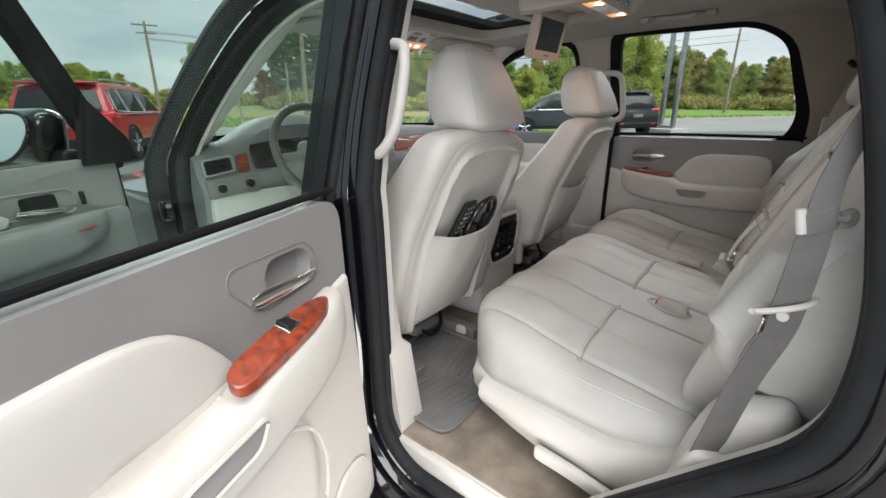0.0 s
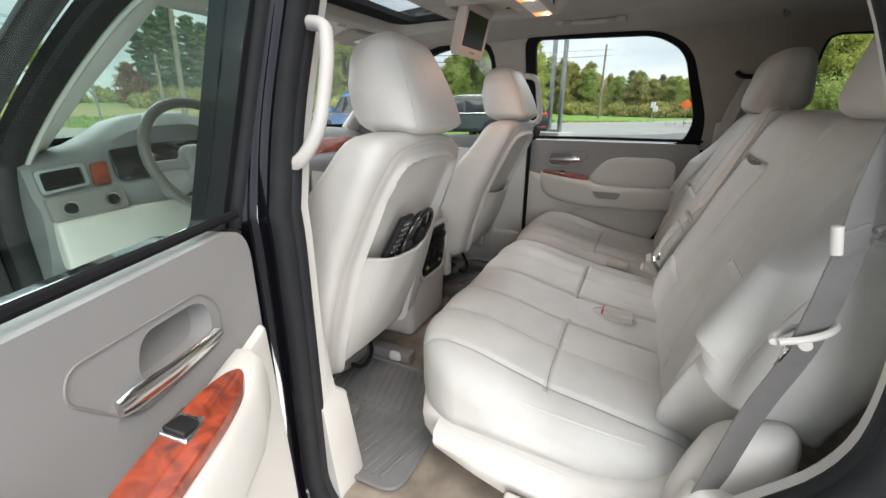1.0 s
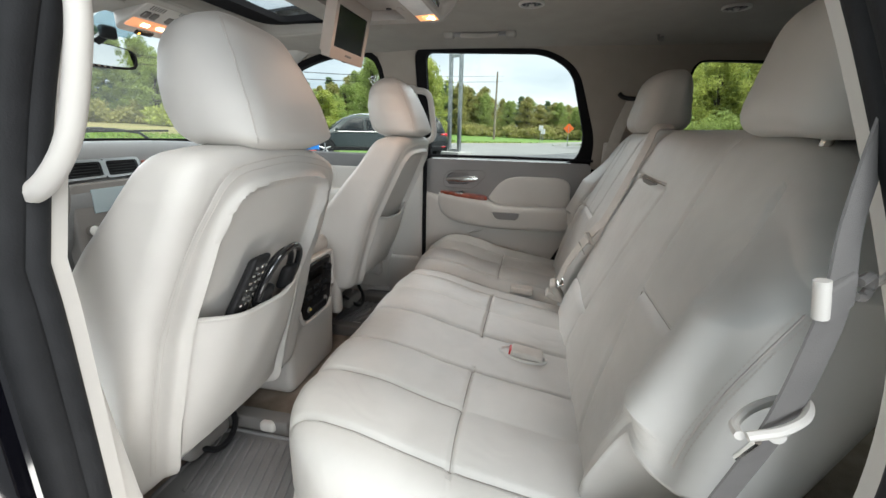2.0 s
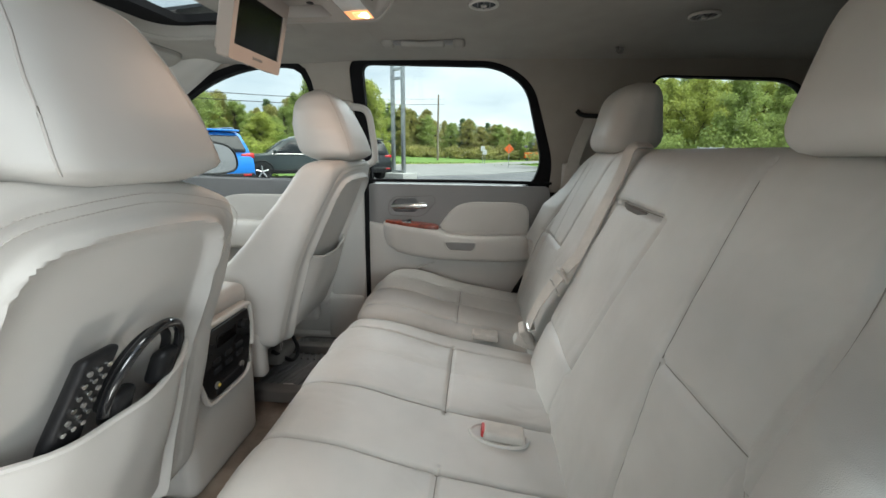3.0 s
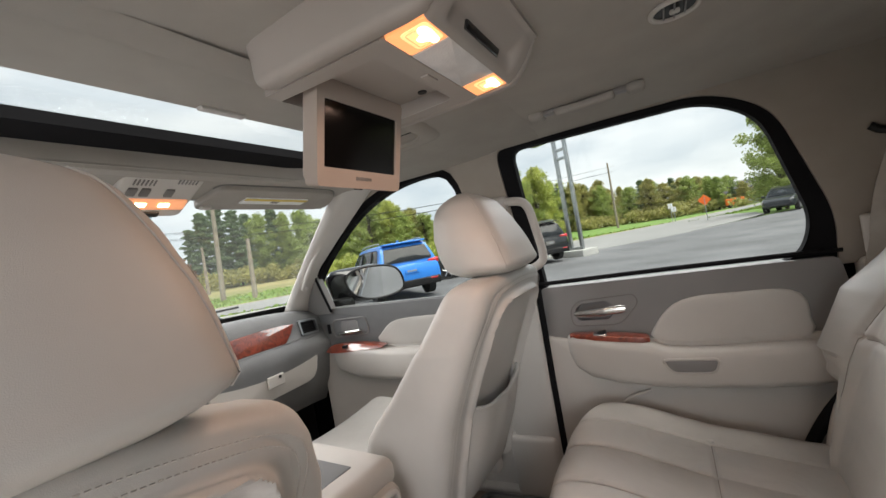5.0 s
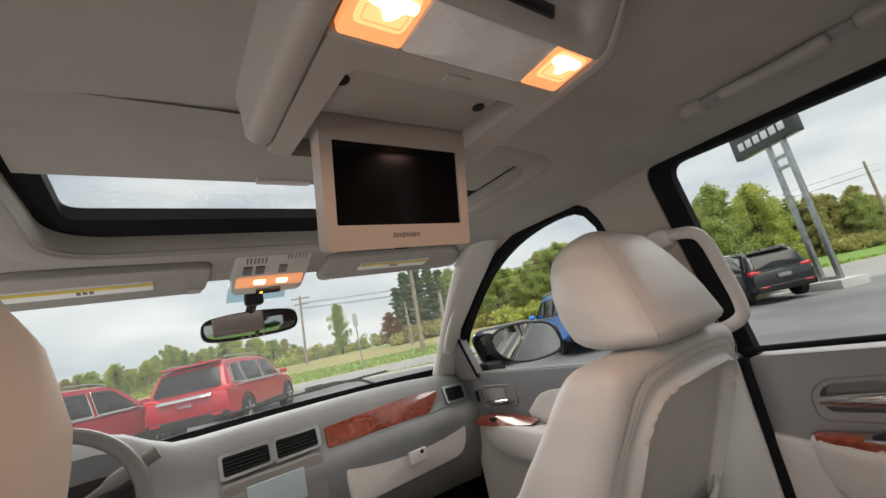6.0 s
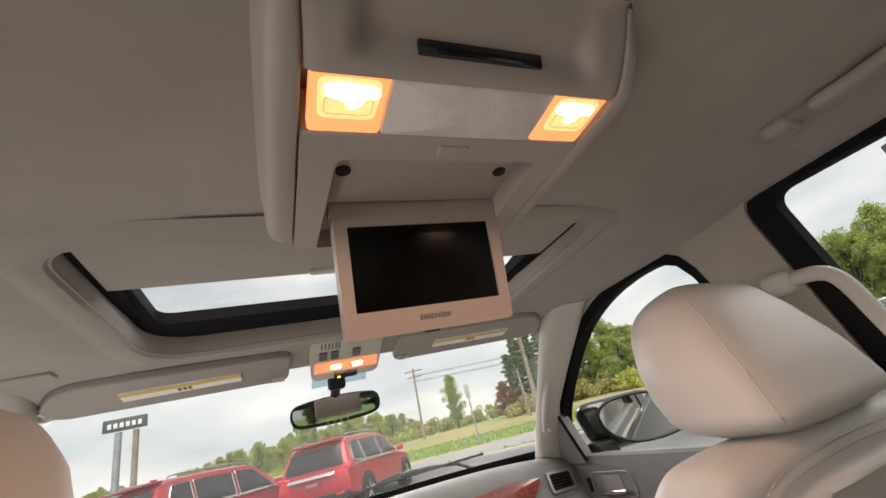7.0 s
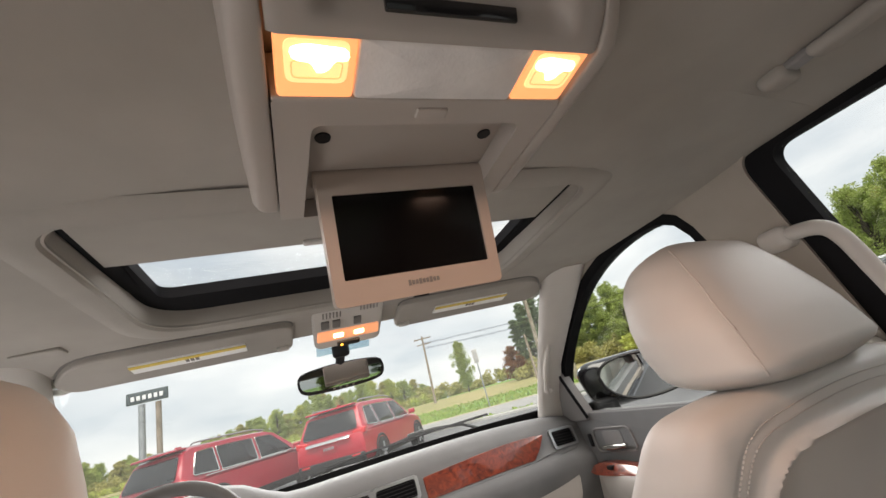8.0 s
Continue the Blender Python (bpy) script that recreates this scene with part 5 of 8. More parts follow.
def cushion_shape(x0, x1, left_end, right_end):
    cx = (x0 + x1) / 2

    def fn(p):
        x = cx + p.x
        y = p.y
        z = p.z
        if z > 0.02:
            z -= seat_grooves(x, y)
            for a, m, b in PLEATS.values():
                for lo, hi in ((a, m), (m, b)):
                    if lo < x < hi:
                        z += 0.009 * math.sin(math.pi * (x - lo) / (hi - lo)) ** 0.7
            z += wrinkle(x, y, 0.0, 0.0017)
            z += 0.010 * (1 - min(1.0, (abs(x - cx) / ((x1 - x0) / 2)) ** 4))
        z += 0.165 * y - 0.10 * max(0.0, y - 0.15) ** 1.6
        if left_end and p.x < -(x1 - x0) / 2 + 0.20:
            k = ((-(x1 - x0) / 2 + 0.20) - p.x) / 0.20
            y -= 0.10 * k ** 2.2 * max(0.0, y + 0.05) / 0.35
            z -= 0.02 * k ** 2
        z += 0.018 * math.exp(-((y - 0.19) / 0.12) ** 2) * (1 if z > 0.02 else 0)
        if right_end and p.x > (x1 - x0) / 2 - 0.18:
            k = (p.x - ((x1 - x0) / 2 - 0.18)) / 0.18
            y -= 0.06 * k ** 2.2 * max(0.0, y + 0.05) / 0.35
            z += 0.012 * k
        return (p.x, y, z)
    return fn


bench = thing("rear_bench", "grey leather rear bench with split folding backrest", "rear seat")


def seat_cushion(x0, x1, left_end, right_end):
    c = part("cushion", softbox(x1 - x0, 0.66, 0.19, 0.062, int((x1 - x0) / 0.0045), 140, 4, fn=cushion_shape(x0, x1, left_end, right_end), place=at((x0 + x1) / 2, 0.005, 0.795)), LEATHER_SEAT, bench, "worn grey leather seat cushion")
    fn, cx = cushion_shape(x0, x1, left_end, right_end), (x0 + x1) / 2
    top = lambda x, y: Vector(fn(Vector((x - cx, y, 0.095)))) + Vector((cx, 0.005, 0.7957))
    for a, m, b in PLEATS.values():
        if x0 < m < x1:
            lines = [[(x, -0.22 + 0.478 * k / 60) for k in range(61)] for x in (a, b)]
            lines.append([(a + (b - a) * k / 40, CROSS) for k in range(41)])
            if abs(m) > 0.3:
                lines.append([(m, CROSS + (0.258 - CROSS) * k / 40) for k in range(41)])
            for line in lines:
                part("seam", tube([top(x, y) for x, y in line], 0.0010, 5), SEAM, c)
    return c


c_left = seat_cushion(-0.715, 0.262, True, False)
c_right = seat_cushion(0.268, 0.790, False, True)
# stitched welt along the outer end
welt = curve_open([(-0.60, 0.300, 0.925), (-0.660, 0.250, 0.921), (-0.6855, 0.176, 0.905), (-0.690, 0.076, 0.883), (-0.690, -0.014, 0.865), (-0.6835, -0.113, 0.852), (-0.676, -0.215, 0.841)], 8)
part("welt", tube(welt, 0.0024, 6), LEATHER, c_left)
for dx, dz in ((0.008, 0.0045), (-0.007, -0.006)):
    part("stitching", stitches([p + Vector((dx, 0, dz)) for p in welt], 0.007, 0.0008), THREAD, c_left)

# plastic skirt under the cushion with its release lever
sk = []
for x, y1, zb in ((-0.735, 0.15, 0.70), (-0.70, 0.27, 0.675), (-0.60, 0.315, 0.66), (-0.3, 0.325, 0.655), (0.2, 0.325, 0.655), (0.6, 0.315, 0.66), (0.72, 0.25, 0.68)):
    sk.append([Vector((x, -0.30, zb - 0.02)), Vector((x, -0.30, 0.74)), Vector((x, y1 - 0.03, 0.775)), Vector((x, y1, 0.765)), Vector((x, y1 - 0.005, 0.73)), Vector((x, y1 - 0.04, zb + 0.01)), Vector((x, y1 - 0.08, zb))])
part("skirt", loft(sk), TRIM_LIGHT, bench, "beige plastic seat skirt", 75)
sd = []
for y, z0, z1 in ((0.22, 0.70, 0.775), (0.12, 0.66, 0.772), (0.0, 0.625, 0.765), (-0.12, 0.60, 0.762), (-0.22, 0.60, 0.79), (-0.30, 0.62, 0.84)):
    sd.append([Vector((-0.70, y, z0)), Vector((-0.735, y, z0 + 0.01)), Vector((-0.748, y, (z0 + z1) / 2)), Vector((-0.742, y, z1 - 0.01)), Vector((-0.72, y, z1)), Vector((-0.68, y, z1))])
part("side_shield", loft(sd), TRIM_LIGHT, bench, "beige side shield", 75)
part("release_lever", softbox(0.022, 0.20, 0.040, 0.010, 1, 5, 2, fn=lambda p: (p.x, p.y, p.z - 0.35 * max(0, -p.y) * 0.3 + 0.1 * p.y), place=at(-0.762, -0.06, 0.655)), TRIM_LIGHT, bench, "beige release lever")
for x in (-0.55, -0.1, 0.35, 0.6):
    part("leg", softbox(0.06, 0.40, 0.12, 0.02, 1, 2, 2, place=at(x, -0.02, 0.63)), GREY_PRINT, bench)


def bench_y(z):
    return interp(z, ((0.80, -0.235), (0.90, -0.255), (1.0, -0.290), (1.15, -0.350), (1.32, -0.418), (1.45, -0.470)))


def backrest(name, x0, x1, rules, crown=0.012, z0=0.80, z1=1.465, thick=0.17, sides=(0.0, 0.0), label="", proud=0.0, shoulder=0.0):
    cx, cz = (x0 + x1) / 2, (z0 + z1) / 2

    def fn(p):
        x, z = cx + p.x, cz + p.z
        y = p.y
        if p.y > 0.0:
            for kind, v, lo, hi, dep in rules:
                d, o = (x - v, z) if kind == "x" else (z - v, x)
                if kind == "s":
                    d, o = x - (v + dep * (z - 1.15)), z
                    if lo < o < hi:
                        y -= groove(d, 0.0065, 0.008)
                elif lo < o < hi:
                    y -= groove(d, 0.0065, dep)
            y += wrinkle(x, 0.0, z, 0.0016)
            y += crown * (1 - (p.x / ((x1 - x0) / 2)) ** 2) + 0.012 * math.sin(math.pi * min(1, max(0, (z - z0) / (z1 - z0))))
            if sides[0] and p.x < -(x1 - x0) / 2 + 0.16:
                k = ((-(x1 - x0) / 2 + 0.16) - p.x) / 0.16
                y += sides[0] * math.sin(min(1.0, k * 0.9) * math.pi * 0.62) * interp(z, ((0.9, 0.6), (1.1, 1.0), (1.25, 0.9), (1.4, 0.1)))
            if sides[1] and p.x > (x1 - x0) / 2 - 0.16:
                k = (p.x - ((x1 - x0) / 2 - 0.16)) / 0.16
                y += sides[1] * math.sin(min(1.0, k * 0.9) * math.pi * 0.62) * interp(z, ((0.9, 0.6), (1.1, 1.0), (1.25, 0.9), (1.4, 0.1)))
        dz = 0.0
        if shoulder and z > 1.25:
            side = p.x * (-1 if shoulder < 0 else 1) / ((x1 - x0) / 2)
            if side > 0.35:
                dz = -0.16 * ((side - 0.35) / 0.65) ** 1.8 * ((z - 1.25) / 0.215)
        low = max(0.0, min(1.0, ((-0.585 - x) if x < 0 else (x - 0.62)) / (0.10 if x < 0 else 0.05)))
        sill = 1.036 + 0.55 * (bench_y(max(z, 1.0)) - thick / 2 + p.y + 0.303)
        if z < sill + 0.10 and low > 0:
            f = max(0.0, sill + 0.10 - z) / (sill + 0.10 - z0)
            dz += (sill - z0) * f * low * low * (3 - 2 * low)
        return (p.x, y + proud, p.z + dz)

    lay_on = lambda p: Vector((cx + p.x, bench_y(cz + p.z) - thick / 2 + p.y, cz + p.z))
    back = part(name, softbox(x1 - x0, thick, z1 - z0, 0.045, max(6, int((x1 - x0) / 0.0055)), 3, max(8, int((z1 - z0) / 0.006)), fn=fn,
                              place=lay_on), LEATHER_SEAT, bench, label)
    for kind, v, lo, hi, dep in rules:
        if kind != "s" and dep < 0.006:
            continue
        line = []
        for k in range(41):
            o = lo + 0.003 + (hi - lo - 0.006) * k / 40
            x, z = (o, v) if kind == "z" else (v, o) if kind == "x" else (v + dep * (o - 1.15), o)
            if abs(x - cx) < (x1 - x0) / 2 - 0.045 and abs(z - cz) < (z1 - z0) / 2 - 0.045:
                line.append(lay_on(Vector(fn(Vector((x - cx, thick / 2, z - cz))))) + Vector((0, 0.0006, 0)))
        if len(line) > 2:
            part("seam", tube(line, 0.0022 if dep > 0.011 and kind == "z" else 0.0011, 5), SEAM, back)
    return back


ARM_RULES = [("z", 1.333, -0.150, 0.150, 0.014), ("s", -0.140, 0.985, 1.333, -0.12), ("s", 0.150, 0.985, 1.333, -0.16), ("z", 0.985, -0.12, 0.18, 0.008), ("x", 0.188, 0.85, 1.33, 0.004)]
b_left = backrest("backrest", -0.735, 0.187, [("x", -0.640, 0.98, 1.16, 0.007), ("z", 1.155, -0.64, -0.372, 0.009), ("s", -0.372, 1.155, 1.45, 0.14), ("s", -0.640, 1.155, 1.42, 0.30), ("s", -0.372, 0.88, 1.155, 0.35)] + ARM_RULES, 0.006, sides=(0.075, 0.0), label="wide grey leather backrest with folded centre armrest", shoulder=-1)
b_right = backrest("backrest", 0.192, 0.765, [("x", 0.640, 0.98, 1.16, 0.007), ("z", 1.155, 0.372, 0.64, 0.009), ("s", 0.372, 1.155, 1.45, -0.14), ("s", 0.640, 1.155, 1.42, -0.30), ("x", 0.50, 1.155, 1.44, 0.004)], 0.010, sides=(0.0, 0.06), label="narrow grey leather backrest with seams", shoulder=1)
bol = curve_open([(-0.7362, -0.400, 1.275), (-0.7362, -0.370, 1.220), (-0.7362, -0.347, 1.175), (-0.7362, -0.328, 1.130), (-0.7362, -0.314, 1.090), (-0.7362, -0.308, 1.058)], 8)
part("seam", tube(bol, 0.0016, 6), THREAD, b_left)
for dy in (0.0065, -0.0065):
    part("stitching", stitches([p + Vector((0, dy, 0.4 * dy)) for p in bol], 0.007, 0.0009), THREAD, b_left)
part("armrest_strap", strap(curve_open([(-0.06, bench_y(1.33) + 0.004, 1.326), (0.0, bench_y(1.33) + 0.020, 1.334), (0.05, bench_y(1.33) + 0.012, 1.337)], 5), (0, 0.3, 1), 0.012, 0.005), GREY_PRINT, b_left, "dark pull strap of the armrest")
part("armrest_latch", softbox(0.032, 0.016, 0.012, 0.005, 2, 1, 1, place=at(0.055, bench_y(1.33) + 0.016, 1.340)), TRIM_LIGHT, b_left)
part("armrest_base", softbox(0.30, 0.05, 0.19, 0.022, 6, 2, 4, fn=lambda p: (p.x - 0.12 * p.z, p.y + 0.008 * (1 - (p.x / 0.15) ** 2), p.z), place=lambda p: Vector((0.03 + p.x, bench_y(0.90 + p.z) - 0.012 + p.y, 0.90 + p.z))), LEATHER_SEAT, b_left)


def rear_headrest(x):
    h = part("headrest", softbox(0.262, 0.165, 0.205, 0.055, 20, 12, 16, fn=lambda p: (p.x * (1 - 0.06 * (p.z + 0.1) / 0.2), p.y + wrinkle(x + p.x, p.y, p.z, 0.0014) + 0.012 * (1 - (p.x / 0.13) ** 2) * (1 if p.y > 0 else 0) + 0.30 * max(0.0, p.z + 0.06) * max(0.0, 0.4 - p.y / 0.1), p.z + 0.006 * (1 - (p.x / 0.13) ** 2)), place=lambda p: Vector((x + p.x, -0.540 + p.y - 0.25 * p.z, 1.550 + p.z))), LEATHER, bench, "padded leather headrest")
    for sx in (-1, 1):
        part("headrest_post", tube([(x + sx * 0.05, -0.50, 1.47), (x + sx * 0.05, -0.49, 1.40)], 0.008, 8), CHROME, bench)


rear_headrest(-0.475)
rear_headrest(0.455)

# hinge covers at the ends of the bench
for sx, y0 in ((-1, -0.27), (1, -0.27)):
    part("hinge_cover", softbox(0.085, 0.155, 0.40, 0.042, 4, 8, 8, fn=lambda p: (p.x * (1 - 0.25 * max(0.0, p.z / 0.2) ** 2), (p.y * (1 - 0.30 * max(0.0, p.z / 0.2) ** 2) - 0.12 * p.z), p.z - 0.25 * (p.y + 0.05) * max(0.0, p.z / 0.2)), place=at(sx * 0.752, -0.325, 0.82)), TRIM_LIGHT, bench, "rounded beige hinge cover")

# ---- belts ----
def buckle(x, y, z, tilt, release=False, label="beige belt buckle in the seat gap"):
    b = thing("belt_buckle", label, "belt buckle", "belt buckles")
    m = pose(x, y, z, tilt, 0, 0)
    part("housing", softbox(0.046, 0.085, 0.024, 0.007, 2, 3, 1, place=posed(m)), WEBBING_LIGHT, b)
    if release:
        part("release", softbox(0.030, 0.010, 0.018, 0.003, 1, 1, 1, place=lambda p: m @ (p + Vector((0, 0.042, 0)))), surface("red_button", (0.45, 0.03, 0.03), 0.4, grain=0), b, "red release button")


buckle(-0.205, -0.13, 0.885, 8, True)
buckle(0.285, -0.10, 0.875, 5)
buckle(0.215, -0.225, 0.890, 20)
recess = thing("belt_pocket", "recessed belt buckle pocket in the seat cushion", "belt pocket")
part("rim", tube([Vector((-0.205 + 0.032 * math.cos(a), -0.12 + 0.06 * math.sin(a), 0.880 + 0.009 * math.sin(a))) for a in [2 * math.pi * k / 24 for k in range(24)]], 0.005, 6, closed=True), TRIM_LIGHT, recess)

belt = thing("seat_belt", "grey seat belt hanging over the seat edge from the door pillar", "seat belt", "seat belts")
bp = curve_open([(-0.755, -0.425, 1.62), (-0.792, -0.385, 1.50), (-0.826, -0.357, 1.40), (-0.842, -0.352, 1.334), (-0.838, -0.350, 1.27), (-0.828, -0.347, 1.205), (-0.815, -0.342, 1.15), (-0.806, -0.322, 1.06), (-0.802, -0.300, 0.93), (-0.802, -0.285, 0.85)], 6)
part("webbing", strap(bp, [Vector((-0.52, 0.84, 0.15))] * len(bp), [interp(p.z, ((0.9, 0.047), (1.18, 0.046), (1.30, 0.042), (1.35, 0.036), (1.40, 0.028), (1.55, 0.030))) for p in bp]), WEBBING, belt)
part("anchor_cover", softbox(0.040, 0.072, 0.15, 0.014, 2, 2, 2, fn=lambda p: (p.x, p.y + 0.30 * -p.z, p.z + 0.10 * p.y), place=at(-0.800, -0.286, 0.825)), TRIM_LIGHT, belt, "beige belt anchor cover")
guide = part("guide", tube(curve_open([(-0.849, -0.313, 1.199), (-0.847, -0.338, 1.208), (-0.833, -0.362, 1.215), (-0.811, -0.374, 1.218), (-0.801, -0.360, 1.212), (-0.806, -0.335, 1.201), (-0.826, -0.313, 1.195), (-0.845, -0.309, 1.196)], 6), 0.0045, 8), TRIM_LIGHT, belt, "plastic belt guide loop")
part("guide_stud", disc((-0.829, -0.344, 1.194), (-1, 0.1, 0.1), 0.0075, 0.008, 14), TRIM_LIGHT, belt)
part("latch_tongue", tube([(-0.843, -0.325, 1.192), (-0.834, -0.3245, 1.176), (-0.822, -0.324, 1.155)], 0.0035, 8), CHROME, belt, "steel belt tongue")
clip = part("belt_clip", softbox(0.009, 0.040, 0.032, 0.004, 1, 3, 2, fn=lambda p: (p.x - 0.10 * p.y, p.y, p.z), place=lambda p: pose(-0.842, -0.352, 1.334, -14, 0, 32) @ p), WEBBING, belt, "grey retaining clip")
part("clip_edge", tube([(-0.854, -0.331, 1.350), (-0.854, -0.334, 1.335), (-0.852, -0.338, 1.319)], 0.0058, 10), TRIM_LIGHT, clip, "pale clip edge")
hk = part("clip_hook", tube(curve_open([(-0.831, -0.370, 1.332), (-0.824, -0.381, 1.330), (-0.821, -0.386, 1.339), (-0.825, -0.381, 1.348), (-0.831, -0.371, 1.344)], 5), 0.0042, 8), GREY_PRINT, belt, "dark hook of the belt clip")
for dz in (0.03, 0.07):
    part("cord", tube(curve_open([(-0.822, -0.384, 1.338), (-0.812, -0.43, 1.340 + dz * 0.6), (-0.800, -0.49, 1.34 + dz)], 5), 0.0022, 6), WEBBING_LIGHT, hk)

mb = thing("seat_belt", "light grey centre seat belt crossing the backrest", "seat belt", "seat belts")
mp = curve_open([(0.175, -0.50, 1.475), (0.178, -0.455, 1.468), (0.165, -0.428, 1.40), (0.150, -0.345, 1.20), (0.150, -0.315, 1.155), (0.195, -0.250, 1.03), (0.215, -0.215, 0.915)], 8)
part("webbing", strap(mp, [Vector((1, 0.1, 0.25))] * len(mp), 0.047), WEBBING_LIGHT, mb)
part("tongue", softbox(0.062, 0.010, 0.045, 0.004, 2, 1, 2, place=lambda p: pose(0.155, -0.300, 1.125, -28, 12, 0) @ p), WEBBING_LIGHT, mb, "belt tongue with slider")
part("tongue_blade", softbox(0.024, 0.004, 0.05, 0.002, 1, 1, 1, place=lambda p: pose(0.168, -0.285, 1.085, -28, 12, 0) @ p), CHROME, mb)
part("buckle", softbox(0.052, 0.022, 0.075, 0.006, 2, 1, 2, place=lambda p: pose(0.213, -0.222, 0.915, -30, -15, 0) @ p), WEBBING_LIGHT, mb, "beige buckle with chrome edge")
part("buckle_plate", softbox(0.050, 0.024, 0.008, 0.002, 1, 1, 1, place=lambda p: pose(0.205, -0.232, 0.948, -30, -15, 0) @ p), CHROME, mb)

rb = thing("seat_belt", "grey seat belt running down the rear pillar", "seat belt", "seat belts")
part("webbing", strap(curve_open([(0.775, -0.50, 1.60), (0.79, -0.455, 1.46), (0.80, -0.43, 1.33), (0.795, -0.40, 1.22)], 6), (0, 1, 0.1), 0.047), WEBBING_LIGHT, rb)
part("anchor", tube(curve_open([(0.765, -0.435, 1.612), (0.760, -0.46, 1.595), (0.760, -0.53, 1.593), (0.765, -0.56, 1.612)], 5), 0.009, 8), BLACK, rb, "dark upper belt guide")
part("slide_cover", softbox(0.02, 0.07, 0.10, 0.008, 1, 2, 2, place=at(0.812, -0.44, 1.36)), TRIM_LIGHT, rb)

# ---- floor mats ----
def floor_mat(x0, x1, y0, y1, label):
    m = thing("floor_mat", label, "floor mat", "rubber floor mats")
    out = round_poly([(x0, y0), (x1, y0), (x1, y1), (x0, y1)], 0.05, 5)
    part("base", plate(out, lambda x, y, w: Vector((x, y, 0.582 + w)), 0.010, 0.0, 0.004), MAT_RUBBER, m)
    part("rim", tube([Vector((p.x, p.y, 0.592)) for p in out], 0.006, 6, closed=True), MAT_RUBBER, m)
    cx, cy = (x0 + x1) / 2, (y0 + y1) / 2
    n = 15
    for k in range(n):
        y = y0 + 0.035 + (y1 - y0 - 0.07) * k / (n - 1)
        for sx in (-1, 1):
            part("rib", softbox((x1 - x0) / 2 - 0.035, 0.011, 0.008, 0.003, 1, 1, 1, place=lambda p, y=y, sx=sx: Vector((cx + sx * ((x1 - x0) / 4 - 0.006) + p.x, y + p.y + sx * p.x * 0.25, 0.594 + p.z))), MAT_RUBBER, m)
    return m


floor_mat(-0.80, -0.34, 0.295, 0.72, "grey ribbed rubber floor mat on worn carpet")
floor_mat(0.34, 0.78, 0.30, 0.74, "grey ribbed rubber floor mat")

part("panel_rim", tube([rp_lay(p.x, p.y, 0.008) for p in round_poly([(-0.090, 0.815), (0.090, 0.815), (0.128, 0.93), (0.122, 1.022), (-0.122, 1.022), (-0.128, 0.93)], [0.03, 0.03, 0.04, 0.02, 0.02, 0.04], 5)], 0.007, 8, closed=True), TRIM_LIGHT, cc)


# ---- overhead fittings ----
def under(x, y, w):
    return Vector((x, y, 1.775 + w))


con = thing("overhead_console", "beige overhead console with two lit reading lamps", "overhead console")
body = [(-0.145, 0.115), (0.145, 0.115), (0.145, 0.455), (-0.145, 0.455)]
niche = round_poly([(-0.112, 0.285), (0.112, 0.285), (0.118, 0.46), (-0.118, 0.46)], [0.012, 0.012, 0.002, 0.002], 4)


def con_z(y):
    """The underside of the console: flat in front, swept up to the roof behind the lamps."""
    t = min(1.0, max(0.0, (0.1885 - y) / 0.0535))
    return 1.772 + 0.058 * (0.45 * t + 0.55 * t * t)


def scoop(x, y):
    """The hollow behind the lamps that holds the dark window."""
    side = min(1.0, max(0.0, (0.116 - abs(x)) / 0.022))
    side = side * side * (3 - 2 * side)
    deep = interp(y, ((0.130, 0.0), (0.138, 0.002), (0.150, 0.009), (0.162, 0.016), (0.169, 0.0195), (0.1725, 0.018), (0.1770, 0.008), (0.1815, 0.0), (0.19, 0.0)))
    return side * deep


part("front_frame", ring([(-0.145, 0.255), (0.145, 0.255), (0.145, 0.4605), (-0.145, 0.4605)], niche, lambda x, y, w: Vector((x, y, 1.772 + w)), 0.0, 0.05, 40), CONSOLE_PLASTIC, con)
part("niche_roof", softbox(0.25, 0.20, 0.012, 0.004, 1, 1, 1, place=at(0, 0.37, 1.804)), CONSOLE_PLASTIC, con, "recess for the folded screen")
part("niche_wall", softbox(0.24, 0.010, 0.05, 0.003, 1, 1, 1, place=at(0, 0.280, 1.799)), CONSOLE_PLASTIC, con)
shell_rows = []
for y in (0.1895, 0.1855, 0.1815, 0.1792, 0.1770, 0.1748, 0.1725, 0.1690, 0.1655, 0.162, 0.156, 0.150, 0.144, 0.138, 0.133, 0.128):
    row = []
    for k in range(49):
        x = 0.1445 * (k / 24 - 1)
        z = con_z(y) + scoop(x, y)
        edge = max(0.0, (abs(x) - 0.1385) / 0.006)
        row.append(Vector((x, y, z + 0.003 * edge * edge)))
    shell_rows.append(row)
part("rear_shell", thick_sheet(shell_rows, (0, 0.001, 0.012)), CONSOLE_PLASTIC, con, "", 60)
part("crossbar", softbox(0.29, 0.012, 0.05, 0.003, 1, 1, 1, place=at(0, 0.2615 - 0.006, 1.797)), CONSOLE_PLASTIC, con)
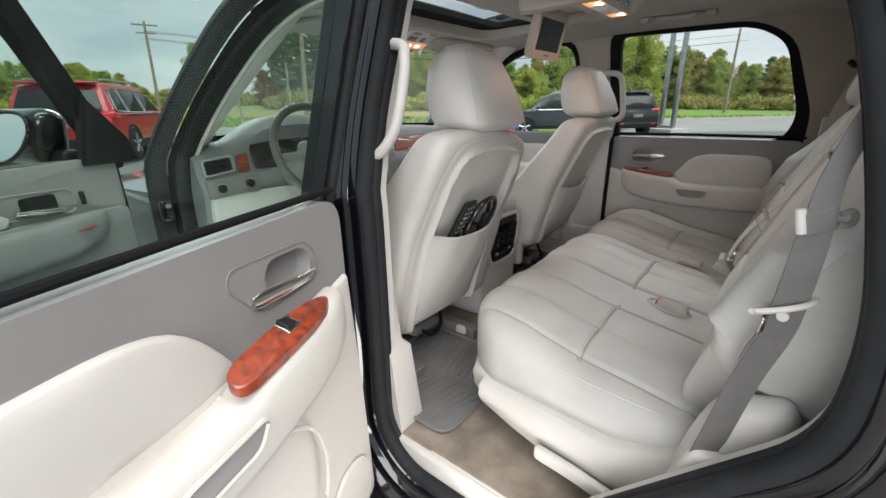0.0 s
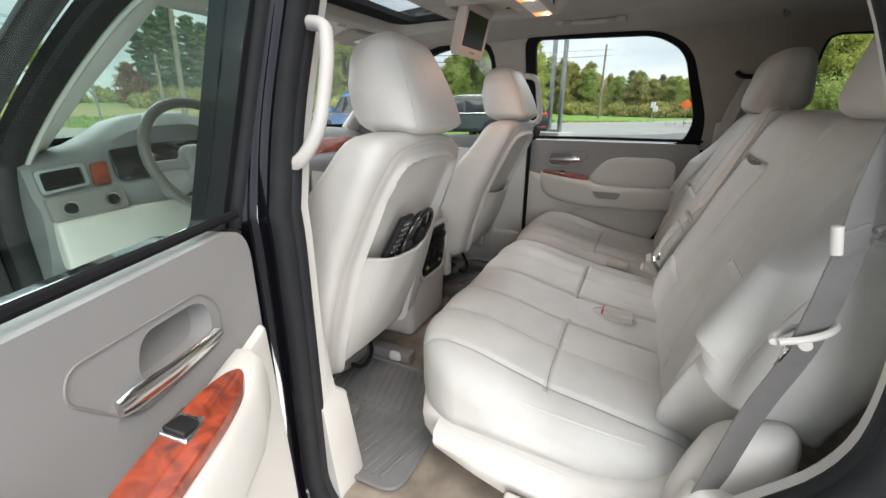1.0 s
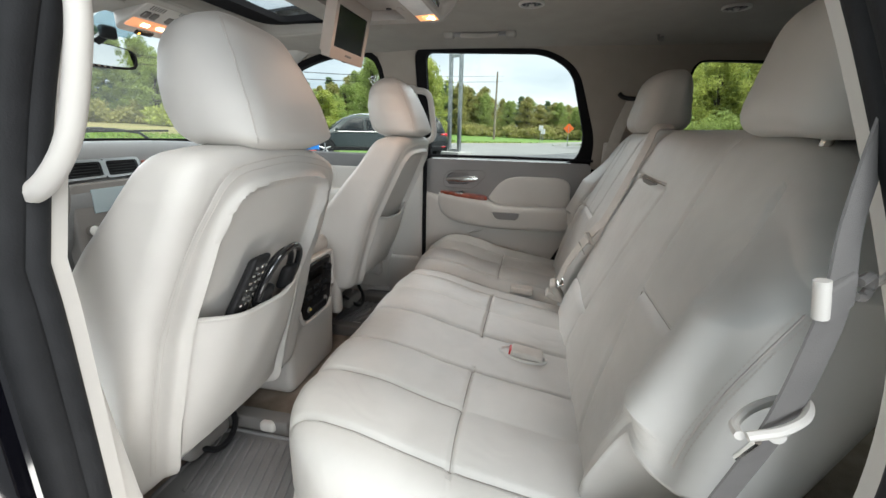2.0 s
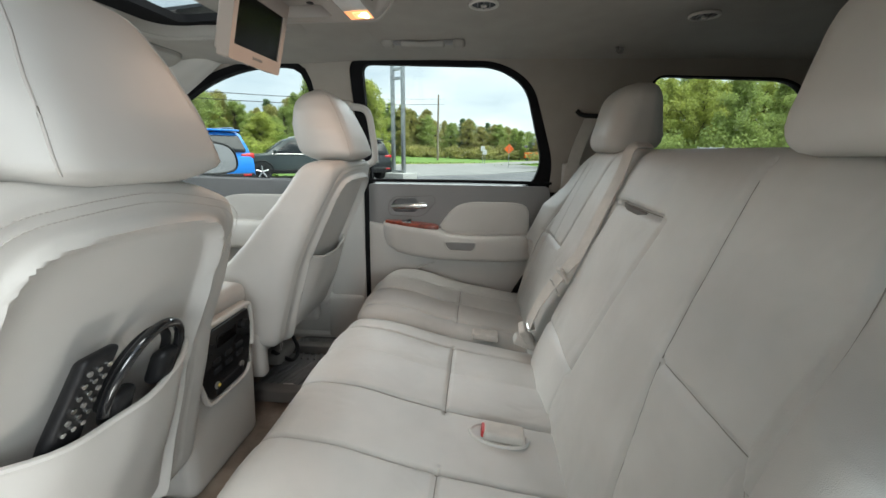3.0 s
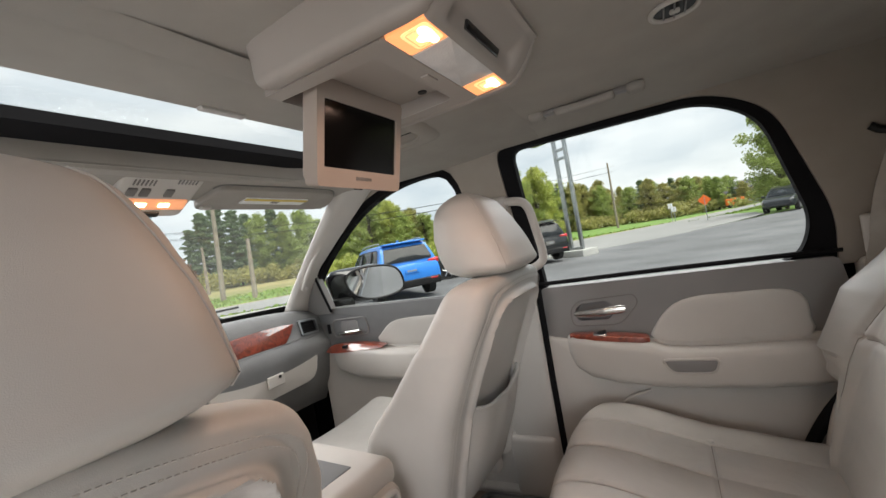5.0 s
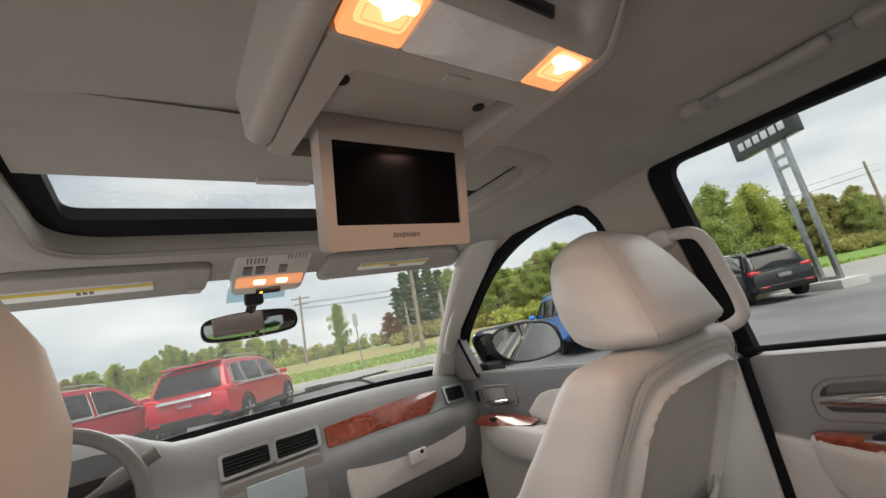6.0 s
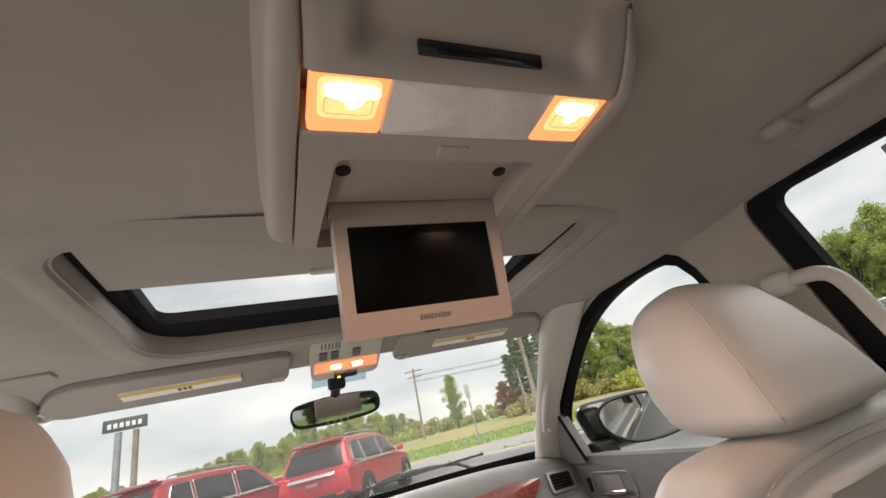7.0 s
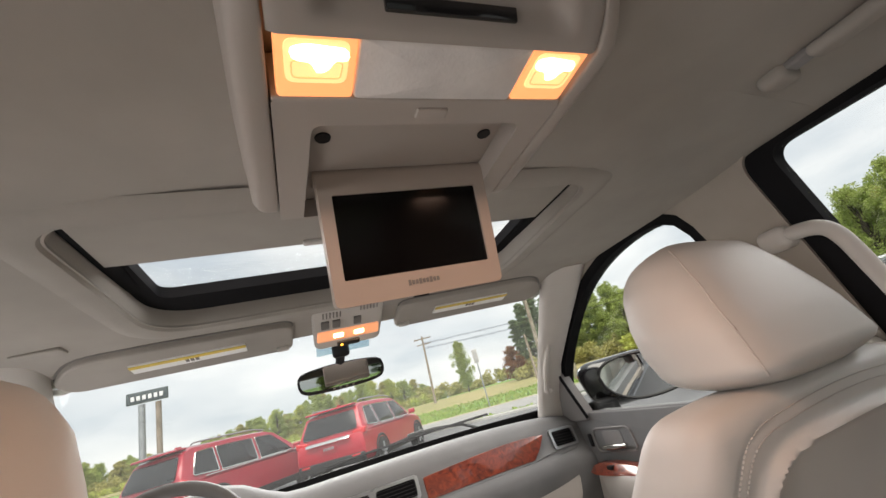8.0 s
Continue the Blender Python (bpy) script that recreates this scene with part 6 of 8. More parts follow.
for sx in (-1, 1):
    secs = []
    for y, xo in ((0.1335, 0.150), (0.138, 0.156), (0.145, 0.161), (0.155, 0.165), (0.17, 0.168), (0.185, 0.170), (0.21, 0.171), (0.25, 0.172), (0.35, 0.174), (0.43, 0.174), (0.447, 0.171), (0.455, 0.164), (0.4595, 0.155)):
        zc = con_z(y) + (0.0 if y < 0.44 else (y - 0.44) * 0.6)
        top = 1.842
        q = [(0.1462, zc + 0.003), (0.1472, zc + 0.0008), (0.1495, zc)] + [(xo - 0.012 + 0.012 * math.sin(a), zc + 0.012 - 0.012 * math.cos(a)) for a in (0.0, 0.4, 0.8, 1.2, 1.57)] + [(xo + 0.002, zc + 0.6 * (top - zc)), (xo + 0.006, top), (0.1462, top)]
        secs.append([Vector((sx * max(x, 0.1462), y, min(z, top))) for x, z in q])
    part("side_rail", loft(secs), CONSOLE_PLASTIC, con, "smooth beige side rail", 60)
lamp_y0, lamp_y1 = 0.190, 0.2495
for sx, dx in ((-1, 0.0), (1, 0.0)):
    lay = lambda x, y, w: Vector((x, y, 1.772 + 0.05 * (0.25 - y) + w))
    lens = round_poly([(sx * 0.140, lamp_y0), (sx * 0.079, lamp_y0), (sx * 0.079, lamp_y1), (sx * 0.140, lamp_y1)], 0.004, 3)
    ls = part("lamp_lens", plate(lens, lay, 0.0, 0.010, 0.002), LAMP_WARM, con, "lit orange-warm lamp lens")
    inner = round_poly([(sx * 0.134, lamp_y0 + 0.004), (sx * 0.085, lamp_y0 + 0.004), (sx * 0.086, lamp_y1 - 0.016), (sx * 0.133, lamp_y1 - 0.016)], 0.008, 4)
    part("reflector", plate(inner, lay, -0.0012, 0.004, 0.0008), LAMP_PEACH, ls, "glowing peach reflector")
    hot = curve_closed([(sx * 0.108 + x, 0.2075 + y) for x, y in ((-0.021, -0.006), (-0.010, -0.010), (0.006, -0.009), (0.020, -0.007), (0.022, 0.002), (0.012, 0.004), (0.007, 0.012), (-0.001, 0.015), (-0.007, 0.006), (-0.019, 0.003))], 28)
    part("bulb", plate(hot, lay, -0.0026, 0.002, 0.0008), LAMP_HOT, ls, "bright warm bulb")
    part("bulb_frame", tube([lay(p.x, p.y, -0.0015) for p in round_poly([(sx * 0.129, 0.212), (sx * 0.090, 0.212), (sx * 0.091, 0.228), (sx * 0.128, 0.228)], 0.004, 3)], 0.0007, 5, closed=True), LAMP_WARM, ls)
part("center_lens", plate(round_poly([(-0.078, lamp_y0), (0.078, lamp_y0), (0.078, lamp_y1), (-0.078, lamp_y1)], 0.003, 3), lambda x, y, w: Vector((x, y, 1.772 + 0.05 * (0.25 - y) + w - 0.006 * (1 - (x / 0.078) ** 2) * (1 if w < 0.005 else 0))), 0.0, 0.010, 0.002, 0.003), LENS_CLEAR, con, "frosted unlit centre lens")
part("slot", softbox(0.115, 0.0125, 0.006, 0.0015, 3, 1, 1, place=lambda p: Vector((p.x - 0.002, 0.1742 + p.y * 0.44 + p.z * 0.9, 1.7925 - p.y * 0.90 + p.z * 0.44))), GLOSS_BLACK, con, "dark infrared window")
part("release_button", softbox(0.032, 0.013, 0.004, 0.0015, 1, 1, 1, place=at(0.0, 0.268, 1.7715)), CONSOLE_PLASTIC, con)
for sx in (-1, 1):
    part("screw_boss", disc((sx * 0.096, 0.335, 1.799), (0, 0, -1), 0.0085, 0.003, 16), BLACK, con)

con.location = (0.004, 0.014, -0.006)

scr = thing("flip_down_screen", "flip-down video screen with a beige bezel, switched off", "video screen")
S_TL, S_BL = Vector((0, 0.402, 1.788)), Vector((0, 0.437, 1.648))
s_up = (S_TL - S_BL).normalized()
s_n = Vector((0, -s_up.z, s_up.y))
s_lay = lambda x, v, w: S_BL + Vector((x + 0.004, 0, 0)) + s_up * v + s_n * w
HGT = (S_TL - S_BL).length
part("bezel", ring(round_poly([(-0.108, -0.012), (0.108, -0.012), (0.110, HGT + 0.004), (-0.110, HGT + 0.004)], [0.008, 0.008, 0.004, 0.004], 4), round_poly([(-0.094, 0.018), (0.094, 0.018), (0.094, HGT - 0.024), (-0.094, HGT - 0.024)], 0.002, 2), s_lay, 0.004, -0.022, 40), SCREEN_BEZEL, scr, "beige screen bezel")
part("display", plate(round_poly([(-0.0945, 0.0175), (0.0945, 0.0175), (0.0945, HGT - 0.0235), (-0.0945, HGT - 0.0235)], 0.001, 2), s_lay, 0.0005, -0.018), SCREEN, scr, "black glossy display")
part("back_shell", softbox(0.214, 0.020, HGT, 0.008, 2, 2, 2, place=lambda p: s_lay(p.x, HGT / 2 + p.z - 0.003, -0.022 + p.y)), SCREEN_BEZEL, scr)
part("hinge", tube([s_lay(-0.112, HGT + 0.006, -0.012), s_lay(0.112, HGT + 0.006, -0.012)], 0.014, 12), SCREEN_BEZEL, scr)
for k in range(9):
    part("maker_mark", softbox(0.0034, 0.001, 0.0052 if k % 3 else 0.0068, 0.0003, 1, 1, 1, place=lambda p, k=k: s_lay(-0.018 + 0.0046 * k + p.x, 0.0045 + p.z, 0.0046 + p.y)), GREY_PRINT, scr)
part("release_tab", softbox(0.02, 0.004, 0.003, 0.001, 1, 1, 1, place=lambda p: s_lay(p.x - 0.004, -0.0125 + p.z, -0.004 + p.y)), BLACK, scr)

scr.location = (0.006, 0.012, -0.003)


def round_vent(x, y):
    v = thing("ceiling_vent", "round beige ceiling air vent with dark slats", "air vent", "ceiling air vents")
    z = ceil_z(x, y)
    part("bezel", tube([Vector((x + 0.036 * math.cos(a), y + 0.036 * math.sin(a), z - 0.003)) for a in [2 * math.pi * j / 28 for j in range(28)]], 0.0045, 8, closed=True), TRIM_LIGHT, v)
    part("backing", disc((x, y, z - 0.001), (0, 0, -1), 0.033, 0.001, 24), BLACK, v)
    for k in (-1, 0, 1):
        part("slat", softbox(0.058 if k == 0 else 0.046, 0.0025, 0.005, 0.001, 2, 1, 1, place=at(x, y + 0.016 * k, z - 0.0045)), TRIM_GREY, v)
    part("thumb_tab", softbox(0.010, 0.016, 0.007, 0.003, 1, 1, 1, place=at(x, y, z - 0.0065)), TRIM_LIGHT, v)


round_vent(0.256, -0.062)
round_vent(0.359, -0.671)
round_vent(-0.256, -0.062)
round_vent(-0.359, -0.671)

# folded assist handle over the right rear window
ah = thing("assist_handle", "folded beige assist handle along the ceiling edge", "assist handle")
part("grip", softbox(0.034, 0.15, 0.020, 0.009, 3, 6, 2, fn=lambda p: (p.x, p.y, p.z + 0.5 * p.y * p.y), place=at(0.560, 0.140, 1.804)), HEADLINER, ah)
for y in (0.262, 0.018):
    part("mount", softbox(0.050, 0.042, 0.026, 0.012, 2, 2, 2, place=at(0.566, y, 1.810)), HEADLINER, ah)
for y in (0.228, 0.052):
    part("pivot", softbox(0.030, 0.034, 0.012, 0.005, 1, 1, 1, place=at(0.563, y, 1.812)), TRIM_GREY, ah)
hook = thing("coat_hook", "small dark coat hook on the ceiling edge", "coat hook")
part("hook", tube(curve_open([(0.62, -0.52, 1.81), (0.615, -0.525, 1.792), (0.60, -0.53, 1.786), (0.59, -0.53, 1.794)], 5), 0.006, 8), GREY_PRINT, hook)

# sun visors
def visor(sgn):
    v = thing("sun_visor", "folded cloth sun visor with a warning label", "sun visor", "sun visors")
    out = round_poly([(sgn * 0.135, 1.020), (sgn * 0.56, 1.000), (sgn * 0.62, 1.10), (sgn * 0.60, 1.150), (sgn * 0.14, 1.170)], [0.03, 0.06, 0.05, 0.03, 0.03], 5)
    lay = lambda x, y, w: Vector((x, y, 1.778 - (y - 1.01) * 0.16 - 0.03 * (abs(x) - 0.14) ** 2 + w))
    part("panel", plate(out, lay, -0.010, 0.008, 0.006), HEADLINER, v, "padded cloth visor")
    rim = [q for q in out if q.y < 1.13]
    # dark tube drawn along the visor in place of its recess shadow
    part("edge_seal", tube([lay(q.x, q.y - 0.004, 0.004) for q in sorted(rim, key=lambda q: q.x)], 0.0028, 6), GREY_PRINT, v, "dark edge of the visor recess")
    lab = [(sgn * 0.245, 1.062), (sgn * 0.475, 1.056), (sgn * 0.475, 1.098), (sgn * 0.245, 1.103)]
    lb = part("label", plate([Vector(p) for p in lab], lay, -0.0150, -0.010), WHITE_LABEL, v, "white warning label")
    part("label_band", plate([Vector(p) for p in [(sgn * 0.245, 1.062), (sgn * 0.475, 1.056), (sgn * 0.475, 1.0695), (sgn * 0.245, 1.0755)]], lay, -0.0162, -0.0151), YELLOW, lb, "yellow header band")
    for k in range(3):
        part("label_print", plate([Vector(p) for p in [(sgn * (0.345 + 0.010 * k), 1.076), (sgn * (0.352 + 0.010 * k), 1.076), (sgn * (0.352 + 0.010 * k), 1.090), (sgn * (0.345 + 0.010 * k), 1.090)]], lay, -0.0162, -0.0151), GREY_PRINT, lb)
    part("clip", softbox(0.030, 0.016, 0.010, 0.003, 2, 1, 1, place=lambda p: lay(sgn * 0.165 + p.x, 1.140 + p.y, -0.014 + p.z)), TRIM_LIGHT, v)
    part("arm", tube(curve_open([lay(sgn * 0.60, 1.145, 0.002), lay(sgn * 0.63, 1.16, 0.004), lay(sgn * 0.655, 1.15, 0.012)], 4), 0.007, 8), TRIM_LIGHT, v)


visor(-1)
visor(1)

# front map lamp console
dome = thing("map_lamp_console", "front roof console with lit map lamps and switches", "map lamp")
d_lay = lambda x, y, w: Vector((x, y, 1.770 - (y - 1.06) * 0.46 + w))
part("housing", plate(round_poly([(-0.092, 0.985), (0.092, 0.985), (0.088, 1.145), (-0.088, 1.145)], 0.02, 5), d_lay, -0.012, 0.03, 0.008), TRIM_LIGHT, dome)
dl = part("lens", plate(round_poly([(-0.080, 1.075), (0.080, 1.075), (0.082, 1.112), (-0.082, 1.112)], 0.006, 3), d_lay, -0.0145, -0.010, 0.001), LAMP_DIM, dome, "lit warm lens")
for sx in (-1, 1):
    part("bulb", softbox(0.026, 0.013, 0.004, 0.0019, 2, 2, 1, place=lambda p, sx=sx: d_lay(sx * 0.027 + p.x, 1.092 + p.y, -0.0165 + p.z)), LAMP_HOT, dl)
for x in (-0.060, -0.032, 0.022):
    part("switch", softbox(0.020, 0.024, 0.006, 0.002, 1, 1, 1, place=lambda p, x=x: d_lay(x + p.x, 1.050 + p.y, -0.0145 + p.z)), GREY_PRINT, dome)
for k in range(6):
    part("slot", softbox(0.0035, 0.018, 0.003, 0.001, 1, 1, 1, place=lambda p, k=k: d_lay(-0.064 + 0.0085 * k + p.x, 1.020 + p.y, -0.0125 + p.z)), GREY_PRINT, dome)
for k in range(6):
    part("slot", softbox(0.0035, 0.014, 0.003, 0.001, 1, 1, 1, place=lambda p, k=k: d_lay(0.030 + 0.0085 * k + p.x, 1.012 + p.y, -0.0125 + p.z)), TRIM_GREY, dome)
part("indicator", softbox(0.060, 0.016, 0.006, 0.002, 1, 1, 1, place=lambda p: d_lay(0.0 + p.x, 1.130 + p.y, -0.0145 + p.z)), BLACK, dome)
part("indicator_light", softbox(0.007, 0.005, 0.002, 0.0008, 1, 1, 1, place=lambda p: d_lay(-0.018 + p.x, 1.130 + p.y, -0.0185 + p.z)), AMBER, dome)
for k in range(2):
    area_lamp("reading_lamp", (-0.104 + 0.216 * k, 0.234, 1.7565), (-0.104 + 0.216 * k, 0.214, 0.9), 0.05, 0.04, 0.42, (1.0, 0.66, 0.49))
area_lamp("map_lamp", (0, 1.092, 1.732), (0, 1.05, 0.9), 0.11, 0.025, 0.25, (1.0, 0.66, 0.40))

mirror = thing("rear_view_mirror", "interior rear-view mirror with black housing", "rear-view mirror")
m_pose = pose(-0.014, 1.302, 1.662, 3, 0, -3) @ Matrix.Scale(0.94, 4)
m_out = curve_closed([(-0.135, -0.012), (-0.128, 0.024), (-0.08, 0.036), (0, 0.040), (0.08, 0.036), (0.128, 0.024), (0.135, -0.012), (0.115, -0.034), (0.04, -0.040), (-0.04, -0.040), (-0.115, -0.034)], 44)
m_lay = lambda x, z, w: m_pose @ Vector((x, -w, z))
part("housing", plate(m_out, m_lay, -0.006, -0.045, 0.012), BLACK, mirror)
part("rim", ring([p * 1.0 for p in m_out], [Vector((p.x * 0.95, p.y * 0.86 + 0.003)) for p in m_out], m_lay, 0.003, -0.006, 50), BLACK, mirror)
part("mirror_glass", plate([Vector((p.x * 0.95, p.y * 0.86 + 0.003)) for p in m_out], m_lay, 0.001, -0.004), MIRROR, mirror, "silvered mirror glass")
for k in range(4):
    part("button", softbox(0.008, 0.004, 0.006, 0.001, 1, 1, 1, place=lambda p, k=k: m_lay(-0.030 + 0.02 * k + p.x, -0.036 + p.z, 0.003 + p.y)), GREY_PRINT, mirror)
part("stem", tube(curve_open([(-0.012, 1.332, 1.672), (-0.012, 1.315, 1.698), (-0.010, 1.268, 1.722)], 5), 0.014, 8), BLACK, mirror)
part("bracket", softbox(0.05, 0.03, 0.04, 0.01, 1, 1, 1, place=at(-0.010, 1.258, 1.728)), BLACK, mirror)

# ---- dashboard ----
dash = thing("dashboard", "grey dashboard with burl wood strip and air vents", "dashboard")
PROFILE = [(1.80, 1.272), (1.66, 1.312), (1.57, 1.328), (1.51, 1.330), (1.478, 1.322), (1.456, 1.306), (1.444, 1.285), (1.436, 1.250), (1.428, 1.215), (1.412, 1.198), (1.400, 1.175), (1.402, 1.145), (1.43, 1.02), (1.50, 0.90), (1.72, 0.85), (1.78, 1.10)]


def dash_bow(x):
    return 0.05 * (abs(x) / 0.8) ** 2.2


def hood(x):
    """The rise of the instrument hood before the driver."""
    return 0.085 * math.exp(-((x + 0.46) / 0.19) ** 4)


secs = []
for k in range(33):
    x = -0.86 + 1.72 * k / 32
    b = dash_bow(x)
    sec = []
    for i, (y, z) in enumerate(PROFILE):
        up = (hood(x) + 0.022 * (1 - (x / 0.86) ** 2)) * (0, 0.5, 0.9, 1.0, 1.0, 0.8, 0.4)[i] if i < 7 else 0
        back = -0.05 * math.exp(-((x + 0.46) / 0.2) ** 4) if i in (3, 4, 5) else 0
        sec.append(Vector((x, y + b + back, z + up - 0.03 * (abs(x) / 0.86) ** 4)))
    secs.append(sec)
part("top_pad", loft(secs), DASH_GREY, dash, "soft grey dashboard pad", 60)
f_lay = lambda x, z, w: Vector((x, 1.429 + 0.22 * (z - 1.215) + dash_bow(x) - w, z - 0.03 * (abs(x) / 0.86) ** 4))
strip = [(0.19, 1.212)] + [(x, 1.212 + 0.0 * x) for x in (0.3, 0.4, 0.5, 0.6)] + [(0.64, 1.245), (0.672, 1.283), (0.60, 1.288), (0.5, 1.288), (0.4, 1.285), (0.3, 1.281), (0.19, 1.276)]
part("wood_strip", plate(round_poly(strip, 0.006, 3), f_lay, 0.007, -0.02, 0.003), WOOD, dash, "glossy burl wood dashboard strip")
low = [(0.19, 1.188), (0.4, 1.186), (0.6, 1.190), (0.80, 1.215), (0.80, 1.235), (0.6, 1.208), (0.4, 1.206), (0.19, 1.206)]
part("strip_edge", plate(round_poly(low, 0.004, 2), f_lay, 0.010, -0.02, 0.004), DASH_GREY, dash)


def dash_vent(name, x0, x1, z0, z1, slats):
    fr = part(name, ring(round_poly([(x0 - 0.010, z0 - 0.008), (x1 + 0.010, z0 - 0.004), (x1 + 0.012, z1 + 0.008), (x0 - 0.010, z1 + 0.008)], 0.012, 4), round_poly([(x0, z0), (x1, z0 + 0.003), (x1, z1), (x0, z1)], 0.008, 3), f_lay, 0.014, -0.01, 36), STEEL, dash, "pale satin bezel")
    part("backing", plate(round_poly([(x0, z0), (x1, z0), (x1, z1), (x0, z1)], 0.006, 3), f_lay, 0.003, -0.01), BLACK, fr)
    for k in range(slats):
        z = z0 + (z1 - z0) * (k + 0.7) / (slats + 0.4)
        part("slat", softbox(x1 - x0, 0.008, 0.0028, 0.001, 3, 1, 1, place=lambda p, z=z: f_lay((x0 + x1) / 2 + p.x, z + p.z, 0.008 + p.y)), BLACK, fr)


dash_vent("side_vent", 0.705, 0.80, 1.232, 1.284, 5)
dash_vent("center_vent", 0.035, 0.160, 1.232, 1.284, 5)
dash_vent("center_vent", -0.110, 0.015, 1.232, 1.284, 5)
dash_vent("side_vent", -0.830, -0.728, 1.228, 1.282, 5)
part("glovebox_lid", plate(round_poly([(0.24, 1.015), (0.74, 1.015), (0.77, 1.165), (0.22, 1.165)], [0.03, 0.06, 0.03, 0.02], 5), lambda x, z, w: Vector((x, 1.418 + dash_bow(x) - w + 0.05 * max(0, 1.14 - z), z)), 0.014, -0.02, 0.010), TRIM_LIGHT, dash, "beige glovebox lid")
part("glovebox_latch", softbox(0.075, 0.012, 0.045, 0.005, 2, 1, 2, place=lambda p: Vector((0.50 + p.x, 1.418 + p.y, 1.085 + p.z))), TRIM_LIGHT, dash)
part("latch_lock", disc((0.515, 1.411, 1.097), (0, -1, 0), 0.007, 0.002, 12), BLACK, dash)
stack = part("center_stack", plate(round_poly([(-0.13, 0.92), (0.17, 0.92), (0.165, 1.215), (-0.125, 1.215)], 0.02, 4), lambda x, z, w: Vector((x, 1.435 - w, z)), 0.03, -0.02, 0.01), GREY_PRINT, dash, "dark grey centre stack")
part("radio_screen", softbox(0.16, 0.006, 0.085, 0.004, 1, 1, 1, place=at(0.02, 1.402, 1.150)), surface("pale_display", (0.30, 0.36, 0.38), 0.25, grain=0), stack)
for k in range(2):
    part("knob", disc((-0.085 + 0.21 * k, 1.404, 1.05), (0, -1, 0.1), 0.019, 0.018, 18), CHROME, stack)
for k in range(10):
    part("button", softbox(0.022, 0.006, 0.012, 0.003, 1, 1, 1, place=at(-0.035 + 0.028 * (k % 5), 1.402, 1.065 - 0.026 * (k // 5))), BLACK, stack)
part("wood_end", plate(round_poly([(-0.708, 1.216), (-0.660, 1.216), (-0.655, 1.288), (-0.700, 1.284)], 0.008, 3), f_lay, 0.012, -0.02, 0.003), WOOD, dash, "burl wood end piece")
part("switch_panel", plate(round_poly([(-0.845, 1.138), (-0.645, 1.138), (-0.645, 1.210), (-0.845, 1.210)], 0.012, 4), f_lay, 0.035, -0.02, 0.004), GREY_PRINT, dash, "dark switch panel")
for x in (-0.800, -0.690):
    part("knob", disc(f_lay(x, 1.174, 0.035), (0, -1, 0.05), 0.022, 0.012, 20), CHROME, dash, "chrome-ringed rotary switch")
    part("knob_cap", disc(f_lay(x, 1.174, 0.047), (0, -1, 0.05), 0.0175, 0.006, 18), BLACK, dash)
part("knee_panel", plate(round_poly([(-0.84, 0.95), (-0.25, 0.95), (-0.25, 1.120), (-0.84, 1.125)], 0.02, 4), lambda x, z, w: Vector((x, 1.40 + dash_bow(x) - w, z)), 0.02, -0.02, 0.012), TRIM_LIGHT, dash, "light beige knee panel")
part("cluster", plate(round_poly([(-0.64, 1.215), (-0.30, 1.215), (-0.30, 1.345), (-0.64, 1.345)], 0.03, 5), f_lay, 0.012, -0.02, 0.004), GLOSS_BLACK, dash, "dark instrument cluster")
part("grille", softbox(0.10, 0.03, 0.006, 0.002, 2, 1, 1, place=at(-0.60, 1.70, 1.296)), BLACK, dash)

dash.location.z = 0.030

wheel = thing("steering_wheel", "grey leather steering wheel with column stalks", "steering wheel")
w_pose = pose(-0.475, 1.215, 1.315, -24, 0, 0)
rim = [w_pose @ Vector((0.19 * math.cos(a), 0, 0.19 * math.sin(a))) for a in [2 * math.pi * j / 40 for j in range(40)]]
part("rim", tube(rim, 0.0165, 10, closed=True), surface("wheel_leather", (0.11, 0.103, 0.096), 0.5, grain=0.1, grain_scale=900, dist=0.0004, voronoi=True), wheel, "grey leather rim")
part("hub", softbox(0.15, 0.06, 0.13, 0.03, 3, 2, 3, place=lambda p: w_pose @ (p + Vector((0, 0.02, -0.015)))), TRIM_GREY, wheel)
for sx in (-1, 1):
    part("spoke", softbox(0.13, 0.022, 0.035, 0.010, 3, 1, 2, place=lambda p, sx=sx: w_pose @ (p + Vector((sx * 0.125, 0.012, -0.01 - 0.1 * abs(p.x))))), TRIM_GREY, wheel)
part("column", tube([w_pose @ Vector((0, 0.04, 0)), w_pose @ Vector((0, 0.28, -0.02))], 0.055, 14), TRIM_GREY, wheel)
part("stalk", tube(curve_open([w_pose @ Vector((0.05, 0.07, 0.03)), w_pose @ Vector((0.13, 0.06, 0.07)), w_pose @ Vector((0.22, 0.04, 0.105))], 5), [0.010] * 5 + [0.017] * 6, 10), GREY_PRINT, wheel)

# outside right, wiper on the glass
wiper = thing("windscreen_wiper", "black windscreen wiper resting on the glass", "wiper")
part("blade", tube([screen_point(u, 0.762 - 0.045 * u, 0.014) for u in (-0.10, 0.06, 0.22, 0.40, 0.58, 0.68)], 0.005, 6), FELT, wiper)
part("arm", tube([screen_point(0.30, 0.742, 0.024), screen_point(0.42, 0.745, 0.028), screen_point(0.56, 0.775, 0.030), screen_point(0.66, 0.86, 0.03)], 0.0065, 6), BLACK, wiper)
part("hinge", softbox(0.07, 0.022, 0.018, 0.006, 2, 1, 1, place=lambda p: screen_point(0.33, 0.742, 0.024) + p), BLACK, wiper)
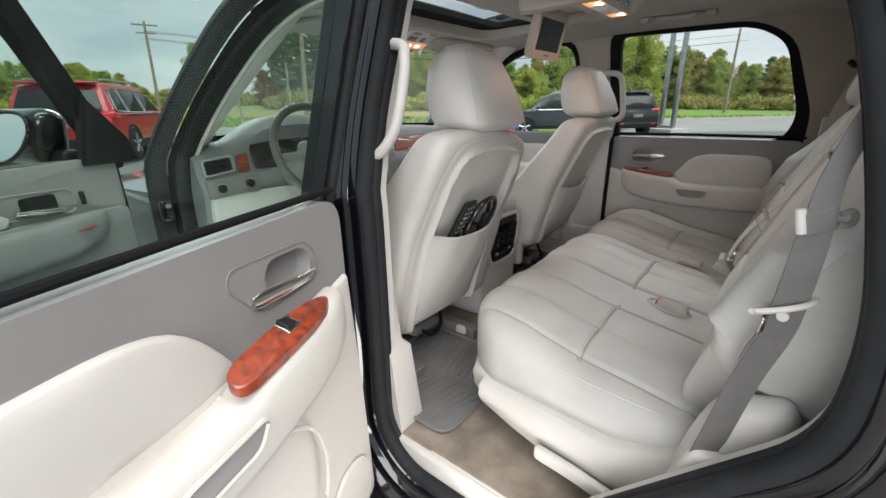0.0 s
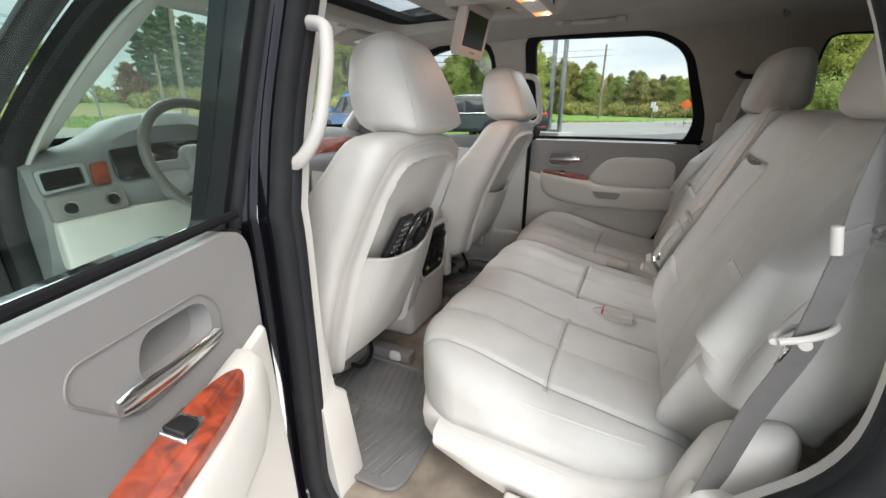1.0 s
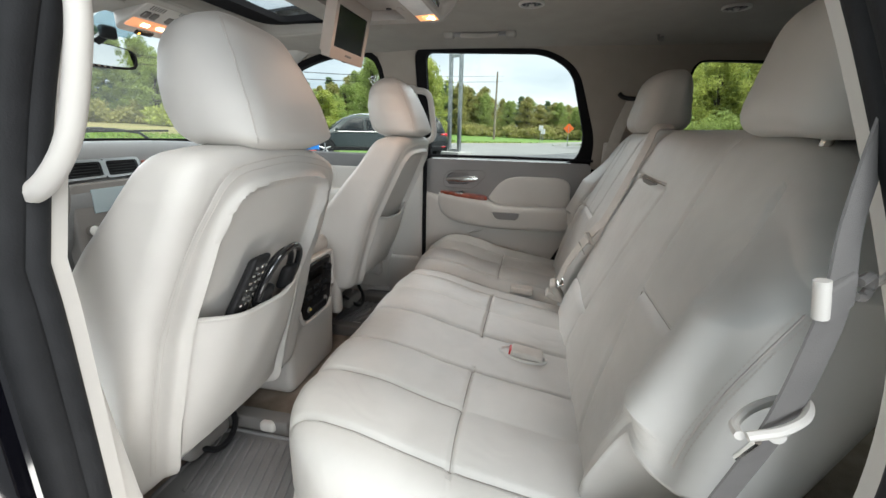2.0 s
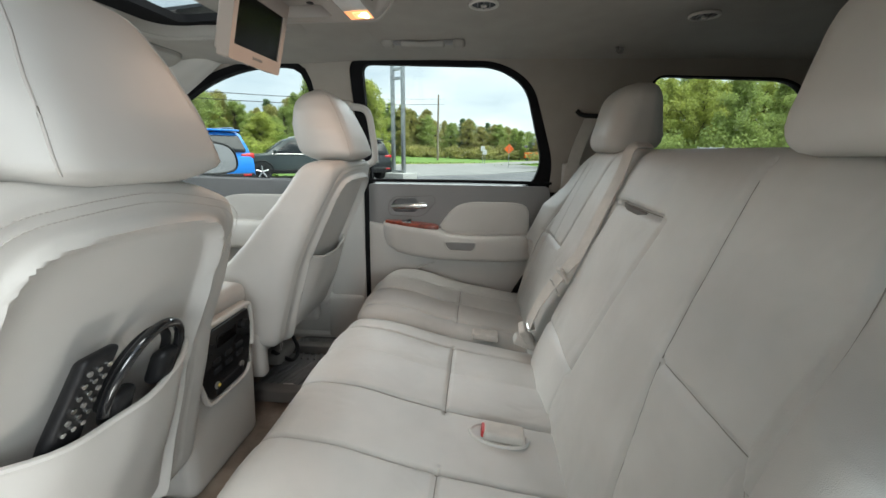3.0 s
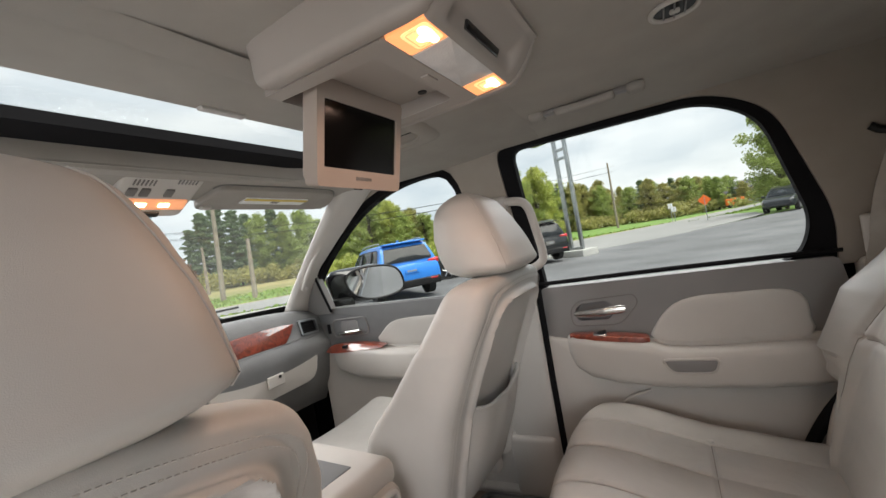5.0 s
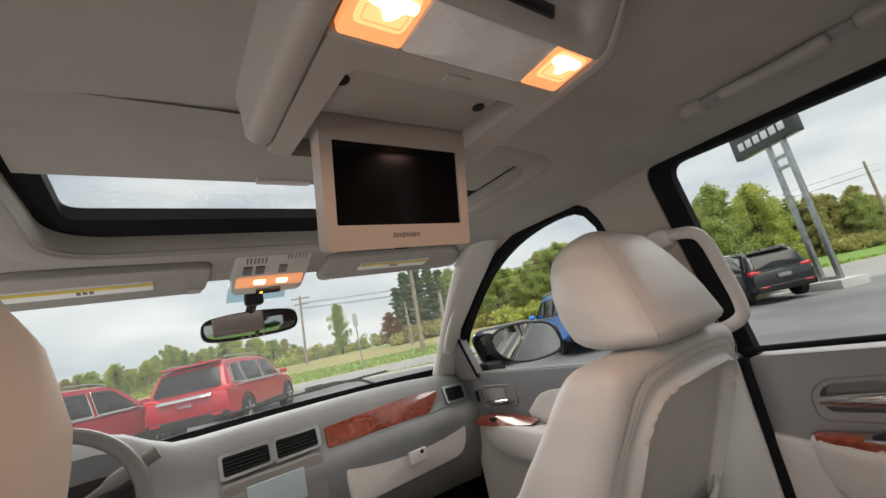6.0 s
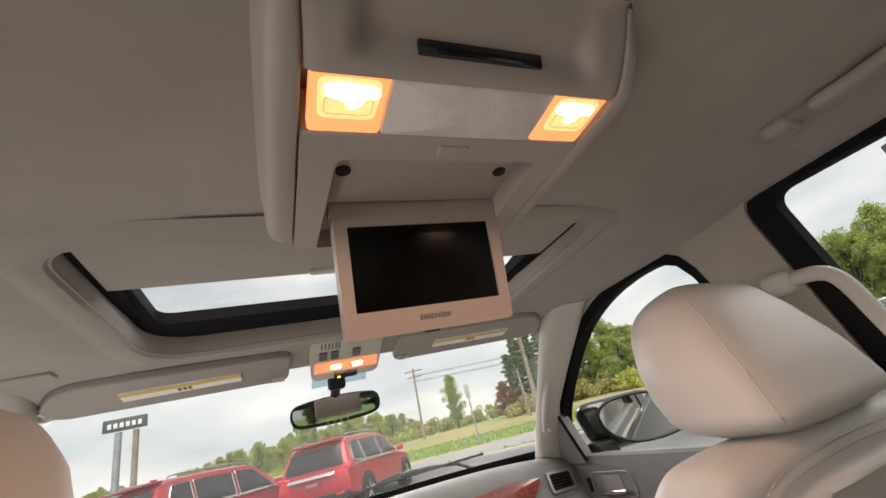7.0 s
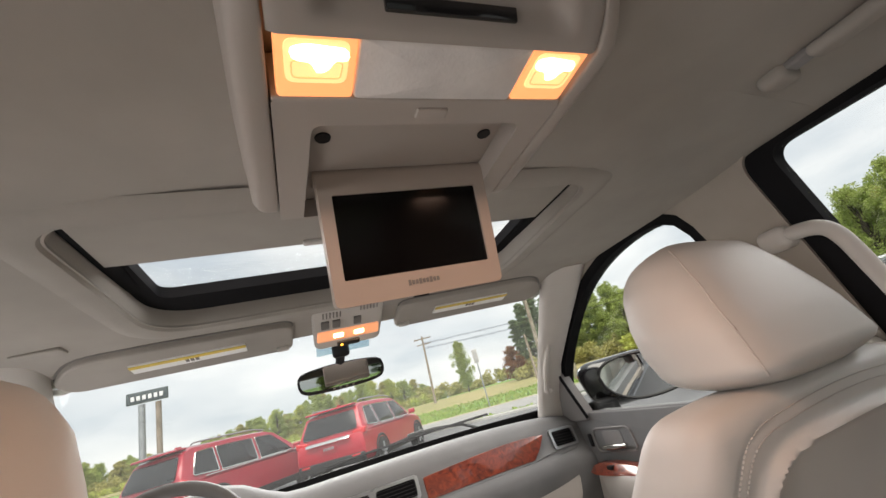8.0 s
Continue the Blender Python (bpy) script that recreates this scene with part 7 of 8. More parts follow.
bon = tagged(finish("bonnet", thick_sheet([[Vector((x, y, 1.19 - 0.05 * (y - 1.8) - 0.06 * (abs(x) / 0.9) ** 4)) for x in [0.9 * (k / 8 - 1) for k in range(17)]] for y in (1.83, 2.2, 2.6, 2.95)], (0, 0, -0.03)), PAINT_BLACK), "gloss black car bonnet", "car body", kind="structure")


# ---- outside ----
ASPHALT = surface("lot_asphalt", (0.15, 0.153, 0.16), 0.85, mottle=0.25, mottle_scale=0.5, grain=0.4, grain_scale=60, dist=0.01, stain=0.2, stain_scale=0.3)
ROAD = surface("worn_road", (0.24, 0.24, 0.235), 0.85, mottle=0.15, mottle_scale=0.4, grain=0.3, grain_scale=60, dist=0.01)
GRASS = surface("mown_grass", (0.16, 0.27, 0.05), 0.9, mottle=0.3, mottle_scale=0.6, grain=0.5, grain_scale=25, dist=0.04, second=(0.11, 0.20, 0.04))
FIELD = surface("dry_field", (0.30, 0.25, 0.11), 0.95, mottle=0.3, mottle_scale=0.12, grain=0.5, grain_scale=8, dist=0.1, second=(0.17, 0.18, 0.06))
CONCRETE = surface("concrete", (0.42, 0.42, 0.40), 0.85, mottle=0.12, mottle_scale=3, grain=0.3, grain_scale=80, dist=0.004)
BARK = surface("bark", (0.085, 0.07, 0.055), 0.95, mottle=0.3, mottle_scale=4, grain=0.5, grain_scale=30, dist=0.02)
POLE_WOOD = surface("weathered_pole", (0.25, 0.21, 0.165), 0.95, mottle=0.25, mottle_scale=2, grain=0.4, grain_scale=30, dist=0.01)
RED = surface("red_car_paint", (0.40, 0.006, 0.022), 0.3, coat=0.45, mottle=0.05, grain=0)
DARK_RED = surface("dark_red_car_paint", (0.32, 0.007, 0.024), 0.3, coat=0.45, mottle=0.05, grain=0)
BLUE = surface("blue_car_paint", (0.02, 0.22, 0.72), 0.3, coat=0.45, mottle=0.05, grain=0)
CAR_BLACK = surface("black_suv_paint", (0.010, 0.012, 0.014), 0.25, coat=0.45, mottle=0.05, grain=0)
CAR_GREEN = surface("dark_green_car_paint", (0.022, 0.034, 0.034), 0.3, coat=0.45, mottle=0.05, grain=0)
CAR_SLATE = surface("slate_car_paint", (0.022, 0.026, 0.032), 0.3, coat=0.45, mottle=0.05, grain=0)
CAR_WHITE = surface("white_car_paint", (0.75, 0.76, 0.77), 0.3, coat=1.0, mottle=0.03, grain=0)
TYRE = surface("tyre_rubber", (0.02, 0.02, 0.02), 0.85, mottle=0.2, grain=0.1)
ALLOY = surface("alloy_rim", (0.55, 0.55, 0.56), 0.3, metal=0.9, mottle=0.1, grain=0)
TAIL = surface("red_tail_lens", (0.50, 0.015, 0.02), 0.15, coat=0.5, mottle=0.1, grain=0)
ORANGE = surface("orange_sign", (0.95, 0.17, 0.02), 0.5, mottle=0.03, grain=0)

# a along the edge of the lot, b outward from it
A_DIR, B_DIR = Vector((0.777, -0.629, 0)), Vector((0.629, 0.777, 0))


def land(x, y):
    """The land rises gently ahead of the car."""
    return 0.031 * min(70.0, max(0.0, y))


def ab(a, b, z=0.0):
    p = A_DIR * a + B_DIR * b
    return p + Vector((0, 0, z + land(p.x, p.y)))


def strip(name, b0, b1, z, material, label, category, slant=0.0, a0=-400, a1=400, rows_=6):
    n = 80
    rows = []
    for i in range(rows_):
        b = b0 + (b1 - b0) * i / (rows_ - 1)
        rows.append([ab(a, b + slant * (a + 5), z) for a in [a0 + (a1 - a0) * k / n for k in range(n + 1)]])
    return tagged(finish(name, thick_sheet(rows, (0, 0, -0.05)), material), label, category, kind="structure")


bm = bmesh.new()
rings_ = [[bm.verts.new((r * math.cos(2 * math.pi * k / 96), r * math.sin(2 * math.pi * k / 96), -0.09 + land(0, r * math.sin(2 * math.pi * k / 96)))) for k in range(96)] for r in (3, 10, 20, 30, 40, 50, 60, 70, 80, 100, 130, 300, 800, 2500)]
for r0, r1 in zip(rings_, rings_[1:]):
    for k in range(96):
        bm.faces.new((r0[k], r0[(k + 1) % 96], r1[(k + 1) % 96], r1[k]))
bm.faces.new(rings_[0])
tagged(finish("ground", bm, GRASS), "green grass ground reaching the horizon", "grass", kind="structure")
strip("pavement", -60, 16.2, 0.0, ASPHALT, "dark asphalt parking lot", "parking lot", rows_=12)
strip("road", 17.6, 22.2, -0.02, ROAD, "worn grey country road", "road", 0.22, -150, 150)
strip("verge", 22.2, 22.9, -0.025, surface("sandy_verge", (0.34, 0.29, 0.20), 0.95, mottle=0.3, mottle_scale=0.8, grain=0.4, grain_scale=20, dist=0.03), "sandy shoulder along the road", "verge", 0.22, -150, 150)
strip("field", 33, 62, -0.03, FIELD, "dry yellow-green field beyond the road", "field", 0.0, -160, 14)
tagged(finish("driveway", thick_sheet([[ab(14, 16.0, 0.006), ab(20, 16.0, 0.006), ab(26, 16.6, 0.006), ab(31, 17.5, 0.006)], [ab(12, 19, 0.006), ab(19, 19, 0.006), ab(28, 20, 0.006), ab(36, 21, 0.006)], [ab(8, 21.5, 0.006), ab(19, 23.5, 0.006), ab(30, 26, 0.006), ab(42, 28.5, 0.006)]], (0, 0, -0.04)), ROAD), "pale grey driveway to the road", "driveway", kind="structure")
tagged(finish("kerb", join(*[softbox(22, 0.16, 0.12, 0.02, 2, 1, 1, place=lambda p, a=a: ab(a + p.x, 16.25 + p.y, 0.03 + p.z)) for a in (-60, -38, -16, 2)]), CONCRETE), "pale concrete kerb of the lot", "kerb", kind="structure")
GRASS_TUFT = surface("grass_blades", (0.19, 0.31, 0.06), 0.85, mottle=0.35, mottle_scale=0.4, grain=0, second=(0.25, 0.29, 0.09), spec=0.2)
g_rng = random.Random(21)
g_pts, g_faces = [], []
for k in range(16000):
    a, b = g_rng.uniform(-30, 62), 16.5 + 17 * g_rng.random() ** 1.4
    edge = b - (17.6 + 0.22 * (a + 5))
    if -0.2 < edge < 5.4 or (8 < a < 44 and b < 26 and edge < 1):
        continue
    q, h, ang = ab(a, b, -0.08), g_rng.uniform(0.06, 0.20), g_rng.random() * 3.14
    d = Vector((math.cos(ang), math.sin(ang), 0)) * g_rng.uniform(0.05, 0.13)
    lean = Vector((g_rng.uniform(-0.05, 0.05), g_rng.uniform(-0.05, 0.05), h))
    i = len(g_pts)
    g_pts += [q - d, q + d, q + d * 0.7 + lean, q - d * 0.5 + lean * 0.8]
    g_faces.append((i, i + 1, i + 2, i + 3))
me = bpy.data.meshes.new("grass_tufts")
me.from_pydata(g_pts, [], g_faces)
me.materials.append(GRASS_TUFT)
tagged(new("grass_tufts", me), "uneven tufts of mown grass along the road", "grass", kind="stuff")


def leaf_material(name, light, dark):
    m = surface(name, light, 0.7, mottle=0.3, mottle_scale=0.7, grain=0, second=dark, spec=0.2)
    n, l = m.node_tree.nodes, m.node_tree.links
    geo, hs, mr = n.new("ShaderNodeNewGeometry"), n.new("ShaderNodeHueSaturation"), n.new("ShaderNodeMapRange")
    b = n["Principled BSDF"]
    src = b.inputs["Base Color"].links[0].from_socket
    mr.inputs["To Min"].default_value, mr.inputs["To Max"].default_value = 0.75, 1.30
    l.new(geo.outputs["Random Per Island"], mr.inputs[0])
    l.new(mr.outputs[0], hs.inputs["Value"])
    l.new(src, hs.inputs["Color"])
    l.new(hs.outputs[0], b.inputs["Base Color"])
    tl, ms = n.new("ShaderNodeBsdfTranslucent"), n.new("ShaderNodeMixShader")
    ms.inputs[0].default_value = 0.45
    l.new(hs.outputs[0], tl.inputs[0])
    l.new(b.outputs[0], ms.inputs[1])
    l.new(tl.outputs[0], ms.inputs[2])
    l.new(ms.outputs[0], n["Material Output"].inputs[0])
    return m


LEAF_A = leaf_material("green_leaves", (0.40, 0.47, 0.16), (0.28, 0.35, 0.115))
LEAF_B = leaf_material("yellow_green_leaves", (0.50, 0.53, 0.15), (0.34, 0.39, 0.11))
LEAF_C = leaf_material("dark_needles", (0.25, 0.33, 0.18), (0.16, 0.23, 0.13))
LEAF_D = leaf_material("autumn_leaves", (0.30, 0.13, 0.06), (0.20, 0.12, 0.05))
LEAF_E = leaf_material("olive_leaves", (0.45, 0.42, 0.16), (0.29, 0.29, 0.11))


def leaf_mesh(name, rng, clumps, size, count, material, parent, label="", flat=1.0):
    """Small leaf blades scattered in round clumps, as one mesh; clumps: centre and radii, one row each."""
    c = np.repeat(np.array([list(a) for a, _ in clumps]), count, axis=0)
    r = np.repeat(np.array([list(b) for _, b in clumps]), count, axis=0)
    n = len(c)
    v = rng.normal(size=(n, 3))
    v /= np.linalg.norm(v, axis=1, keepdims=True)
    p = c + v * r * (1.1 * rng.random((n, 1)) ** 0.45)
    u = rng.normal(size=(n, 3)) * (1, 1, flat)
    u /= np.linalg.norm(u, axis=1, keepdims=True)
    w = np.cross(u, rng.normal(size=(n, 3)))
    w /= np.linalg.norm(w, axis=1, keepdims=True)
    s = size * (0.55 + 0.9 * rng.random((n, 1)))
    nn = np.cross(u, w)
    pts = np.stack([p - u * s, p + w * s * 0.5 + nn * s * 0.15, p + u * s, p - w * s * 0.5 + nn * s * 0.15], axis=1).reshape(-1, 3)
    me = bpy.data.meshes.new(name)
    me.from_pydata(pts.tolist(), [], np.arange(4 * n).reshape(-1, 4).tolist())
    me.materials.append(material)
    ob = new(name, me)
    if parent is not None:
        ob.parent = parent
    if label:
        ob["label"] = label
    return ob


def leafy_tree(seed, height, spread, base, leaf, leaf_size, n_clumps, per, label):
    """A trunk with limbs and a crown of many small clumps with gaps between them."""
    rng = np.random.default_rng(seed)
    t = thing("tree", label, "tree", "roadside trees")
    lean = rng.uniform(-0.03, 0.03, 2) * height
    trunk = tube([(0, 0, -0.3), (lean[0] * 0.4, lean[1] * 0.4, height * 0.35), (lean[0], lean[1], height * 0.92)], [height * 0.020, height * 0.014, height * 0.003], 8)
    limbs, clumps = [], []
    boughs = [(rng.uniform(0, 6.28), rng.uniform(0.25, 1.0)) for _ in range(11)]
    for k in range(n_clumps):
        ang, reach = boughs[k % len(boughs)]
        a = ang + rng.normal() * 0.35
        f = base + (0.97 - base) * ((k * 0.618 + seed * 0.13) % 1.0)
        env = interp((f - base) / (1 - base), ((0.0, 0.55), (0.2, 0.92), (0.45, 1.0), (0.7, 0.78), (0.88, 0.45), (1.0, 0.12)))
        rad = spread * env * reach * rng.uniform(0.35, 1.12)
        c = Vector((lean[0] * f + math.cos(a) * rad, lean[1] * f + math.sin(a) * rad, height * f))
        k1 = rng.uniform(0.5, 1.2) * (0.062 * height)
        clumps.append((c, (k1, k1, k1 * rng.uniform(0.9, 1.5))))
        if k % 3 == 0:
            limbs.append(tube([(lean[0] * f * 0.6, lean[1] * f * 0.6, c.z * 0.62), tuple(c * 0.55 + Vector((0, 0, c.z * 0.40))), tuple(c)], [height * 0.006, height * 0.0035, height * 0.0015], 5))
    part("trunk", join(trunk, *limbs), BARK, t, "grey-brown trunk and limbs")
    leaf_mesh("crown", rng, clumps, leaf_size, per, leaf, t, "uneven leafy crown")
    return t


def pine_tree(seed, height, label="tall dark green pine tree"):
    rng = np.random.default_rng(seed)
    t = thing("tree", label, "tree", "roadside trees")
    part("trunk", tube([(0, 0, -0.3), (0.1, 0, height * 0.5), (0, 0, height)], [height * 0.016, height * 0.011, height * 0.002], 8), BARK, t)
    clumps, boughs = [], []
    for k in range(44):
        f = 0.10 + 0.87 * k / 43
        a = k * 2.4 + rng.uniform(-0.5, 0.5)
        reach = height * 0.20 * (1.03 - f) ** 0.75 * rng.uniform(0.55, 1.25)
        boughs.append(tube([(0, 0, height * f), (math.cos(a) * reach, math.sin(a) * reach, height * f + 0.02 * height)], [height * 0.004, height * 0.001], 5))
        for q in (0.35, 0.65, 0.95):
            clumps.append((Vector((math.cos(a) * reach * q, math.sin(a) * reach * q, height * (f + 0.02 * q))), (height * 0.050, height * 0.050, height * 0.022)))
    part("limbs", join(*boughs), BARK, t)
    leaf_mesh("crown", rng, clumps, 0.17, 190, LEAF_C, t, "layered needle crown", 0.5)
    return t


def polar(az, dist, z=-0.05):
    x, y = math.sin(radians(az)) * dist, math.cos(radians(az)) * dist
    return Vector((x, y, z + land(x, y)))


BASES = (9.0, 9.0, 8.0, 15.0, 10.0, 7.0)
protos = [leafy_tree(1, 9.0, 3.3, 0.07, LEAF_A, 0.105, 190, 110, "leafy green roadside tree"),
          leafy_tree(2, 9.0, 2.9, 0.05, LEAF_E, 0.105, 190, 110, "dense olive-green woodland tree by the road"),
          leafy_tree(3, 8.0, 3.1, 0.05, LEAF_B, 0.095, 200, 120, "yellow-green leafy roadside tree"),
          pine_tree(4, 15.0),
          leafy_tree(5, 10.0, 2.3, 0.12, LEAF_A, 0.105, 170, 100, "slender green woodland tree by the road"),
          leafy_tree(6, 7.0, 2.3, 0.08, LEAF_D, 0.095, 120, 100, "small tree in red autumn leaf")]
spots = []
rng = random.Random(7)
WOOD_TOP = ((60, 4.5), (64, 6.0), (68, 7.4), (72, 8.2), (75, 7.8), (77, 7.0), (79.6, 6.0), (82, 5.2), (85, 4.4), (88.3, 4.4), (90, 3.4), (91.5, 3.8), (94, 3.0), (96.4, 2.6), (98, 1.5), (103, 1.5))
# the wood along the far side of the road, two rows deep
for row, d0 in ((0, 82), (1, 96)):
    for k in range(32):
        az = 60.5 + k * 1.35 + row * 0.6 + rng.uniform(-0.45, 0.45)
        if row == 0 and 83.6 < az < 84.8:
            continue
        top = interp(az, WOOD_TOP) * rng.uniform(0.80, 1.06)
        spots.append((az, d0 + rng.uniform(-4, 4), top, (1, 4, 0, 1, 3, 4, 1)[(k * 3 + row) % 7]))
FRONT_TOP = ((43, 7.0), (47.2, 6.6), (50, 7.8), (52.5, 8.4), (55, 7.4), (57, 6.6), (58.4, 5.4), (61, 4.2), (64, 4.0))
for row, d0 in ((0, 58), (1, 72)):
    for k in range(13):
        az = 43.5 + k * 1.55 + row * 0.7 + rng.uniform(-0.4, 0.4)
        spots.append((az, d0 + rng.uniform(-4, 4), interp(az, FRONT_TOP) * rng.uniform(0.82, 1.04), (0, 4, 2, 0, 1)[(k + row) % 5]))
# near trees on the lot's edge
for az, d, top, kind in ((67.8, 44, 8.8, 0), (71.5, 42, 10.0, 0), (75.0, 46, 8.6, 2), (101.5, 40, 9.2, 0), (106, 52, 8.0, 2)):
    spots.append((az, d, top, kind))
# thicket behind the lot
for k in range(24):
    az = 107 + k * 1.5 + rng.uniform(-0.5, 0.5)
    spots.append((az, rng.uniform(42, 56), rng.uniform(7.4, 9.6), (2, 0, 2, 4)[k % 4]))
# pines, their deciduous neighbours and the field's edge ahead
for az, d, top, kind in ((29.8, 62, 7.6, 3), (31.2, 60, 9.4, 3), (32.8, 64, 10.2, 3), (34.6, 60, 9.4, 3), (36.0, 66, 8.8, 3), (37.5, 62, 8.6, 0), (39.2, 64, 9.0, 3), (40.6, 60, 8.4, 4), (42.4, 64, 8.4, 0), (28.4, 60, 4.4, 5), (29.0, 57, 3.0, 5), (21.6, 72, 7.0, 4)):
    spots.append((az, d, top, kind))
FAR_TOP = ((-26, 4.4), (-18, 3.6), (-11.5, 3.0), (-9.4, 3.5), (-7.5, 3.6), (-5.1, 4.3), (-3, 4.8), (-0.9, 3.4), (0.9, 4.9), (2.7, 5.5), (5, 4.8), (8, 5.4), (12, 4.8), (13.5, 4.4), (15.7, 3.1), (18.4, 1.6), (23, 1.6), (27.5, 2.1), (30, 2.2))
for row, d0 in ((0, 108), (1, 124)):
    for k in range(34):
        az = -26 + k * 1.65 + row * 0.8 + rng.uniform(-0.5, 0.5)
        spots.append((az, d0 + rng.uniform(-5, 5), interp(az, FAR_TOP) * rng.uniform(0.84, 1.05), (0, 1, 2, 0, 4, 1, 0)[(k + 2 * row) % 7]))
for i, (az, d, top, kind) in enumerate(spots):
    p = polar(az, d)
    h = max(2.0, d * math.tan(radians(top)) + 1.5 - p.z)
    s = h / BASES[kind]
    wide = max(1.0, min(1.5, 8.0 / h)) if kind != 3 else 1.1
    ob = copy_thing(protos[kind], pose(*p, 0, 0, (i * 67) % 360))
    ob.scale = (s * wide, s * wide, s)
for i, p in enumerate(protos):
    p.matrix_basis = pose(*polar(150 + 8 * i, 60), 0, 0, 0)


def brush(name, spans, size, material, label, per=120):
    """Low growth under the trees, joined."""
    rng = np.random.default_rng(11)
    clumps = []
    for az0, az1, d, h, n in spans:
        for k in range(n):
            c = polar(az0 + (az1 - az0) * (k + rng.random()) / n, d * rng.uniform(0.93, 1.07), 0.0)
            hh = h * rng.uniform(0.5, 1.15)
            for _ in range(3):
                clumps.append((c + Vector((rng.uniform(-1.2, 1.2), rng.uniform(-1.2, 1.2), hh * rng.uniform(0.15, 0.75))), (0.9, 0.9, hh * 0.30)))
    return tagged(leaf_mesh(name, rng, clumps, size, per, material, None), label, "bushes", kind="stuff")


brush("roadside_bushes", [(59, 97, 80, 2.6, 90), (28, 62, 58, 2.2, 70)], 0.20, LEAF_E, "tangled olive brush under the trees")
brush("far_woods", [(-27, 30, 106, 3.4, 130)], 0.26, LEAF_E, "line of low woods beyond the field", 90)
brush("lot_bushes", [(105, 142, 43, 3.8, 90)], 0.15, LEAF_A, "leafy green thicket behind the parking lot", 150)
brush("yellow_bushes", [(43, 62, 52, 2.0, 50), (-26, 16, 100, 2.0, 60)], 0.17, LEAF_B, "yellow-green brush along the field")

# poles and signs
def utility_pole(az, d, h, arm, label, lean=0.0):
    p = thing("utility_pole", label, "utility pole", "utility poles")
    c = polar(az, d)
    part("post", tube([c, c + Vector((lean * 0.5, 0, h * 0.5)), c + Vector((lean, 0, h))], [0.17, 0.14, 0.11], 10), POLE_WOOD, p)
    if arm:
        for k, dz in enumerate((0.35, 1.1)):
            part("crossarm", softbox(2.3 - 0.5 * k, 0.12, 0.14, 0.02, 1, 1, 1, place=lambda q, dz=dz: pose(*(c + Vector((lean, 0, h - dz))), 0, 0, -az) @ q), POLE_WOOD, p)
        for x in (-1.0, -0.4, 0.4, 1.0):
            part("insulator", softbox(0.08, 0.08, 0.18, 0.03, 1, 1, 1, place=lambda q, x=x: pose(*(c + Vector((lean, 0, h - 0.2))), 0, 0, -az) @ (q + Vector((x, 0, 0)))), STEEL, p)


utility_pole(16.9, 56, 8.7, True, "wooden utility pole with crossarms", 0.35)
utility_pole(84.4, 60, 9.0, False, "slim wooden utility pole", 0.5)
utility_pole(31.7, 29, 7.5, False, "weathered wooden utility pole", 0.4)
utility_pole(35.2, 27, 3.6, False, "short weathered wooden post", 0.15)
utility_pole(30.6, 45, 4.6, False, "slim grey wooden pole", 0.1)
lines_ = thing("power_line", "thin black overhead power lines", "power line")
for k, dz in enumerate((7.9, 7.2)):
    for off in (-0.9, 0.0, 0.9):
        a, b = polar(17.0, 58, dz + off * 0.05), polar(84.4, 60, dz + 0.4)
        pts = [a.lerp(b, t / 12) + Vector((0, off, -2.0 * math.sin(math.pi * t / 12))) for t in range(13)]
        part("wire", tube(pts, 0.012, 4), BLACK, lines_)

road_board = thing("roadside_sign", "tall steel sign frame on a concrete footing", "sign frame")
fc = Vector((18.9, 3.75, 0.10))
f_m = pose(*fc, 0, 0, 62)
for x in (-0.30, 0.30):
    part("post", softbox(0.15, 0.15, 6.4, 0.012, 1, 1, 1, place=lambda p, x=x: f_m @ (p + Vector((x, 0, 3.35)))), STEEL, road_board)
for z in (0.36, 4.55, 4.95):
    part("crossbar", softbox(0.60, 0.12, 0.12, 0.012, 1, 1, 1, place=lambda p, z=z: f_m @ (p + Vector((0, 0, z)))), STEEL, road_board)
part("footing", softbox(1.5, 1.1, 0.34, 0.02, 1, 1, 1, place=lambda p: f_m @ (p + Vector((0.05, 0, 0.13)))), CONCRETE, road_board, "pale concrete footing")
board = part("sign_board", softbox(2.6, 0.35, 1.1, 0.04, 2, 1, 1, place=lambda p: f_m @ (p + Vector((0.3, 0, 6.05)))), CAR_BLACK, road_board, "dark lettered sign board")
for k in range(6):
    part("letter_bar", softbox(0.24, 0.03, 0.30, 0.01, 1, 1, 1, place=lambda p, k=k: f_m @ (p + Vector((-0.55 + 0.34 * k, 0.19, 5.95)))), CAR_WHITE, board)

sgn2 = thing("dealer_sign", "dark sign board on a tall grey post", "sign")
sc = polar(-15.3, 26)
part("post", tube([sc + Vector((-0.25, 0, 0)), sc + Vector((-0.25, 0, 4.6))], 0.15, 10), STEEL, sgn2)
part("post", tube([sc + Vector((0.45, 0, 0)), sc + Vector((0.45, 0, 4.6))], 0.13, 10), POLE_WOOD, sgn2)
bd = part("sign_board", softbox(1.75, 0.2, 0.56, 0.03, 1, 1, 1, place=lambda p: sc + p + Vector((0.0, 0, 4.95))), surface("sign_slate", (0.06, 0.08, 0.085), 0.4, grain=0), sgn2)
for k in range(6):
    part("letter_bar", softbox(0.15, 0.03, 0.22, 0.01, 1, 1, 1, place=lambda p, k=k: sc + p + Vector((-0.60 + 0.24 * k, -0.11, 4.92))), CAR_WHITE, bd)

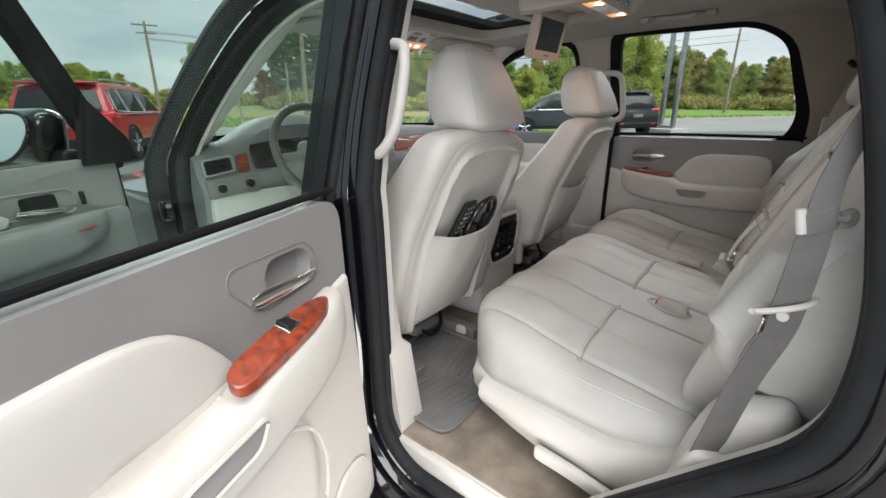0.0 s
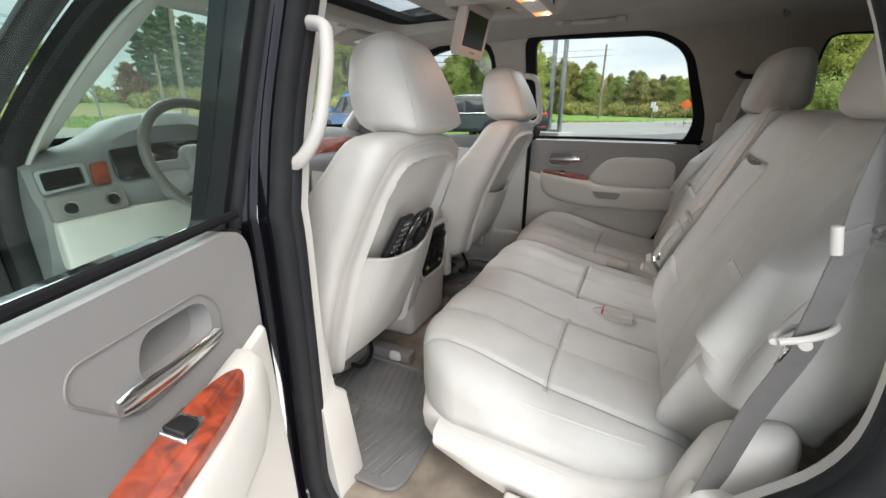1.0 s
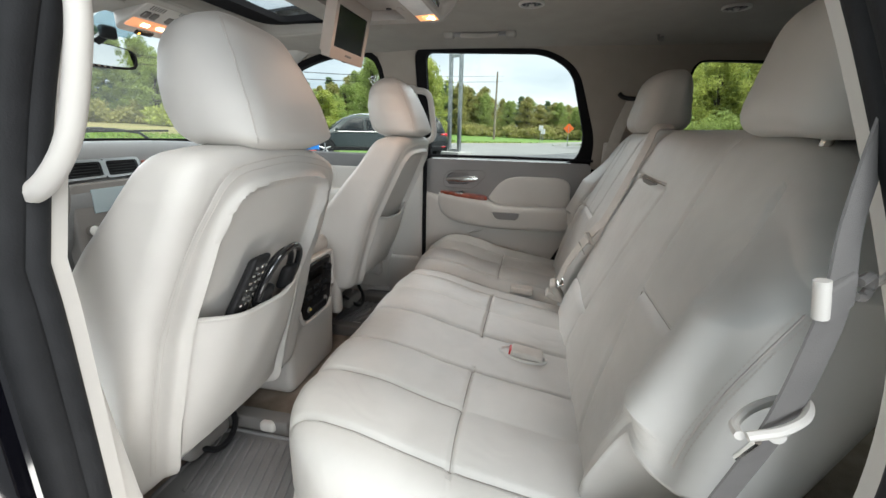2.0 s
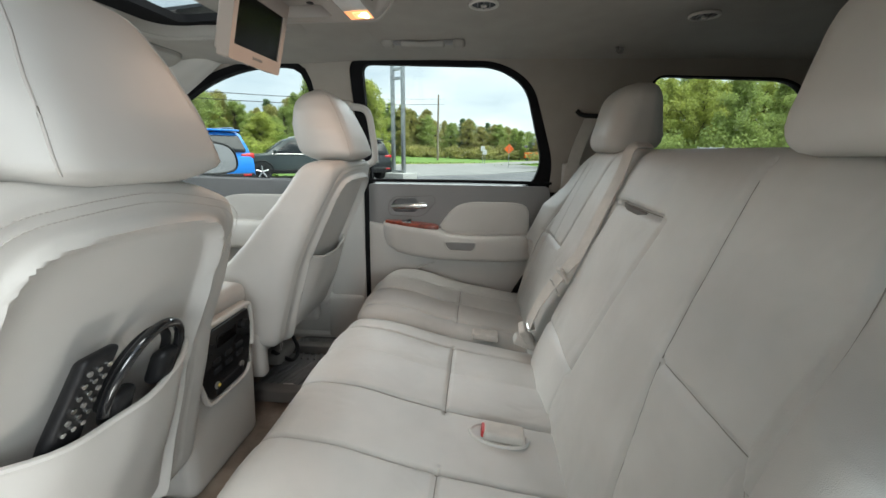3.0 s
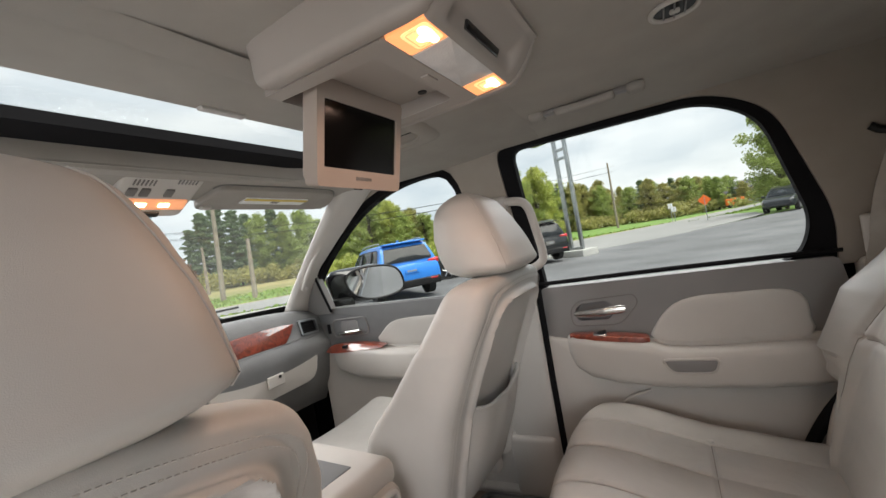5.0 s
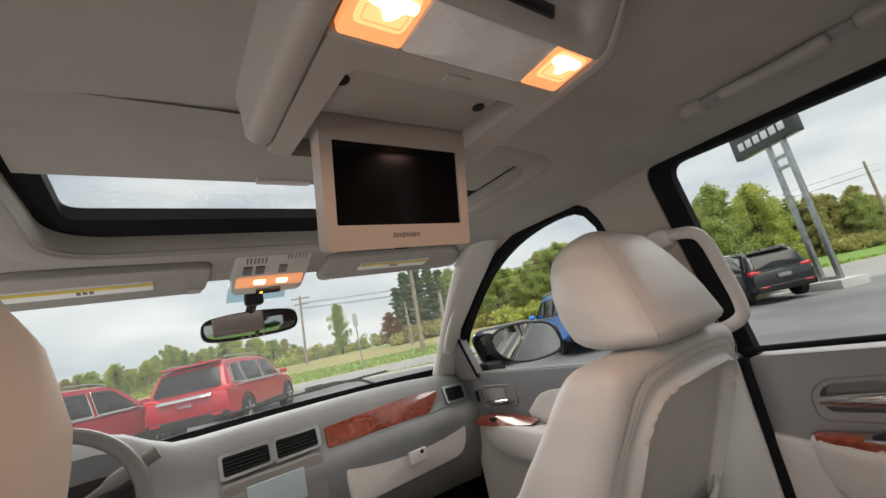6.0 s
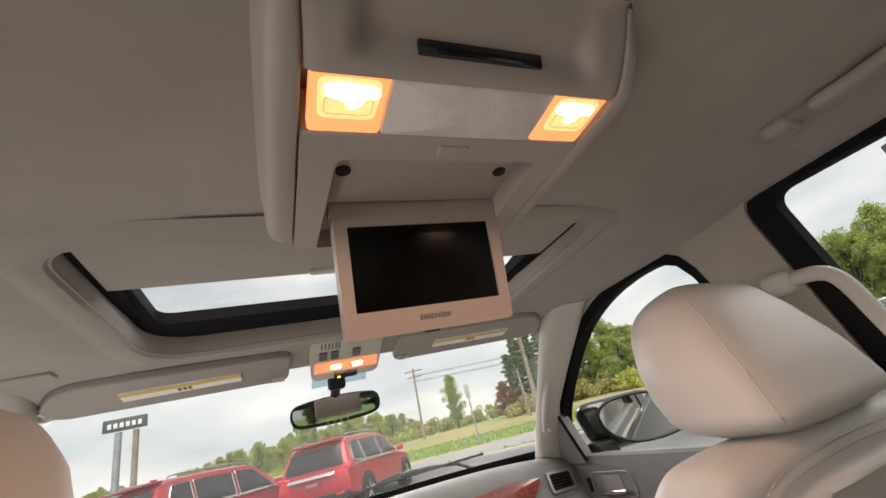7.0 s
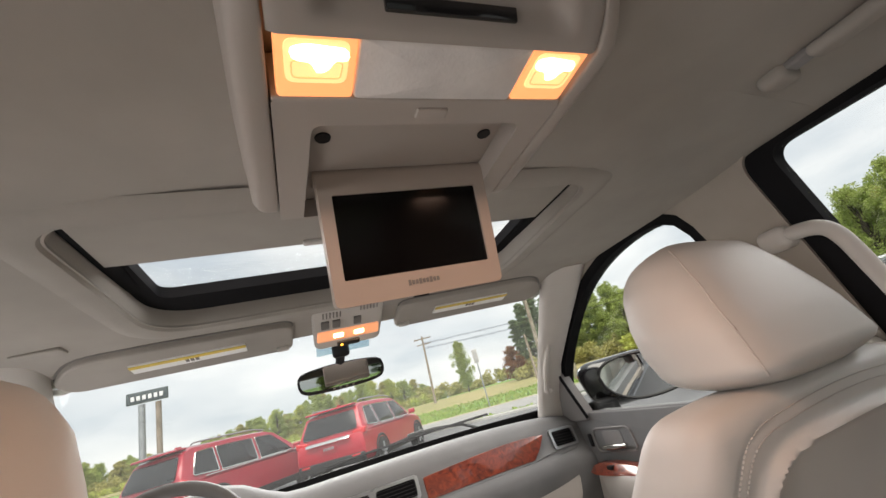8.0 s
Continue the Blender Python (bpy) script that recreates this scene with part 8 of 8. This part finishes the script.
lp = thing("sign_post", "narrow grey sign on a thin post", "sign")
c = polar(23.4, 24)
part("post", tube([c, c + Vector((0, 0, 3.0))], 0.04, 6), STEEL, lp)
part("board", softbox(0.28, 0.04, 0.75, 0.02, 1, 1, 1, place=lambda p: pose(*(c + Vector((0, 0, 2.75))), 0, 0, -23) @ p), CONCRETE, lp)

os_ = thing("roadwork_sign", "orange diamond roadwork sign on a post", "road sign")
c = polar(94.2, 40)
part("post", tube([c, c + Vector((0, 0, 2.0))], 0.03, 6), STEEL, os_)
part("diamond", softbox(0.66, 0.03, 0.66, 0.01, 1, 1, 1, place=lambda p: pose(*(c + Vector((0, 0, 1.75))), 0, 45, 86) @ p), ORANGE, os_, "bright orange panel")
for az, h in ((90.6, 2.0), (90.9, 1.6)):
    s2 = thing("road_sign", "small pale sign on a thin post", "road sign", "small road signs")
    c2 = polar(az, 50)
    part("post", tube([c2, c2 + Vector((0, 0, h))], 0.03, 6), STEEL, s2)
    part("board", softbox(0.45, 0.03, 0.55, 0.01, 1, 1, 1, place=lambda p: pose(*(c2 + Vector((0, 0, h - 0.2))), 0, 0, 90) @ p), CAR_WHITE, s2)


# parked vehicles
def suv(name, pos, az, paint, label, length=4.75, width=1.90, height=1.72, rear_bar=False):
    car = thing(name, label, "car", "parked cars")
    m = pose(pos.x, pos.y, land(pos.x, pos.y), 0, 0, -az)
    L, W, H = length, width, height
    # body sections along y, nose at +L/2
    prof = [(-0.50, 0.50, 0.86, 0.90), (-0.49, 0.40, 0.98, 0.96), (-0.44, 0.34, 1.02, 1.0), (-0.25, 0.30, 1.03, 1.0), (0.0, 0.28, 1.03, 1.0), (0.18, 0.30, 1.03, 1.0), (0.27, 0.30, 1.04, 0.99), (0.38, 0.32, 0.99, 0.97), (0.46, 0.36, 0.90, 0.90), (0.50, 0.46, 0.74, 0.74)]
    secs = []
    for f, z0, z1, wf in prof:
        hw = W / 2 * wf
        secs.append([m @ Vector((x, f * L, z)) for x, z in ((-hw * 0.86, z0), (-hw, z0 + 0.10), (-hw * 1.0, (z0 + z1) / 2 + 0.05), (-hw * 0.97, z1 - 0.06), (-hw * 0.90, z1), (0, z1 + 0.015), (hw * 0.90, z1), (hw * 0.97, z1 - 0.06), (hw, (z0 + z1) / 2 + 0.05), (hw, z0 + 0.10), (hw * 0.86, z0))])
    body = part("body", loft(secs), paint, car, sharp=30)
    # greenhouse
    def cabin(scale_w, lift, drop):
        out = []
        for f, zt, wf in ((-0.475, 1.06, 0.90), (-0.455, 1.30, 0.85), (-0.425, H - 0.10, 0.76), (-0.38, H - 0.02, 0.73), (-0.15, H, 0.74), (0.05, H - 0.02, 0.74), (0.11, H - 0.10, 0.76), (0.19, 1.32, 0.84), (0.265, 1.05, 0.90)):
            hw, hb = W / 2 * wf * scale_w, W / 2 * 0.955
            out.append((f, zt - drop, hw, hb))
        return out
    secs = []
    for f, zt, hw, hb in cabin(1.0, 0, 0.0):
        zb = 1.0
        secs.append([m @ Vector((x, f * L, z)) for x, z in ((-hb, zb), (-(hb * 0.355 + hw * 0.645), zb + (zt - zb) * 0.62), (-hw, zt - 0.03), (-hw * 0.86, zt), (0, zt + 0.012), (hw * 0.86, zt), (hw, zt - 0.03), (hb * 0.355 + hw * 0.645, zb + (zt - zb) * 0.62), (hb, zb))])
    part("cabin", loft(secs), paint, car, "painted roof and pillars", sharp=40)
    cab = cabin(1.0, 0, 0.0)

    def cab_x(y, z):
        """Half the cabin's width at a place along the car and a height."""
        f = y / L
        zt, hw, hb = (interp(f, [(c[0], c[k]) for c in cab]) for k in (1, 2, 3))
        return interp(z, ((1.0, hb), (1.0 + (zt - 1.0) * 0.62, hb * 0.355 + hw * 0.645), (max(zt - 0.03, 1.01 + (zt - 1.0) * 0.62), hw)))

    back = [(1.06, -0.4785), (1.30, -0.459), (H - 0.10, -0.429)]
    nose = [(1.05, 0.2685), (1.32, 0.1935), (H - 0.10, 0.1135)]
    for name_, ends, z1, sgn_ in (("rear_window", back, H - 0.16, -1), ("windscreen", nose, H - 0.13, 1)):
        lay_w = lambda x, z, w, ends=ends, sgn_=sgn_: m @ Vector((x, interp(z, ends) * L + sgn_ * (0.012 + w), z))
        wt, wb = W / 2 * 0.68, W / 2 * 0.80
        part(name_, plate(round_poly([(-wb, 1.09), (wb, 1.09), (wt, z1), (-wt, z1)], [0.10, 0.10, 0.06, 0.06], 5), lay_w, 0.008, -0.02, 0.004), DARK_GLASS, car, "dark tinted glass")
    for sx in (-1, 1):
        lay_s = lambda y, z, w, sx=sx: m @ Vector((sx * (cab_x(y, z) + 0.022 + w), y, z))
        zt = H - 0.13
        for pts, rad in (([(-0.415 * L, 1.10), (-0.285 * L, 1.07), (-0.285 * L, zt), (-0.375 * L, zt - 0.02)], [0.06, 0.03, 0.03, 0.08]),
                         ([(-0.270 * L, 1.07), (-0.055 * L, 1.06), (-0.055 * L, zt), (-0.270 * L, zt)], 0.03),
                         ([(-0.035 * L, 1.06), (0.195 * L, 1.06), (0.075 * L, zt - 0.02), (-0.035 * L, zt)], [0.03, 0.05, 0.08, 0.03])):
            loop = round_poly(pts, rad, 5)
            glass_ = part("side_window", plate(loop, lay_s, 0.006, -0.02, 0.003), DARK_GLASS, car, "dark tinted glass")
            part("window_trim", tube([lay_s(p.x, p.y, 0.004) for p in loop], 0.011, 5, closed=True), CHROME if rear_bar else BLACK, glass_)
        part("roof_rail", tube(curve_open([m @ Vector((sx * W / 2 * 0.70, y * L, z)) for y, z in ((-0.38, H + 0.01), (-0.34, H + 0.055), (-0.05, H + 0.06), (0.05, H + 0.0))], 5), 0.018, 8), STEEL, car)
        part("belt_line", tube([m @ Vector((sx * W / 2 * 0.975, y * L, 1.03)) for y in (-0.36, -0.1, 0.22)], 0.012, 6), CHROME, car)
        part("side_mirror", softbox(0.20, 0.12, 0.14, 0.04, 2, 2, 2, place=lambda p, sx=sx: m @ (p + Vector((sx * (W / 2 + 0.10), 0.20 * L, 1.12)))), paint, car)
        part("lower_cladding", softbox(0.06, L * 0.52, 0.16, 0.02, 1, 2, 1, place=lambda p, sx=sx: m @ (p + Vector((sx * (W / 2 - 0.01), -0.02 * L, 0.36)))), BLACK, car)
        for f in (-0.30, 0.305):
            c0 = Vector((sx * (W / 2 - 0.10), f * L, 0.36))
            wh = part("wheel", tube([m @ (c0 + Vector((sx * -0.12, 0, 0))), m @ (c0 + Vector((sx * 0.11, 0, 0)))], 0.36, 24), TYRE, car, "black tyre")
            part("rim", disc(m @ (c0 + Vector((sx * 0.105, 0, 0))), m.to_3x3() @ Vector((sx, 0, 0)), 0.245, 0.012, 20), BLACK, wh)
            for k in range(5):
                an = 2 * math.pi * k / 5 + 0.3
                part("spoke", tube([m @ (c0 + Vector((sx * 0.122, 0.03 * math.cos(an), 0.03 * math.sin(an)))), m @ (c0 + Vector((sx * 0.118, 0.23 * math.cos(an), 0.23 * math.sin(an))))], 0.030, 6), ALLOY, wh)
            part("wheel_arch", tube([m @ (c0 + Vector((sx * 0.09, 0.42 * math.cos(a), 0.42 * math.sin(a)))) for a in [math.pi * k / 12 for k in range(13)]], 0.035, 6), BLACK, car)
        part("tail_light", softbox(0.36, 0.16, 0.15, 0.04, 3, 2, 2, fn=lambda p, sx=sx: (p.x, p.y + 0.10 * max(0, sx * p.x), p.z + 0.10 * sx * p.x), place=lambda p, sx=sx: m @ (p + Vector((sx * (W / 2 - 0.17), -0.468 * L, 0.99)))), TAIL, car, "red tail light")
        part("headlight", softbox(0.34, 0.20, 0.12, 0.04, 2, 2, 2, place=lambda p, sx=sx: m @ (p + Vector((sx * (W / 2 - 0.26), 0.448 * L, 0.80)))), CHROME, car)
        part("reflector", softbox(0.22, 0.03, 0.05, 0.012, 1, 1, 1, place=lambda p, sx=sx: m @ (p + Vector((sx * (W / 2 - 0.28), -0.503 * L, 0.50)))), TAIL, car)
    part("rear_bumper", softbox(W * 0.93, 0.12, 0.22, 0.04, 3, 1, 1, place=lambda p: m @ (p + Vector((0, -0.492 * L, 0.44)))), BLACK, car, "black lower bumper")
    part("plate", softbox(0.42, 0.02, 0.14, 0.008, 1, 1, 1, place=lambda p: m @ (p + Vector((0, -0.505 * L, 0.80)))), GREY_PRINT if paint in (CAR_BLACK,) else paint, car)
    for k in range(5):
        part("plate_bar", softbox(0.045, 0.006, 0.06, 0.002, 1, 1, 1, place=lambda p, k=k: m @ (p + Vector((-0.12 + 0.06 * k, -0.505 * L - 0.012, 0.80)))), STEEL, car)
    part("rear_wiper", tube([m @ Vector((0, -0.475 * L, 1.10)), m @ Vector((0.25, -0.472 * L, 1.14))], 0.012, 6), BLACK, car)
    part("spoiler", softbox(W * 0.70, 0.26, 0.05, 0.02, 3, 2, 1, place=lambda p: m @ (p + Vector((0, -0.425 * L, H - 0.03)))), paint, car)
    if rear_bar:
        part("chrome_bar", softbox(W * 0.62, 0.03, 0.07, 0.014, 3, 1, 1, fn=lambda p: (p.x, p.y + 0.10 * (p.x / W) ** 2 + 0.9 * p.z, p.z), place=lambda p: m @ (p + Vector((0, -0.512 * L, 0.955)))), CHROME, car, "bright chrome bar over the plate")
    part("nose_grille", softbox(W * 0.5, 0.06, 0.26, 0.03, 2, 1, 1, place=lambda p: m @ (p + Vector((0, 0.49 * L, 0.66)))), BLACK, car)
    part("antenna_fin", softbox(0.04, 0.16, 0.07, 0.015, 1, 1, 1, place=lambda p: m @ (p + Vector((0, -0.33 * L, H + 0.04)))), paint, car)
    return car


suv("parked_suv", polar(7.6, 13.6), 33, RED, "bright red parked SUV with a chrome tailgate bar", 4.9, 1.92, 1.70, True)
suv("parked_suv", polar(-7.5, 13.0), 39, DARK_RED, "dark red parked SUV with roof rails", 4.9, 1.92, 1.70, True)
suv("parked_suv", polar(51.7, 13.6), 36, BLUE, "bright blue parked SUV", 4.7, 1.88, 1.68)
suv("parked_suv", polar(65.0, 17.6), -32, CAR_GREEN, "dark green parked SUV seen from the side", 4.7, 1.90, 1.68)
suv("parked_suv", polar(71.6, 19.0), 44, CAR_BLACK, "black parked SUV with red tail lights", 4.7, 1.90, 1.70)
suv("parked_suv", polar(101.6, 36.0), -66, CAR_SLATE, "slate-grey SUV parked on the lot, seen from the front", 4.7, 1.88, 1.65)
suv("parked_suv", polar(118.2, 33.0), 116, CAR_WHITE, "white parked truck seen from behind", 5.0, 2.0, 1.85)
suv("parked_suv", polar(125.0, 30.0), -58, CAR_BLACK, "black SUV parked far off, seen from the front", 4.8, 1.95, 1.75)
suv("parked_suv", polar(130.0, 29.0), -35, CAR_BLACK, "black car parked under the far trees", 4.7, 1.9, 1.50)

house = thing("house", "far grey house with a pitched roof", "house")
h_m = pose(*polar(98.6, 95), 0, 0, 20)
part("wall", softbox(11, 7, 2.6, 0.02, 1, 1, 1, place=lambda p: h_m @ (p + Vector((0, 0, 1.25)))), CONCRETE, house)
part("roof", loft([[h_m @ Vector((x, -4, 2.5)), h_m @ Vector((x, 4, 2.5)), h_m @ Vector((x, 0, 4.4))] for x in (-6, 6)]), surface("roof_shingle", (0.09, 0.09, 0.10), 0.9, mottle=0.2, grain=0.2, grain_scale=5), house)
for k in range(3):
    part("window", softbox(0.05, 1.0, 0.9, 0.01, 1, 1, 1, place=lambda p, k=k: h_m @ (p + Vector((-5.52, -2.2 + 2.2 * k, 1.5)))), DARK_GLASS, house)
shed = thing("roadwork_trailer", "orange-red roadwork trailer by the road", "trailer")
t_m = pose(*polar(97.0, 78), 0, 0, 0)
part("body", softbox(1.2, 2.4, 1.0, 0.1, 1, 1, 1, place=lambda p: t_m @ (p + Vector((0, 0, 0.9)))), ORANGE, shed)
for k in (-0.7, 0.7):
    part("wheel", tube([t_m @ Vector((-0.6, k, 0.3)), t_m @ Vector((0.6, k, 0.3))], 0.3, 12), TYRE, shed)
